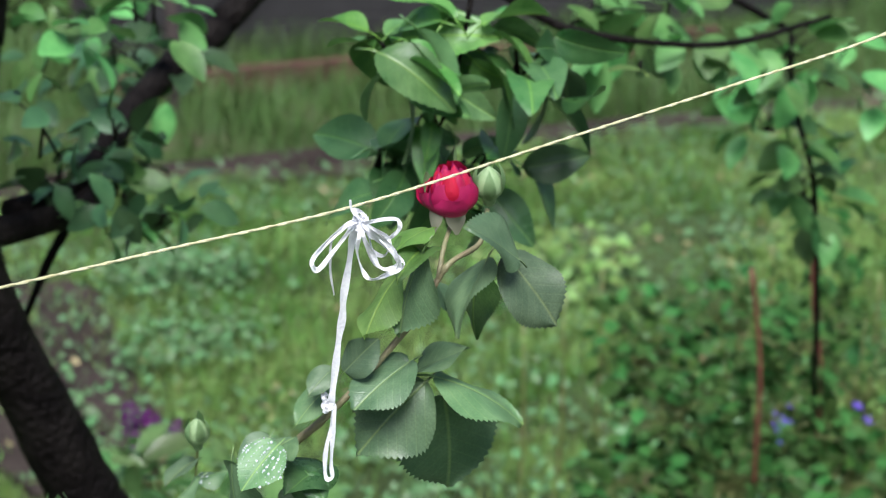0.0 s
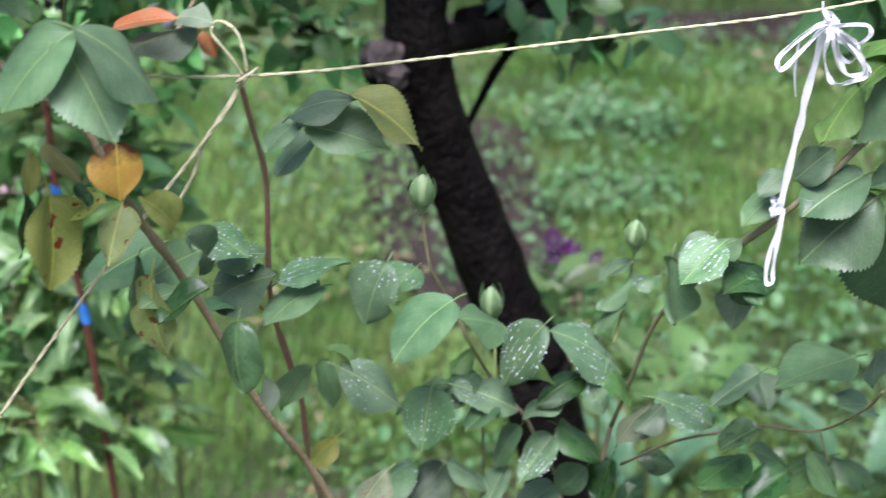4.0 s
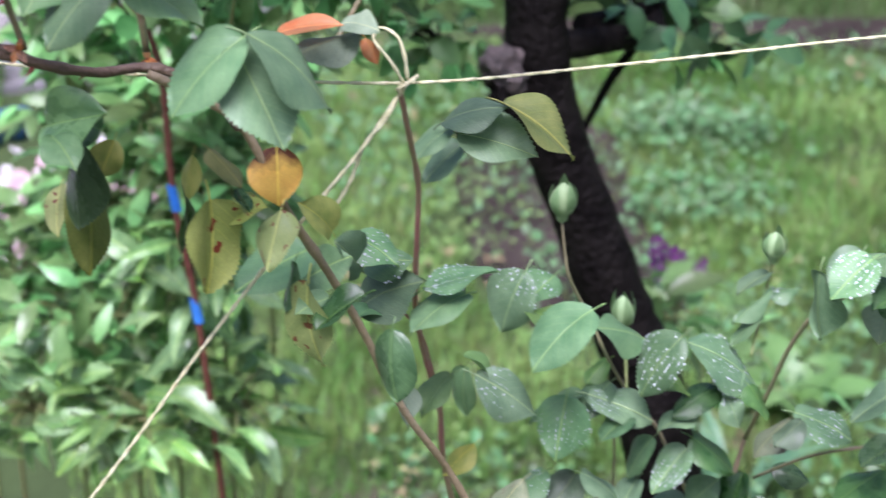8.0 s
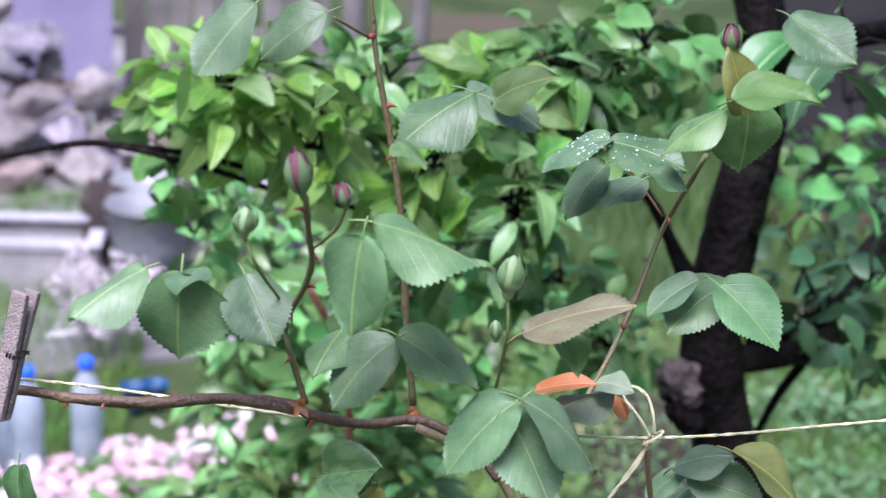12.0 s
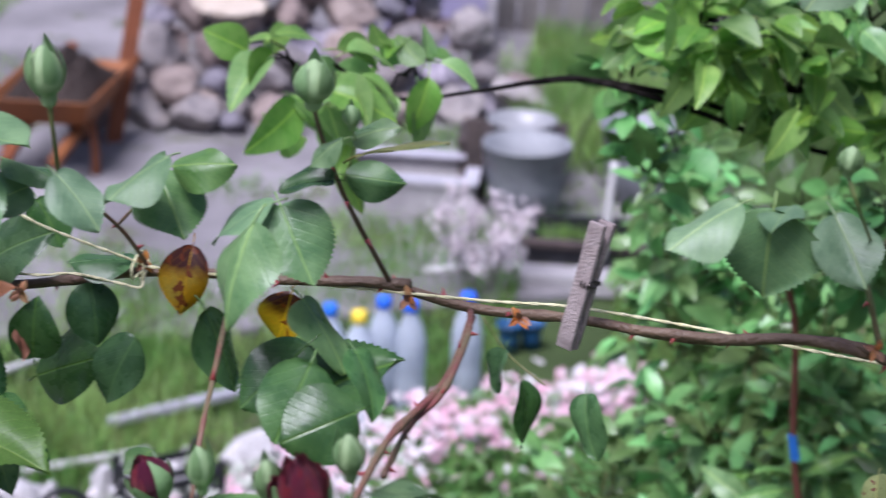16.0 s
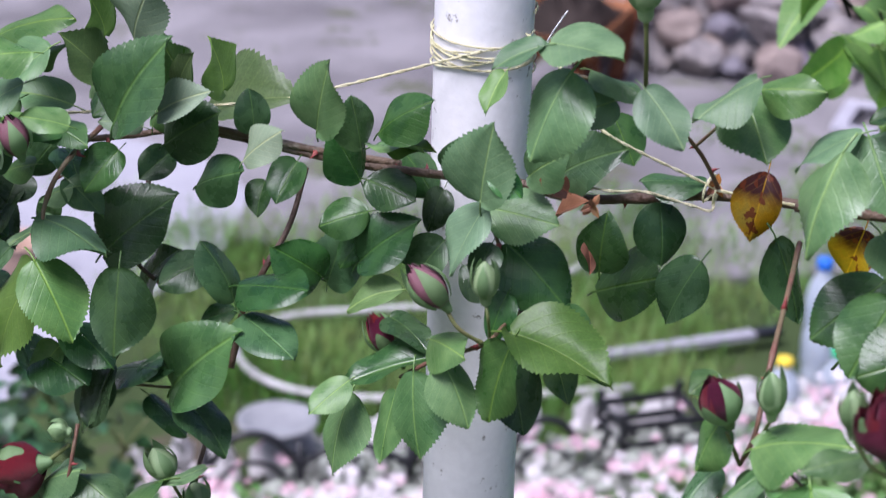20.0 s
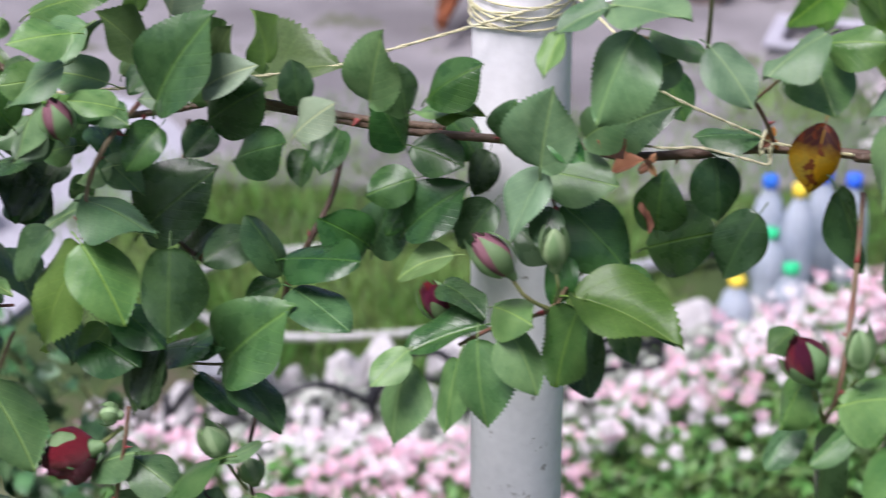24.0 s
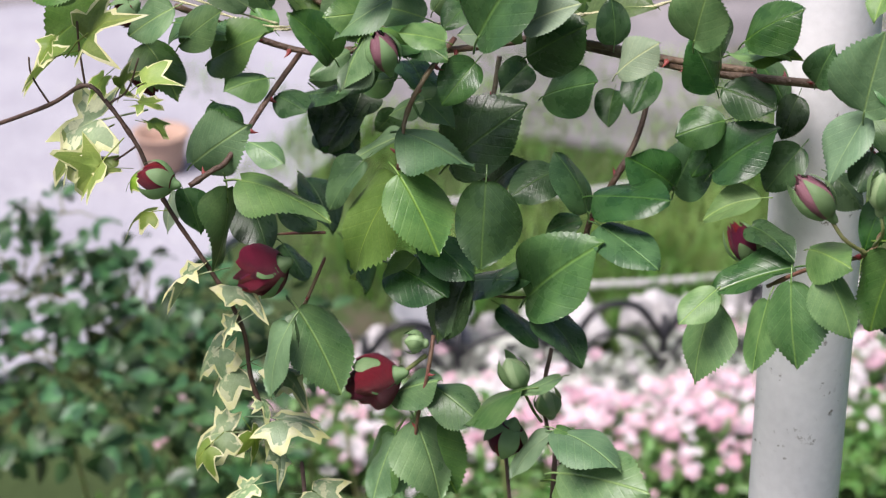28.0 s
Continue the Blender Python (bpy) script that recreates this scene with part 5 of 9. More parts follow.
bud(climbing_rose, "bud", (-0.145, -0.140, 1.085), (-0.155, -0.144, 1.108), 0.0093)
bud(climbing_rose, "bud", (-0.130, -0.130, 1.065), (-0.133, -0.134, 1.084), 0.0083)
bud(climbing_rose, "pbud", (-0.216, -0.175, 1.295), (-0.223, -0.179, 1.319), 0.0119)
bud(climbing_rose, "rbud", (-0.394, -0.150, 1.310), (-0.407, -0.154, 1.297), 0.0103)
bud(climbing_rose, "rbud", (-0.398, -0.150, 1.279), (-0.386, -0.154, 1.255), 0.0104)
bud(climbing_rose, "bud", (-0.395, -0.180, 1.346), (-0.390, -0.184, 1.361), 0.0066)
leaf(climbing_rose, "k", (-0.248, -0.125, 1.313), (-0.278, -0.130, 1.297), (0.09, -0.98, 0.16), 0.025)
leaf(climbing_rose, "k", (-0.239, -0.124, 1.302), (-0.198, -0.135, 1.302), (-0.04, -0.19, 0.98), 0.030)
leaf(climbing_rose, "k", (-0.176, -0.094, 1.296), (-0.163, -0.104, 1.326), (-0.65, -0.76, 0.02), 0.024)
leaf(climbing_rose, "k", (-0.164, -0.069, 1.312), (-0.162, -0.092, 1.347), (0.95, -0.25, -0.21), 0.029)
leaf(climbing_rose, "k", (-0.362, -0.158, 1.290), (-0.333, -0.163, 1.317), (-0.47, -0.82, 0.33), 0.028)
leaf(climbing_rose, "l", (-0.392, -0.199, 1.351), (-0.439, -0.216, 1.334), (0.10, -0.82, 0.56), 0.036)
leaf(climbing_rose, "d", (-0.304, -0.089, 1.242), (-0.268, -0.101, 1.210), (0.54, -0.39, 0.75), 0.034)
leaf(climbing_rose, "d", (-0.272, -0.089, 1.253), (-0.273, -0.106, 1.237), (0.44, -0.62, 0.66), 0.028)
leaf(climbing_rose, "l", (-0.218, -0.161, 1.224), (-0.257, -0.176, 1.161), (-0.45, -0.77, 0.45), 0.053)
leaf(climbing_rose, "d", (-0.252, -0.137, 1.222), (-0.273, -0.153, 1.195), (-0.21, -0.76, 0.61), 0.026)
leaf(climbing_rose, "d", (-0.207, -0.151, 1.186), (-0.168, -0.166, 1.176), (0.13, -0.30, 0.95), 0.030)
leaf(climbing_rose, "d", (-0.193, -0.119, 1.143), (-0.152, -0.147, 1.167), (-0.58, -0.18, 0.79), 0.039)
leaf(climbing_rose, "p", (-0.361, -0.181, 1.203), (-0.362, -0.194, 1.179), (-0.36, -0.81, 0.46), 0.014)
leaf(climbing_rose, "d", (-0.294, -0.169, 1.200), (-0.269, -0.171, 1.188), (0.20, -0.83, 0.53), 0.021)
leaf(climbing_rose, "k", (-0.278, -0.180, 1.135), (-0.241, -0.186, 1.095), (0.69, -0.24, 0.68), 0.038)
leaf(climbing_rose, "d", (-0.300, -0.155, 1.166), (-0.275, -0.171, 1.154), (0.41, -0.07, 0.91), 0.023)
leaf(climbing_rose, "k", (-0.224, -0.164, 1.078), (-0.196, -0.176, 1.107), (-0.75, -0.37, 0.55), 0.029)
leaf(climbing_rose, "k", (-0.122, -0.138, 1.099), (-0.142, -0.165, 1.097), (-0.08, -0.01, 1.00), 0.017)
leaf(climbing_rose, "k", (-0.347, -0.125, 1.270), (-0.350, -0.136, 1.255), (-0.42, -0.69, 0.59), 0.013)
leaf(climbing_rose, "k", (-0.230, -0.163, 1.297), (-0.252, -0.179, 1.284), (-0.04, -0.60, 0.80), 0.021)
leaf(climbing_rose, "k", (-0.280, -0.098, 1.314), (-0.294, -0.104, 1.293), (0.05, -0.96, 0.27), 0.018)
leaf(climbing_rose, "d", (-0.329, -0.092, 1.318), (-0.331, -0.098, 1.302), (0.44, -0.86, 0.28), 0.014)
leaf(climbing_rose, "k", (-0.303, -0.081, 1.332), (-0.308, -0.087, 1.319), (0.40, -0.89, 0.23), 0.014)
leaf(climbing_rose, "k", (-0.220, -0.167, 1.055), (-0.242, -0.172, 1.003), (-0.55, -0.77, 0.31), 0.040)
leaf(climbing_rose, "k", (-0.205, -0.162, 1.063), (-0.177, -0.167, 1.015), (0.44, -0.83, 0.33), 0.039)
leaf(climbing_rose, "k", (-0.113, -0.171, 1.082), (-0.070, -0.175, 1.077), (0.10, -0.02, 0.99), 0.022)
leaf(climbing_rose, "k", (-0.113, -0.168, 1.044), (-0.055, -0.183, 1.053), (-0.18, -0.13, 0.97), 0.042)
bud(climbing_rose, "rbud", (-0.147, -0.150, 1.070), (-0.154, -0.154, 1.048), 0.0133)
leaf(climbing_rose, "k", (-0.310, -0.071, 1.288), (-0.332, -0.071, 1.312), (0.40, -0.85, 0.34), 0.023)
leaf(climbing_rose, "k", (-0.350, -0.061, 1.284), (-0.358, -0.073, 1.310), (0.67, -0.73, -0.14), 0.022)
leaf(climbing_rose, "d", (-0.264, -0.062, 1.264), (-0.279, -0.074, 1.243), (0.34, -0.90, 0.28), 0.025)
leaf(climbing_rose, "d", (-0.249, -0.071, 1.265), (-0.222, -0.100, 1.259), (0.17, -0.02, 0.99), 0.028)
leaf(climbing_rose, "k", (-0.303, -0.057, 1.246), (-0.322, -0.067, 1.240), (0.36, -0.87, 0.33), 0.018)
leaf(climbing_rose, "k", (-0.240, -0.053, 1.293), (-0.219, -0.067, 1.321), (-0.58, -0.82, 0.03), 0.027)
leaf(climbing_rose, "k", (-0.334, -0.050, 1.316), (-0.349, -0.059, 1.325), (0.59, -0.78, 0.21), 0.022)
leaf(climbing_rose, "l", (-0.365, -0.066, 1.322), (-0.374, -0.074, 1.308), (0.42, -0.87, 0.24), 0.014)
leaf(climbing_rose, "k", (-0.183, -0.064, 1.331), (-0.189, -0.067, 1.348), (0.45, -0.89, 0.01), 0.017)
leaf(climbing_rose, "d", (-0.258, -0.071, 1.230), (-0.273, -0.074, 1.213), (0.11, -0.99, 0.07), 0.018)
leaf(climbing_rose, "k", (-0.344, -0.068, 1.272), (-0.358, -0.069, 1.290), (0.45, -0.84, 0.31), 0.018)
leaf(climbing_rose, "d", (-0.333, -0.053, 1.165), (-0.297, -0.080, 1.149), (0.41, 0.03, 0.91), 0.034)
leaf(climbing_rose, "d", (-0.200, -0.065, 1.177), (-0.178, -0.083, 1.214), (-0.78, -0.60, 0.18), 0.033)
cane(ivy, "dark", 0.0014, 0.0014, (-0.478, -0.200, 1.234), (-0.431, -0.200, 1.256), (-0.405, -0.200, 1.272), (-0.390, -0.200, 1.262), (-0.372, -0.200, 1.238), (-0.363, -0.200, 1.217), (-0.348, -0.200, 1.192), (-0.327, -0.200, 1.163), (-0.307, -0.200, 1.128), (-0.302, -0.200, 1.090), (-0.287, -0.200, 1.054))
leaf(ivy, "w", (-0.410, -0.201, 1.298), (-0.370, -0.207, 1.326), (-0.46, -0.73, 0.51), 0.044)
leaf(ivy, "w", (-0.424, -0.191, 1.287), (-0.461, -0.193, 1.267), (-0.43, -0.36, 0.83), 0.038)
leaf(ivy, "v", (-0.390, -0.190, 1.251), (-0.446, -0.193, 1.230), (-0.19, -0.77, 0.61), 0.054)
leaf(ivy, "w", (-0.375, -0.197, 1.266), (-0.353, -0.200, 1.264), (0.05, -0.28, 0.96), 0.020)
leaf(ivy, "w", (-0.405, -0.195, 1.239), (-0.440, -0.203, 1.212), (-0.40, -0.59, 0.70), 0.040)
leaf(ivy, "w", (-0.387, -0.208, 1.234), (-0.412, -0.213, 1.202), (-0.25, -0.91, 0.34), 0.037)
leaf(ivy, "w", (-0.383, -0.200, 1.222), (-0.399, -0.213, 1.222), (0.15, -0.18, 0.97), 0.019)
leaf(ivy, "w", (-0.364, -0.193, 1.194), (-0.387, -0.200, 1.188), (-0.15, -0.32, 0.94), 0.022)
leaf(ivy, "v", (-0.322, -0.210, 1.168), (-0.358, -0.215, 1.148), (-0.45, -0.23, 0.86), 0.037)
leaf(ivy, "v", (-0.322, -0.195, 1.149), (-0.290, -0.202, 1.146), (0.12, 0.11, 0.99), 0.030)
leaf(ivy, "v", (-0.303, -0.206, 1.137), (-0.323, -0.210, 1.119), (-0.47, -0.59, 0.65), 0.024)
leaf(ivy, "v", (-0.322, -0.193, 1.113), (-0.345, -0.197, 1.084), (-0.47, -0.74, 0.48), 0.034)
leaf(ivy, "v", (-0.308, -0.191, 1.099), (-0.339, -0.194, 1.074), (-0.32, -0.81, 0.49), 0.036)
leaf(ivy, "v", (-0.292, -0.200, 1.103), (-0.261, -0.202, 1.088), (0.44, 0.04, 0.90), 0.031)
leaf(ivy, "v", (-0.315, -0.190, 1.047), (-0.354, -0.194, 1.037), (-0.11, -0.71, 0.70), 0.036)
leaf(ivy, "w", (-0.327, -0.209, 1.048), (-0.343, -0.218, 1.028), (-0.39, -0.68, 0.62), 0.024)
leaf(ivy, "w", (-0.302, -0.207, 1.063), (-0.292, -0.209, 1.042), (0.84, -0.32, 0.43), 0.021)
leaf(ivy, "v", (-0.295, -0.199, 1.068), (-0.250, -0.201, 1.066), (0.04, -0.11, 0.99), 0.041)
leaf(ivy, "v", (-0.291, -0.200, 1.049), (-0.275, -0.213, 1.033), (0.76, 0.16, 0.63), 0.023)
leaf(ivy, "v", (-0.298, -0.202, 1.020), (-0.324, -0.212, 1.008), (-0.31, -0.28, 0.91), 0.027)
leaf(ivy, "v", (-0.270, -0.198, 1.017), (-0.234, -0.202, 1.018), (-0.03, -0.00, 1.00), 0.033)
leaf(ivy, "w", (-0.391, -0.189, 1.265), (-0.374, -0.192, 1.284), (-0.57, -0.72, 0.40), 0.023)
leaf(ivy, "w", (-0.368, -0.197, 1.253), (-0.349, -0.201, 1.248), (0.27, 0.09, 0.96), 0.018)
leaf(ivy, "w", (-0.396, -0.188, 1.277), (-0.405, -0.202, 1.264), (-0.26, -0.56, 0.79), 0.019)
leaf(ivy, "w", (-0.425, -0.195, 1.300), (-0.434, -0.208, 1.288), (-0.23, -0.57, 0.79), 0.018)
leaf(ivy, "w", (-0.383, -0.197, 1.209), (-0.372, -0.200, 1.222), (-0.67, -0.61, 0.43), 0.016)
leaf(ivy, "v", (-0.301, -0.196, 1.079), (-0.287, -0.205, 1.071), (0.56, 0.14, 0.82), 0.017)
leaf(ivy, "w", (-0.364, -0.210, 1.281), (-0.337, -0.216, 1.294), (-0.47, -0.33, 0.82), 0.028)
cane(ivy, "dark", 0.0007, 0.0007, (-0.405, -0.200, 1.272), (-0.407, -0.200, 1.295), (-0.407, -0.200, 1.312))
cane(ivy, "dark", 0.0007, 0.0005, (-0.431, -0.200, 1.256), (-0.442, -0.200, 1.273), (-0.443, -0.200, 1.285))
cane(ivy, "dark", 0.0007, 0.0005, (-0.390, -0.200, 1.262), (-0.376, -0.200, 1.273), (-0.367, -0.200, 1.294))
cane(ivy, "dark", 0.0007, 0.0005, (-0.372, -0.200, 1.238), (-0.391, -0.200, 1.225), (-0.411, -0.200, 1.224))
leaf(climbing_rose, "l", (-0.252, -0.099, 1.328), (-0.225, -0.112, 1.349), (-0.63, -0.62, 0.47), 0.018)
leaf(climbing_rose, "l", (-0.164, -0.080, 1.320), (-0.152, -0.099, 1.343), (-0.51, -0.77, -0.37), 0.023)
leaf(climbing_rose, "k", (-0.271, -0.105, 1.345), (-0.220, -0.118, 1.372), (-0.50, -0.45, 0.74), 0.030)
leaf(climbing_rose, "l", (-0.250, -0.144, 1.299), (-0.218, -0.153, 1.311), (-0.42, -0.40, 0.82), 0.018)
leaf(climbing_rose, "k", (-0.223, -0.110, 1.256), (-0.245, -0.118, 1.249), (-0.03, -0.61, 0.79), 0.018)
leaf(climbing_rose, "k", (-0.229, -0.142, 1.280), (-0.255, -0.144, 1.274), (-0.09, -0.76, 0.64), 0.019)
leaf(climbing_rose, "k", (-0.217, -0.128, 1.299), (-0.237, -0.151, 1.308), (0.59, -0.20, 0.78), 0.022)
leaf(climbing_rose, "d", (-0.206, -0.065, 1.310), (-0.217, -0.094, 1.299), (0.12, -0.39, 0.91), 0.023)
leaf(climbing_rose, "l", (-0.033, -0.069, 1.296), (-0.002, -0.086, 1.309), (-0.49, -0.26, 0.83), 0.018)
leaf(climbing_rose, "k", (-0.214, -0.163, 1.356), (-0.240, -0.189, 1.359), (0.41, -0.32, 0.86), 0.026)
leaf(climbing_rose, "k", (-0.232, -0.161, 1.327), (-0.250, -0.185, 1.329), (0.76, -0.57, 0.32), 0.026)
leaf(climbing_rose, "k", (-0.177, -0.189, 1.325), (-0.197, -0.205, 1.335), (0.57, -0.26, 0.78), 0.019)
leaf(climbing_rose, "d", (-0.271, -0.088, 1.247), (-0.293, -0.112, 1.212), (-0.12, -0.79, 0.60), 0.034)
leaf(climbing_rose, "l", (-0.338, -0.082, 1.305), (-0.299, -0.092, 1.294), (0.23, -0.13, 0.96), 0.030)
leaf(climbing_rose, "k", (-0.340, -0.111, 1.302), (-0.361, -0.127, 1.323), (0.74, -0.11, 0.67), 0.024)
leaf(climbing_rose, "l", (-0.319, -0.110, 1.330), (-0.327, -0.119, 1.310), (-0.09, -0.88, 0.46), 0.016)
leaf(climbing_rose, "d", (-0.310, -0.106, 1.245), (-0.267, -0.130, 1.266), (-0.55, -0.27, 0.79), 0.027)
leaf(climbing_rose, "k", (-0.231, -0.102, 1.257), (-0.202, -0.110, 1.242), (0.30, -0.49, 0.82), 0.024)
leaf(climbing_rose, "k", (-0.272, -0.110, 1.281), (-0.287, -0.134, 1.276), (0.36, -0.38, 0.85), 0.020)
leaf(climbing_rose, "k", (-0.379, -0.134, 1.294), (-0.335, -0.157, 1.305), (-0.34, -0.20, 0.92), 0.036)
leaf(climbing_rose, "l", (-0.416, -0.178, 1.340), (-0.462, -0.178, 1.310), (0.03, -1.00, -0.03), 0.040)
leaf(climbing_rose, "k", (-0.228, -0.180, 1.320), (-0.244, -0.194, 1.292), (-0.39, -0.71, 0.58), 0.024)
leaf(garden_rose, "m", (1.034, 0.168, 0.859), (1.011, 0.167, 0.836), (-0.39, -0.84, 0.39), 0.025)


leaf(climbing_rose, "k", (-0.048, -0.142, 1.326), (-0.037, -0.159, 1.370), (-0.25, -0.92, -0.29), 0.036)
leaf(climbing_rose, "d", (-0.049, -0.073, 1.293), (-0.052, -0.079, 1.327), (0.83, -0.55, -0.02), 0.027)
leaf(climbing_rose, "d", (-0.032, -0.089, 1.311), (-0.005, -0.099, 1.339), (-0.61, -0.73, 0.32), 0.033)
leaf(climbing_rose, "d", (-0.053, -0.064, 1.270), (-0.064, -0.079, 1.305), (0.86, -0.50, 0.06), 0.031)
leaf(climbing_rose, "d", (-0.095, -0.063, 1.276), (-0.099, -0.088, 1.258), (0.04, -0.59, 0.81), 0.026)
leaf(climbing_rose, "p", (-0.089, -0.151, 1.305), (-0.069, -0.156, 1.329), (-0.60, -0.72, 0.35), 0.025)
leaf(climbing_rose, "d", (-0.107, -0.098, 1.302), (-0.105, -0.103, 1.329), (0.71, -0.69, -0.18), 0.023)
leaf(climbing_rose, "l", (-0.164, -0.045, 1.287), (-0.105, -0.070, 1.327), (-0.62, -0.51, 0.59), 0.060)
leaf(climbing_rose, "l", (-0.123, -0.105, 1.329), (-0.112, -0.128, 1.363), (0.91, -0.14, -0.39), 0.032)
leaf(climbing_rose, "p", (-0.151, -0.133, 1.320), (-0.118, -0.140, 1.341), (-0.46, -0.75, 0.47), 0.028)
leaf(climbing_rose, "d", (-0.152, -0.125, 1.298), (-0.118, -0.140, 1.324), (-0.41, -0.91, 0.01), 0.038)
leaf(climbing_rose, "d", (-0.176, -0.141, 1.312), (-0.144, -0.154, 1.370), (-0.49, -0.87, 0.07), 0.050)
leaf(climbing_rose, "l", (-0.200, -0.107, 1.327), (-0.204, -0.133, 1.360), (1.00, -0.07, 0.06), 0.033)
leaf(climbing_rose, "p", (-0.185, -0.097, 1.350), (-0.168, -0.125, 1.384), (-0.42, -0.79, -0.44), 0.037)
leaf(climbing_rose, "l", (-0.207, -0.092, 1.348), (-0.193, -0.119, 1.378), (0.92, 0.04, -0.39), 0.035)
leaf(climbing_rose, "m", (-0.227, -0.098, 1.304), (-0.263, -0.107, 1.315), (0.36, -0.45, 0.82), 0.031)
leaf(climbing_rose, "m", (-0.224, -0.128, 1.348), (-0.255, -0.134, 1.323), (-0.33, -0.74, 0.58), 0.033)
leaf(climbing_rose, "d", (-0.157, -0.109, 1.287), (-0.165, -0.132, 1.278), (0.47, -0.46, 0.75), 0.022)
leaf(climbing_rose, "d", (-0.188, -0.114, 1.286), (-0.201, -0.136, 1.267), (0.33, -0.72, 0.61), 0.026)
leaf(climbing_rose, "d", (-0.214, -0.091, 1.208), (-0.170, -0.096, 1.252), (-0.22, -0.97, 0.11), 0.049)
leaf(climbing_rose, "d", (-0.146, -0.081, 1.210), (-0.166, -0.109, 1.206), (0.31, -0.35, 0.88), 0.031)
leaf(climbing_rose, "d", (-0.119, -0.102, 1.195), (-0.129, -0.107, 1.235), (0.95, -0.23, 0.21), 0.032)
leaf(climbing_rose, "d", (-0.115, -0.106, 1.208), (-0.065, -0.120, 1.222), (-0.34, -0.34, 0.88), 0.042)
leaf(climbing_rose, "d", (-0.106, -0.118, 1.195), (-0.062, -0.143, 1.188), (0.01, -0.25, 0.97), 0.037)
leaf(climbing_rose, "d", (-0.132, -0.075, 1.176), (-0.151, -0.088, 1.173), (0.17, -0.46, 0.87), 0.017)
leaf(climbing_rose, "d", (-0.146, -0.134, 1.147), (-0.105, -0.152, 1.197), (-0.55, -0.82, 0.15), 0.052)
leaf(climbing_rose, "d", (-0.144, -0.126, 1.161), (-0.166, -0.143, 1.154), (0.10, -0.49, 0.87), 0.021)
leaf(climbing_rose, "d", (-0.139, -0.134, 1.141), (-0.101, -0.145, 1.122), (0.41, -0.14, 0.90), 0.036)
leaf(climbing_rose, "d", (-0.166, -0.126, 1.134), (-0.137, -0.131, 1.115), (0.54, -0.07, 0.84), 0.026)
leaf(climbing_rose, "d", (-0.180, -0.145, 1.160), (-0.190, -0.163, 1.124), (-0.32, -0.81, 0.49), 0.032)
leaf(climbing_rose, "k", (-0.212, -0.175, 1.234), (-0.177, -0.191, 1.199), (0.48, -0.51, 0.71), 0.041)
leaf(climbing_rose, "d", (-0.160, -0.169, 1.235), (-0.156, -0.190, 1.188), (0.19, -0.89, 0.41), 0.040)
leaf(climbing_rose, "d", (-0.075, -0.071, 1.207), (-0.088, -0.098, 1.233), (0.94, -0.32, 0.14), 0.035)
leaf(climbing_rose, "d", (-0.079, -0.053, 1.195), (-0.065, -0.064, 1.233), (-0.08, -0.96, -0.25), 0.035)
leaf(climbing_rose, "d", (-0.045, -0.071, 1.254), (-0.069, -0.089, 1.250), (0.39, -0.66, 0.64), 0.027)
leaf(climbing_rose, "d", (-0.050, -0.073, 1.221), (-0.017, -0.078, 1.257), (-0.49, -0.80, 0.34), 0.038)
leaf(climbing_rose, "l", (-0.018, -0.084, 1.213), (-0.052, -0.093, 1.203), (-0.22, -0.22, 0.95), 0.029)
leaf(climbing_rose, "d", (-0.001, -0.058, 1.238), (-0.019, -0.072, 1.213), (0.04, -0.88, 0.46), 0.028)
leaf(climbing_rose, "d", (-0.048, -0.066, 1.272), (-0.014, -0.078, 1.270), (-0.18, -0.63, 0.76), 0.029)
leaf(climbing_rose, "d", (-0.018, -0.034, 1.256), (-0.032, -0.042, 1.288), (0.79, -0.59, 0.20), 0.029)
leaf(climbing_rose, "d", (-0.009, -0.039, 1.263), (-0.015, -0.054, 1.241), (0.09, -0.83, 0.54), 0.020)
leaf(climbing_rose, "d", (0.007, -0.070, 1.284), (0.015, -0.079, 1.309), (-0.35, -0.91, -0.22), 0.022)
leaf(climbing_rose, "m", (0.048, -0.139, 1.297), (0.056, -0.150, 1.346), (-0.17, -0.97, -0.19), 0.041)
leaf(climbing_rose, "m", (0.048, -0.131, 1.293), (0.031, -0.143, 1.252), (-0.47, -0.77, 0.42), 0.032)
leaf(climbing_rose, "k", (0.042, -0.109, 1.283), (0.087, -0.120, 1.285), (-0.20, -0.68, 0.71), 0.034)
leaf(climbing_rose, "d", (0.053, -0.105, 1.262), (0.095, -0.119, 1.238), (0.18, -0.68, 0.71), 0.043)
leaf(climbing_rose, "k", (0.101, -0.156, 1.383), (0.082, -0.183, 1.346), (-0.21, -0.73, 0.65), 0.044)
leaf(climbing_rose, "m", (0.119, -0.134, 1.363), (0.103, -0.160, 1.361), (0.61, -0.43, 0.67), 0.027)
leaf(climbing_rose, "m", (0.087, -0.151, 1.395), (0.132, -0.175, 1.402), (-0.28, -0.25, 0.93), 0.040)
leaf(climbing_rose, "m", (0.087, -0.160, 1.396), (0.061, -0.172, 1.387), (-0.14, -0.37, 0.92), 0.022)
leaf(climbing_rose, "d", (0.093, -0.037, 1.323), (0.111, -0.048, 1.299), (0.34, -0.73, 0.59), 0.027)
leaf(climbing_rose, "d", (0.069, -0.051, 1.289), (0.101, -0.071, 1.316), (-0.67, -0.69, 0.28), 0.039)
leaf(climbing_rose, "m", (0.065, -0.106, 1.304), (0.086, -0.124, 1.326), (-0.67, -0.74, 0.04), 0.029)
leaf(climbing_rose, "m", (0.139, -0.151, 1.377), (0.166, -0.162, 1.354), (0.42, -0.53, 0.74), 0.029)
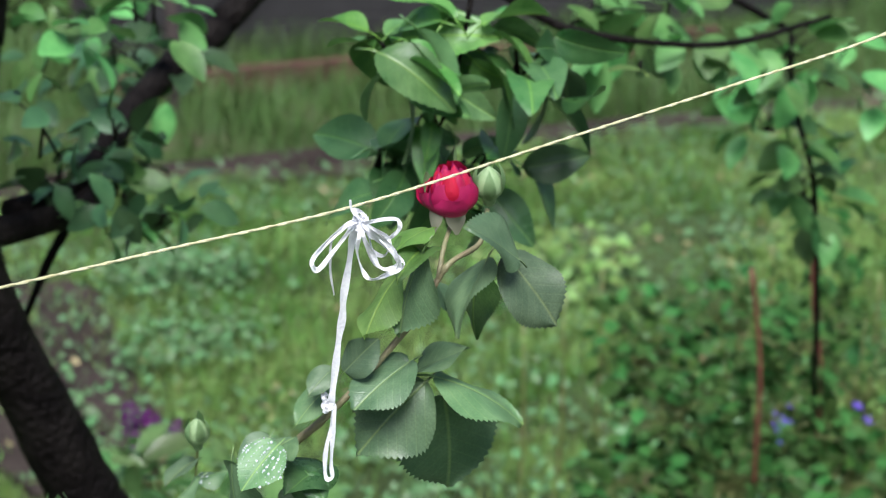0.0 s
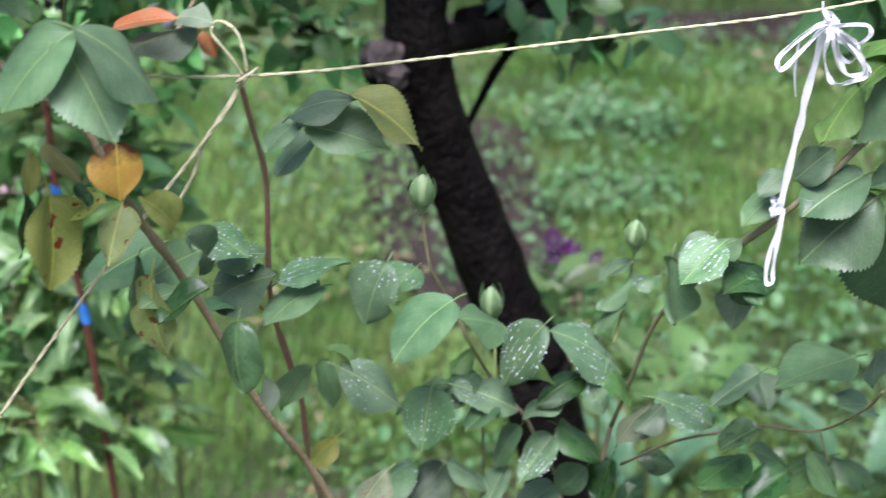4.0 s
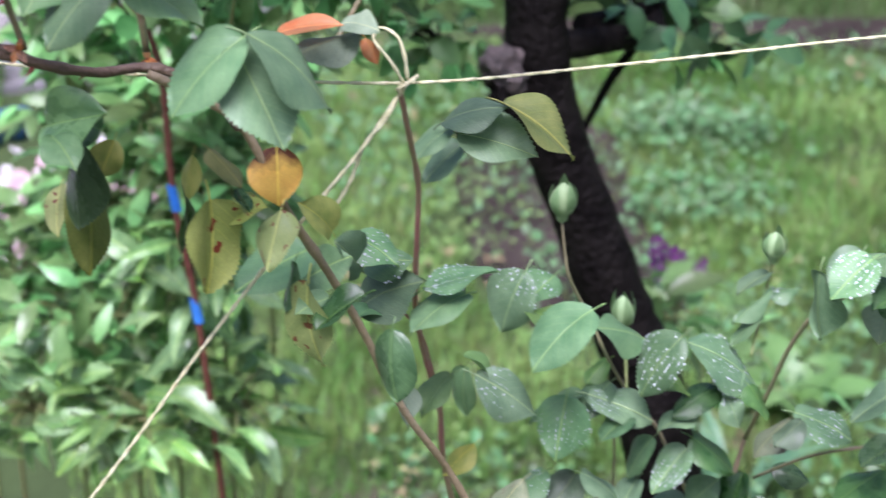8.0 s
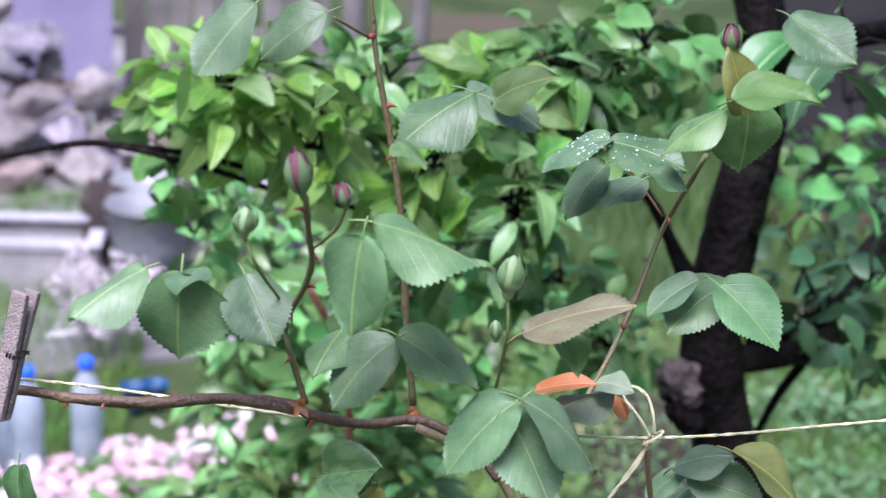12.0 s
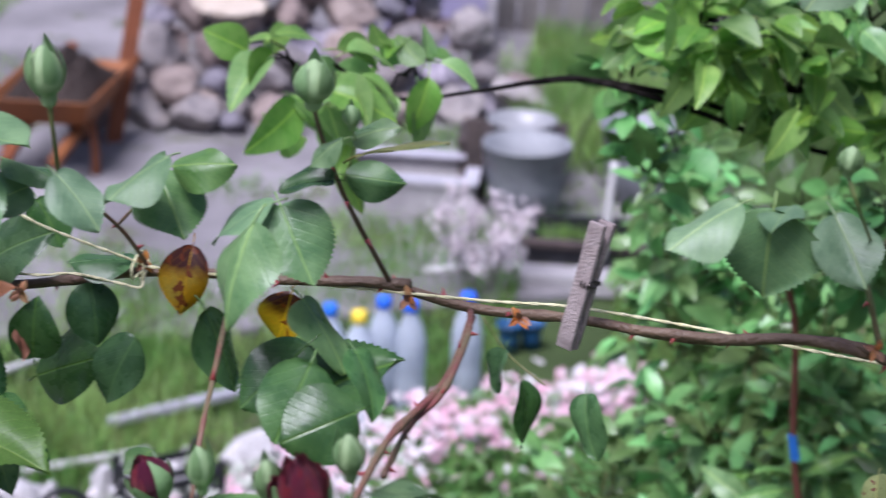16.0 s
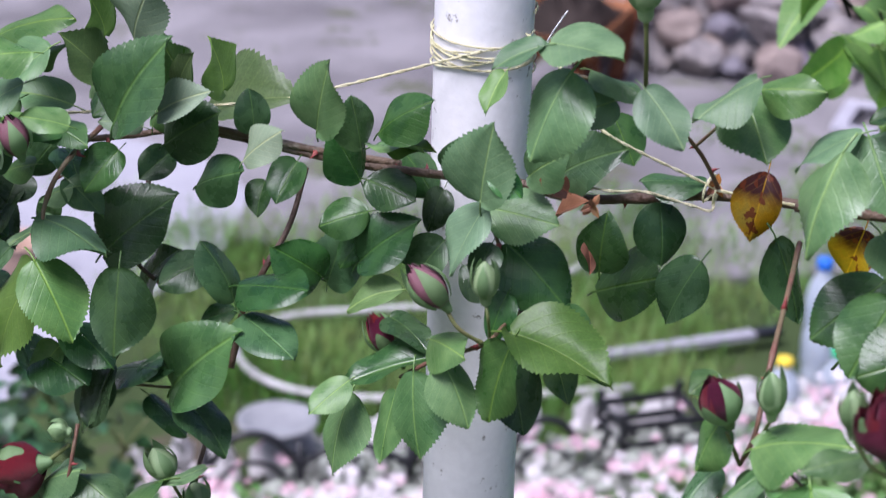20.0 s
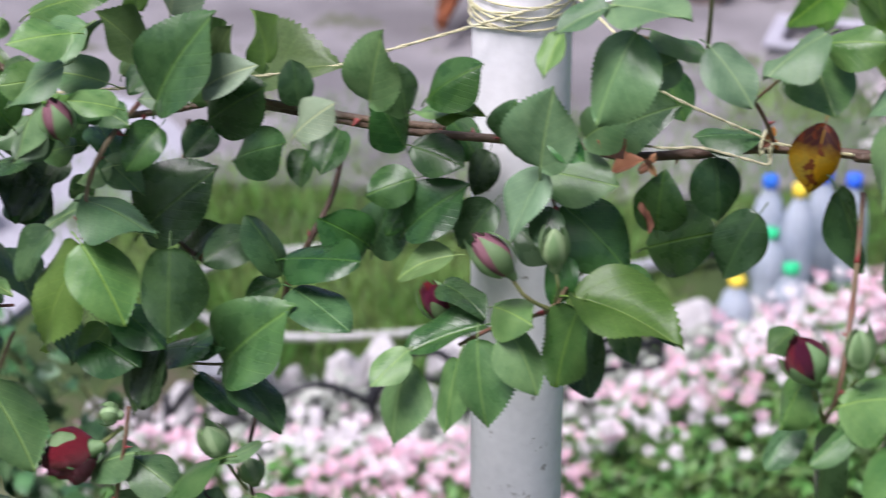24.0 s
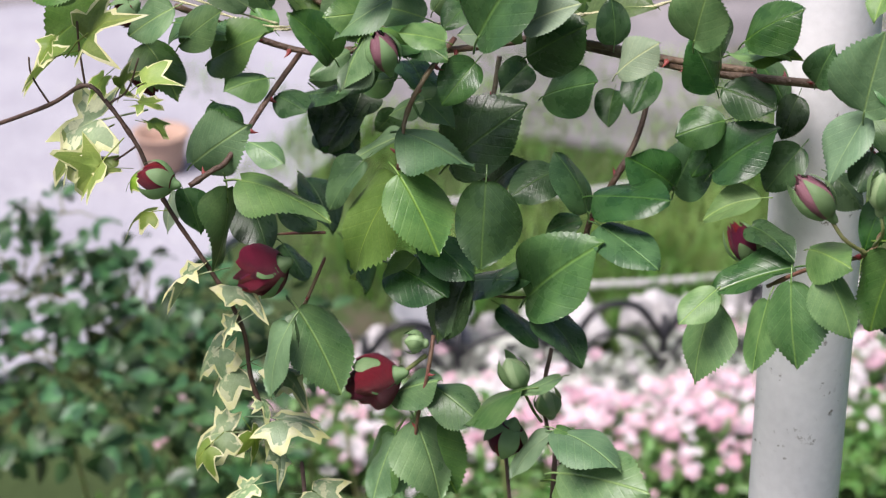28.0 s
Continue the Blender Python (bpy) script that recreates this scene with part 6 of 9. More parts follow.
leaf(climbing_rose, "m", (0.195, -0.143, 1.387), (0.167, -0.170, 1.374), (-0.22, -0.23, 0.95), 0.032)
leaf(climbing_rose, "k", (0.184, -0.118, 1.370), (0.205, -0.143, 1.345), (0.35, -0.50, 0.79), 0.041)
leaf(climbing_rose, "k", (0.194, -0.127, 1.377), (0.226, -0.135, 1.386), (-0.35, -0.69, 0.64), 0.026)
leaf(climbing_rose, "k", (0.245, -0.169, 1.364), (0.226, -0.192, 1.317), (-0.58, -0.61, 0.54), 0.046)
leaf(climbing_rose, "m", (0.248, -0.131, 1.362), (0.213, -0.135, 1.343), (-0.42, -0.32, 0.85), 0.031)
leaf(climbing_rose, "d", (0.154, -0.056, 1.297), (0.118, -0.066, 1.300), (0.15, -0.25, 0.96), 0.027)
leaf(climbing_rose, "d", (0.130, -0.062, 1.283), (0.139, -0.077, 1.252), (0.44, -0.75, 0.49), 0.031)
leaf(climbing_rose, "d", (0.104, -0.090, 1.247), (0.106, -0.097, 1.281), (-0.03, -0.98, -0.20), 0.032)
leaf(climbing_rose, "d", (0.088, -0.035, 1.211), (0.130, -0.060, 1.237), (-0.63, -0.69, 0.35), 0.046)
leaf(climbing_rose, "d", (0.158, -0.071, 1.255), (0.137, -0.082, 1.218), (-0.27, -0.87, 0.41), 0.032)
leaf(climbing_rose, "d", (0.074, -0.115, 1.228), (0.110, -0.128, 1.233), (-0.24, -0.29, 0.93), 0.028)
leaf(climbing_rose, "l", (0.073, -0.155, 1.230), (0.136, -0.172, 1.229), (-0.04, -0.19, 0.98), 0.052)
leaf(climbing_rose, "k", (0.077, -0.165, 1.228), (0.063, -0.173, 1.182), (-0.56, -0.77, 0.31), 0.036)
leaf(climbing_rose, "d", (0.069, -0.142, 1.208), (0.086, -0.155, 1.170), (0.61, -0.62, 0.49), 0.035)
leaf(climbing_rose, "k", (0.040, -0.170, 1.213), (0.064, -0.183, 1.186), (0.51, -0.50, 0.70), 0.029)
leaf(climbing_rose, "k", (0.020, -0.163, 1.200), (0.027, -0.184, 1.156), (-0.21, -0.90, 0.39), 0.037)
leaf(climbing_rose, "k", (0.005, -0.150, 1.180), (-0.000, -0.170, 1.142), (-0.56, -0.70, 0.44), 0.030)
leaf(climbing_rose, "k", (-0.032, -0.128, 1.162), (-0.042, -0.153, 1.120), (-0.46, -0.71, 0.53), 0.041)
leaf(climbing_rose, "d", (0.012, -0.118, 1.188), (-0.031, -0.141, 1.178), (-0.11, -0.21, 0.97), 0.036)
leaf(climbing_rose, "k", (0.028, -0.159, 1.220), (0.051, -0.183, 1.230), (-0.58, -0.23, 0.78), 0.029)
leaf(climbing_rose, "d", (0.053, -0.131, 1.271), (0.050, -0.151, 1.258), (0.03, -0.55, 0.84), 0.020)
leaf(climbing_rose, "d", (0.269, -0.147, 1.290), (0.236, -0.165, 1.260), (-0.07, -0.82, 0.57), 0.040)
leaf(climbing_rose, "d", (0.278, -0.208, 1.288), (0.273, -0.213, 1.256), (-0.21, -0.96, 0.18), 0.027)
leaf(climbing_rose, "k", (0.207, -0.227, 1.236), (0.193, -0.235, 1.210), (-0.39, -0.80, 0.46), 0.025)
leaf(climbing_rose, "k", (0.227, -0.240, 1.231), (0.267, -0.264, 1.261), (-0.67, -0.25, 0.69), 0.044)
leaf(climbing_rose, "k", (0.195, -0.184, 1.241), (0.186, -0.202, 1.238), (0.40, -0.34, 0.85), 0.017)
leaf(climbing_rose, "d", (-0.310, -0.043, 1.118), (-0.285, -0.059, 1.090), (0.77, 0.12, 0.62), 0.032)
leaf(climbing_rose, "d", (-0.231, -0.147, 1.161), (-0.189, -0.173, 1.165), (-0.35, -0.44, 0.83), 0.036)
leaf(climbing_rose, "d", (-0.161, -0.068, 1.252), (-0.130, -0.092, 1.275), (-0.69, -0.68, 0.22), 0.033)
leaf(climbing_rose, "d", (-0.118, -0.059, 1.259), (-0.117, -0.078, 1.245), (-0.05, -0.59, 0.80), 0.019)
leaf(climbing_rose, "d", (-0.054, -0.058, 1.231), (-0.064, -0.072, 1.216), (0.14, -0.77, 0.62), 0.017)
leaf(climbing_rose, "d", (-0.018, -0.103, 1.203), (0.013, -0.119, 1.201), (0.04, -0.05, 1.00), 0.029)
leaf(climbing_rose, "d", (0.023, -0.091, 1.238), (0.047, -0.099, 1.227), (0.22, -0.50, 0.84), 0.023)
leaf(climbing_rose, "d", (0.060, -0.121, 1.238), (0.053, -0.137, 1.216), (-0.10, -0.79, 0.61), 0.021)
leaf(climbing_rose, "d", (-0.039, -0.040, 1.227), (-0.019, -0.048, 1.215), (0.33, -0.44, 0.84), 0.017)
leaf(climbing_rose, "d", (0.105, -0.136, 1.224), (0.130, -0.152, 1.209), (0.43, -0.15, 0.89), 0.025)
leaf(climbing_rose, "d", (0.054, -0.139, 1.317), (0.074, -0.149, 1.310), (0.01, -0.55, 0.83), 0.017)
leaf(climbing_rose, "m", (-0.360, -0.168, 1.316), (-0.388, -0.178, 1.299), (-0.10, -0.78, 0.62), 0.030)
leaf(climbing_rose, "k", (-0.392, -0.148, 1.283), (-0.358, -0.169, 1.267), (0.28, -0.26, 0.93), 0.038)
leaf(climbing_rose, "m", (-0.349, -0.175, 1.220), (-0.313, -0.185, 1.252), (-0.31, -0.95, 0.06), 0.041)
leaf(climbing_rose, "k", (-0.357, -0.129, 1.271), (-0.315, -0.142, 1.299), (-0.47, -0.82, 0.32), 0.037)
leaf(climbing_rose, "k", (-0.315, -0.137, 1.267), (-0.331, -0.160, 1.269), (0.49, -0.27, 0.83), 0.025)
leaf(climbing_rose, "d", (-0.262, -0.153, 1.292), (-0.275, -0.172, 1.325), (0.94, -0.28, 0.21), 0.030)
leaf(climbing_rose, "m", (-0.220, -0.165, 1.337), (-0.252, -0.183, 1.318), (-0.12, -0.61, 0.78), 0.031)
leaf(climbing_rose, "m", (-0.228, -0.178, 1.316), (-0.245, -0.192, 1.289), (-0.41, -0.68, 0.61), 0.028)
leaf(climbing_rose, "k", (-0.308, -0.191, 1.222), (-0.246, -0.200, 1.224), (-0.04, -0.08, 1.00), 0.045)
leaf(climbing_rose, "k", (-0.320, -0.186, 1.213), (-0.305, -0.213, 1.174), (0.94, 0.02, 0.35), 0.040)
leaf(climbing_rose, "d", (-0.350, -0.187, 1.208), (-0.331, -0.197, 1.188), (0.57, -0.38, 0.73), 0.023)
leaf(climbing_rose, "d", (-0.327, -0.152, 1.194), (-0.296, -0.178, 1.181), (0.30, -0.12, 0.95), 0.031)
leaf(climbing_rose, "k", (-0.275, -0.187, 1.140), (-0.235, -0.202, 1.102), (0.57, -0.35, 0.74), 0.045)
leaf(climbing_rose, "m", (-0.272, -0.205, 1.139), (-0.285, -0.229, 1.101), (-0.46, -0.67, 0.58), 0.034)
leaf(climbing_rose, "m", (-0.220, -0.168, 1.053), (-0.233, -0.188, 1.012), (-0.31, -0.81, 0.49), 0.033)
leaf(climbing_rose, "k", (-0.207, -0.166, 1.065), (-0.178, -0.182, 1.023), (0.60, -0.52, 0.61), 0.045)
leaf(climbing_rose, "k", (-0.200, -0.161, 1.090), (-0.161, -0.174, 1.086), (0.02, -0.24, 0.97), 0.032)
leaf(climbing_rose, "k", (-0.108, -0.181, 1.058), (-0.052, -0.201, 1.077), (-0.42, -0.40, 0.81), 0.045)
leaf(climbing_rose, "k", (-0.138, -0.162, 1.099), (-0.181, -0.169, 1.079), (-0.39, -0.16, 0.90), 0.039)
leaf(climbing_rose, "m", (-0.121, -0.159, 1.070), (-0.144, -0.181, 1.052), (-0.39, -0.30, 0.87), 0.027)
leaf(climbing_rose, "m", (-0.113, -0.169, 1.079), (-0.067, -0.193, 1.089), (-0.17, 0.09, 0.98), 0.038)
leaf(climbing_rose, "m", (-0.218, -0.152, 1.251), (-0.165, -0.173, 1.252), (-0.01, 0.03, 1.00), 0.044)
leaf(climbing_rose, "m", (-0.238, -0.108, 1.230), (-0.267, -0.121, 1.217), (-0.30, -0.24, 0.92), 0.027)
leaf(climbing_rose, "k", (-0.212, -0.151, 1.170), (-0.230, -0.160, 1.146), (-0.15, -0.88, 0.45), 0.024)
leaf(climbing_rose, "k", (-0.192, -0.141, 1.159), (-0.199, -0.166, 1.123), (-0.33, -0.74, 0.58), 0.035)
leaf(climbing_rose, "l", (-0.417, -0.150, 1.305), (-0.468, -0.157, 1.276), (-0.15, -0.87, 0.47), 0.043)
leaf(climbing_rose, "m", (-0.174, -0.109, 1.301), (-0.191, -0.126, 1.311), (0.66, -0.25, 0.71), 0.020)
leaf(climbing_rose, "k", (-0.301, -0.192, 1.248), (-0.275, -0.200, 1.247), (-0.04, -0.25, 0.97), 0.019)
leaf(climbing_rose, "d", (-0.350, -0.141, 1.248), (-0.326, -0.158, 1.245), (0.06, -0.09, 0.99), 0.023)
leaf(climbing_rose, "d", (-0.312, -0.131, 1.254), (-0.287, -0.144, 1.254), (-0.21, -0.40, 0.90), 0.023)
leaf(climbing_rose, "d", (-0.303, -0.095, 1.219), (-0.275, -0.105, 1.216), (-0.07, -0.47, 0.88), 0.024)
leaf(garden_rose, "m", (0.677, -0.151, 1.316), (0.636, -0.164, 1.286), (-0.36, -0.57, 0.74), 0.040)
leaf(garden_rose, "m", (0.673, -0.148, 1.310), (0.698, -0.172, 1.266), (0.19, -0.81, 0.55), 0.042)
leaf(garden_rose, "m", (0.679, -0.160, 1.321), (0.727, -0.166, 1.294), (0.45, -0.26, 0.86), 0.044)
leaf(garden_rose, "s", (0.661, -0.093, 1.205), (0.663, -0.102, 1.152), (0.65, -0.75, 0.15), 0.040)
leaf(garden_rose, "s", (0.699, -0.087, 1.196), (0.689, -0.109, 1.171), (-0.55, -0.51, 0.67), 0.027)
leaf(garden_rose, "s", (0.714, -0.088, 1.153), (0.713, -0.097, 1.102), (-0.80, -0.59, 0.12), 0.040)
leaf(garden_rose, "m", (0.718, 0.001, 1.130), (0.674, -0.025, 1.119), (-0.07, -0.29, 0.95), 0.043)
leaf(garden_rose, "d", (0.760, -0.097, 1.127), (0.755, -0.115, 1.092), (-0.69, -0.60, 0.41), 0.031)
leaf(garden_rose, "d", (0.744, -0.100, 1.151), (0.715, -0.111, 1.138), (-0.38, -0.09, 0.92), 0.027)
leaf(garden_rose, "m", (0.812, 0.040, 1.188), (0.856, 0.018, 1.186), (-0.24, -0.56, 0.79), 0.035)
leaf(garden_rose, "m", (0.802, 0.044, 1.194), (0.834, 0.028, 1.218), (-0.62, -0.06, 0.78), 0.033)
leaf(garden_rose, "o", (0.836, 0.031, 1.211), (0.882, 0.014, 1.190), (0.31, -0.29, 0.91), 0.037)
leaf(garden_rose, "m", (0.807, 0.048, 1.188), (0.783, 0.033, 1.180), (-0.18, -0.23, 0.96), 0.023)
leaf(garden_rose, "m", (0.816, 0.061, 1.172), (0.791, 0.054, 1.151), (-0.53, -0.37, 0.76), 0.027)
leaf(garden_rose, "q", (0.795, 0.035, 1.087), (0.836, 0.022, 1.108), (-0.46, -0.01, 0.89), 0.034)
leaf(garden_rose, "m", (0.820, 0.034, 1.083), (0.782, 0.008, 1.081), (-0.01, -0.07, 1.00), 0.034)
leaf(garden_rose, "q", (0.880, 0.167, 1.033), (0.859, 0.159, 0.990), (-0.55, -0.73, 0.41), 0.041)
leaf(garden_rose, "q", (0.904, 0.183, 1.022), (0.882, 0.162, 1.012), (0.08, -0.49, 0.87), 0.030)
leaf(garden_rose, "m", (0.921, 0.127, 1.023), (0.873, 0.100, 1.004), (-0.25, -0.22, 0.94), 0.047)
leaf(garden_rose, "q", (0.848, 0.155, 0.959), (0.893, 0.140, 0.938), (0.11, -0.68, 0.72), 0.036)
leaf(garden_rose, "m", (0.841, 0.162, 0.962), (0.836, 0.153, 0.925), (-0.73, -0.63, 0.25), 0.027)
leaf(garden_rose, "l", (0.817, 0.063, 1.010), (0.793, 0.046, 0.994), (-0.44, -0.20, 0.87), 0.025)
leaf(garden_rose, "p", (0.786, 0.047, 1.013), (0.782, 0.032, 0.990), (-0.89, -0.30, 0.35), 0.022)
leaf(garden_rose, "q", (0.914, 0.158, 0.938), (0.903, 0.133, 0.900), (-0.41, -0.70, 0.58), 0.041)
leaf(garden_rose, "q", (0.931, 0.161, 0.938), (0.976, 0.144, 0.926), (0.19, -0.17, 0.97), 0.038)
leaf(garden_rose, "q", (0.987, 0.133, 0.998), (0.952, 0.124, 0.962), (-0.59, -0.43, 0.68), 0.041)
leaf(garden_rose, "q", (1.000, 0.159, 0.979), (1.059, 0.150, 0.957), (0.27, -0.39, 0.88), 0.046)
leaf(garden_rose, "m", (1.040, 0.156, 0.956), (1.015, 0.148, 0.941), (-0.35, -0.45, 0.82), 0.021)
leaf(garden_rose, "d", (1.022, 0.152, 0.947), (0.986, 0.136, 0.940), (-0.11, -0.17, 0.98), 0.028)
leaf(garden_rose, "q", (1.027, 0.144, 0.943), (1.036, 0.130, 0.926), (-0.01, -0.77, 0.63), 0.020)
leaf(garden_rose, "d", (1.054, 0.171, 0.863), (1.041, 0.158, 0.834), (-0.71, -0.46, 0.53), 0.030)
leaf(garden_rose, "k", (1.008, 0.155, 0.904), (1.045, 0.149, 0.878), (0.45, -0.49, 0.75), 0.034)
leaf(garden_rose, "d", (1.071, 0.158, 0.874), (1.097, 0.146, 0.872), (-0.20, -0.56, 0.80), 0.020)
leaf(garden_rose, "b", (1.059, 0.100, 0.949), (1.029, 0.089, 0.930), (-0.51, -0.07, 0.85), 0.030)
leaf(garden_rose, "q", (1.061, 0.094, 0.958), (1.103, 0.083, 0.946), (0.20, -0.26, 0.95), 0.033)
leaf(garden_rose, "m", (1.205, 0.105, 0.978), (1.143, 0.086, 0.969), (-0.08, -0.21, 0.97), 0.048)
leaf(garden_rose, "m", (1.136, 0.106, 0.967), (1.138, 0.079, 0.953), (-0.13, -0.46, 0.88), 0.025)
leaf(garden_rose, "m", (1.127, 0.075, 0.986), (1.090, 0.069, 0.966), (-0.46, -0.08, 0.88), 0.030)
leaf(garden_rose, "d", (1.125, 0.081, 0.918), (1.085, 0.062, 0.907), (-0.25, -0.04, 0.97), 0.037)
leaf(garden_rose, "d", (1.122, 0.054, 0.954), (1.091, 0.039, 0.950), (-0.14, 0.02, 0.99), 0.028)
leaf(garden_rose, "m", (1.140, 0.114, 0.900), (1.177, 0.109, 0.889), (0.26, -0.15, 0.95), 0.028)
leaf(garden_rose, "k", (1.199, 0.114, 0.891), (1.144, 0.108, 0.870), (-0.36, 0.06, 0.93), 0.043)
leaf(garden_rose, "d", (1.157, 0.081, 0.901), (1.123, 0.067, 0.885), (-0.26, -0.39, 0.88), 0.029)
leaf(garden_rose, "k", (1.205, 0.118, 0.889), (1.243, 0.110, 0.877), (0.26, -0.20, 0.95), 0.032)
leaf(garden_rose, "m", (1.069, 0.030, 1.110), (1.046, 0.012, 1.090), (-0.26, -0.55, 0.79), 0.031)
leaf(garden_rose, "m", (1.044, 0.032, 1.096), (1.041, 0.023, 1.051), (-0.96, -0.27, 0.12), 0.037)
leaf(garden_rose, "p", (1.090, 0.019, 1.079), (1.079, 0.011, 1.054), (-0.64, -0.60, 0.47), 0.025)
leaf(garden_rose, "d", (1.078, 0.004, 1.099), (1.090, -0.010, 1.082), (-0.09, -0.80, 0.59), 0.022)
leaf(garden_rose, "q", (1.066, 0.203, 0.994), (1.090, 0.199, 1.004), (-0.40, -0.12, 0.91), 0.020)
leaf(garden_rose, "m", (1.055, 0.172, 0.993), (1.028, 0.166, 0.977), (-0.50, -0.05, 0.86), 0.023)
leaf(garden_rose, "q", (0.902, 0.161, 0.875), (0.867, 0.136, 0.871), (-0.17, 0.09, 0.98), 0.035)
leaf(garden_rose, "m", (0.927, 0.169, 0.867), (0.901, 0.147, 0.843), (-0.23, -0.58, 0.78), 0.032)
leaf(garden_rose, "b", (0.872, 0.081, 0.918), (0.846, 0.068, 0.896), (-0.53, -0.28, 0.80), 0.030)
leaf(garden_rose, "o", (0.837, 0.082, 0.946), (0.815, 0.076, 0.927), (-0.57, -0.31, 0.76), 0.021)
leaf(garden_rose, "m", (0.928, 0.155, 0.877), (0.962, 0.150, 0.860), (0.42, -0.19, 0.89), 0.027)
leaf(garden_rose, "m", (0.980, 0.159, 0.902), (0.957, 0.154, 0.876), (-0.70, -0.26, 0.67), 0.025)
leaf(garden_rose, "q", (1.004, 0.153, 0.896), (0.975, 0.135, 0.871), (-0.49, -0.33, 0.81), 0.032)
leaf(garden_rose, "l", (0.883, 0.162, 1.006), (0.904, 0.139, 1.008), (-0.06, 0.03, 1.00), 0.024)
leaf(garden_rose, "l", (0.840, 0.164, 0.970), (0.864, 0.158, 0.953), (0.55, -0.12, 0.82), 0.024)
leaf(garden_rose, "q", (0.748, 0.033, 1.124), (0.773, 0.006, 1.125), (-0.18, -0.13, 0.97), 0.026)
leaf(garden_rose, "q", (0.757, 0.042, 1.099), (0.782, 0.026, 1.116), (-0.64, -0.23, 0.73), 0.025)
leaf(garden_rose, "m", (0.753, 0.017, 1.109), (0.737, -0.003, 1.137), (0.82, -0.57, 0.06), 0.030)
leaf(garden_rose, "m", (0.717, 0.010, 1.106), (0.743, -0.008, 1.131), (-0.76, -0.32, 0.56), 0.030)
leaf(garden_rose, "m", (0.755, 0.038, 1.074), (0.783, 0.019, 1.105), (-0.79, -0.34, 0.51), 0.037)
leaf(garden_rose, "m", (0.726, -0.082, 1.140), (0.707, -0.097, 1.141), (0.22, -0.21, 0.95), 0.019)
leaf(garden_rose, "o", (0.661, -0.093, 1.234), (0.679, -0.108, 1.220), (0.42, -0.30, 0.86), 0.019)
leaf(garden_rose, "s", (0.668, -0.080, 1.190), (0.689, -0.094, 1.204), (-0.61, -0.14, 0.78), 0.023)
leaf(garden_rose, "o", (0.727, -0.083, 1.181), (0.714, -0.095, 1.204), (0.84, -0.49, 0.22), 0.024)
leaf(garden_rose, "d", (0.675, -0.087, 1.208), (0.685, -0.093, 1.199), (0.46, -0.41, 0.79), 0.011)
leaf(garden_rose, "m", (1.015, 0.184, 0.835), (0.983, 0.162, 0.829), (-0.13, -0.08, 0.99), 0.032)
leaf(garden_rose, "m", (0.972, 0.164, 0.864), (0.951, 0.137, 0.847), (-0.58, -0.06, 0.81), 0.029)
leaf(garden_rose, "k", (1.023, 0.184, 0.819), (0.995, 0.159, 0.820), (0.01, 0.03, 1.00), 0.031)
leaf(garden_rose, "d", (1.078, 0.180, 0.833), (1.058, 0.166, 0.818), (-0.43, -0.30, 0.85), 0.024)
leaf(garden_rose, "m", (0.949, 0.175, 0.940), (0.924, 0.148, 0.933), (-0.17, -0.10, 0.98), 0.027)
leaf(garden_rose, "l", (0.948, 0.185, 0.953), (0.928, 0.174, 0.942), (-0.41, -0.15, 0.90), 0.019)
leaf(garden_rose, "m", (0.967, 0.162, 0.982), (0.933, 0.141, 1.008), (0.68, -0.25, 0.69), 0.035)
leaf(garden_rose, "m", (0.957, 0.145, 0.928), (0.932, 0.123, 0.924), (-0.19, 0.04, 0.98), 0.027)
leaf(garden_rose, "m", (1.007, 0.147, 0.929), (0.976, 0.136, 0.925), (-0.08, -0.13, 0.99), 0.025)
leaf(garden_rose, "k", (1.036, 0.124, 0.963), (1.048, 0.102, 0.952), (0.32, -0.28, 0.91), 0.022)
leaf(garden_rose, "l", (0.986, 0.174, 0.948), (1.002, 0.148, 0.947), (0.10, 0.02, 1.00), 0.023)
leaf(garden_rose, "m", (1.060, 0.075, 0.962), (1.037, 0.060, 0.954), (-0.22, -0.18, 0.96), 0.022)
leaf(garden_rose, "k", (1.183, 0.104, 0.902), (1.203, 0.080, 0.878), (0.34, -0.51, 0.79), 0.029)
leaf(garden_rose, "m", (1.220, 0.102, 0.939), (1.188, 0.079, 0.958), (0.54, -0.06, 0.84), 0.032)
leaf(garden_rose, "m", (1.179, 0.009, 1.131), (1.190, 0.005, 1.057), (0.05, -1.00, 0.06), 0.074)
leaf(garden_rose, "m", (1.156, -0.014, 1.154), (1.106, -0.022, 1.119), (-0.36, -0.65, 0.67), 0.052)
leaf(garden_rose, "m", (1.149, -0.006, 1.166), (1.104, -0.021, 1.149), (-0.31, -0.14, 0.94), 0.042)
leaf(garden_rose, "m", (1.163, -0.013, 1.157), (1.230, -0.018, 1.130), (0.36, -0.15, 0.92), 0.052)
leaf(garden_rose, "m", (1.109, 0.003, 1.161), (1.126, -0.009, 1.186), (-0.80, -0.53, 0.29), 0.024)
leaf(garden_rose, "m", (1.098, -0.009, 1.170), (1.078, -0.020, 1.164), (-0.07, -0.38, 0.92), 0.017)
leaf(garden_rose, "m", (1.098, -0.001, 1.154), (1.071, -0.011, 1.141), (-0.26, -0.43, 0.86), 0.022)
leaf(garden_rose, "m", (1.212, -0.007, 1.229), (1.241, -0.027, 1.186), (0.25, -0.80, 0.54), 0.046)
leaf(garden_rose, "m", (1.216, -0.017, 1.230), (1.178, -0.024, 1.260), (0.57, -0.58, 0.59), 0.039)
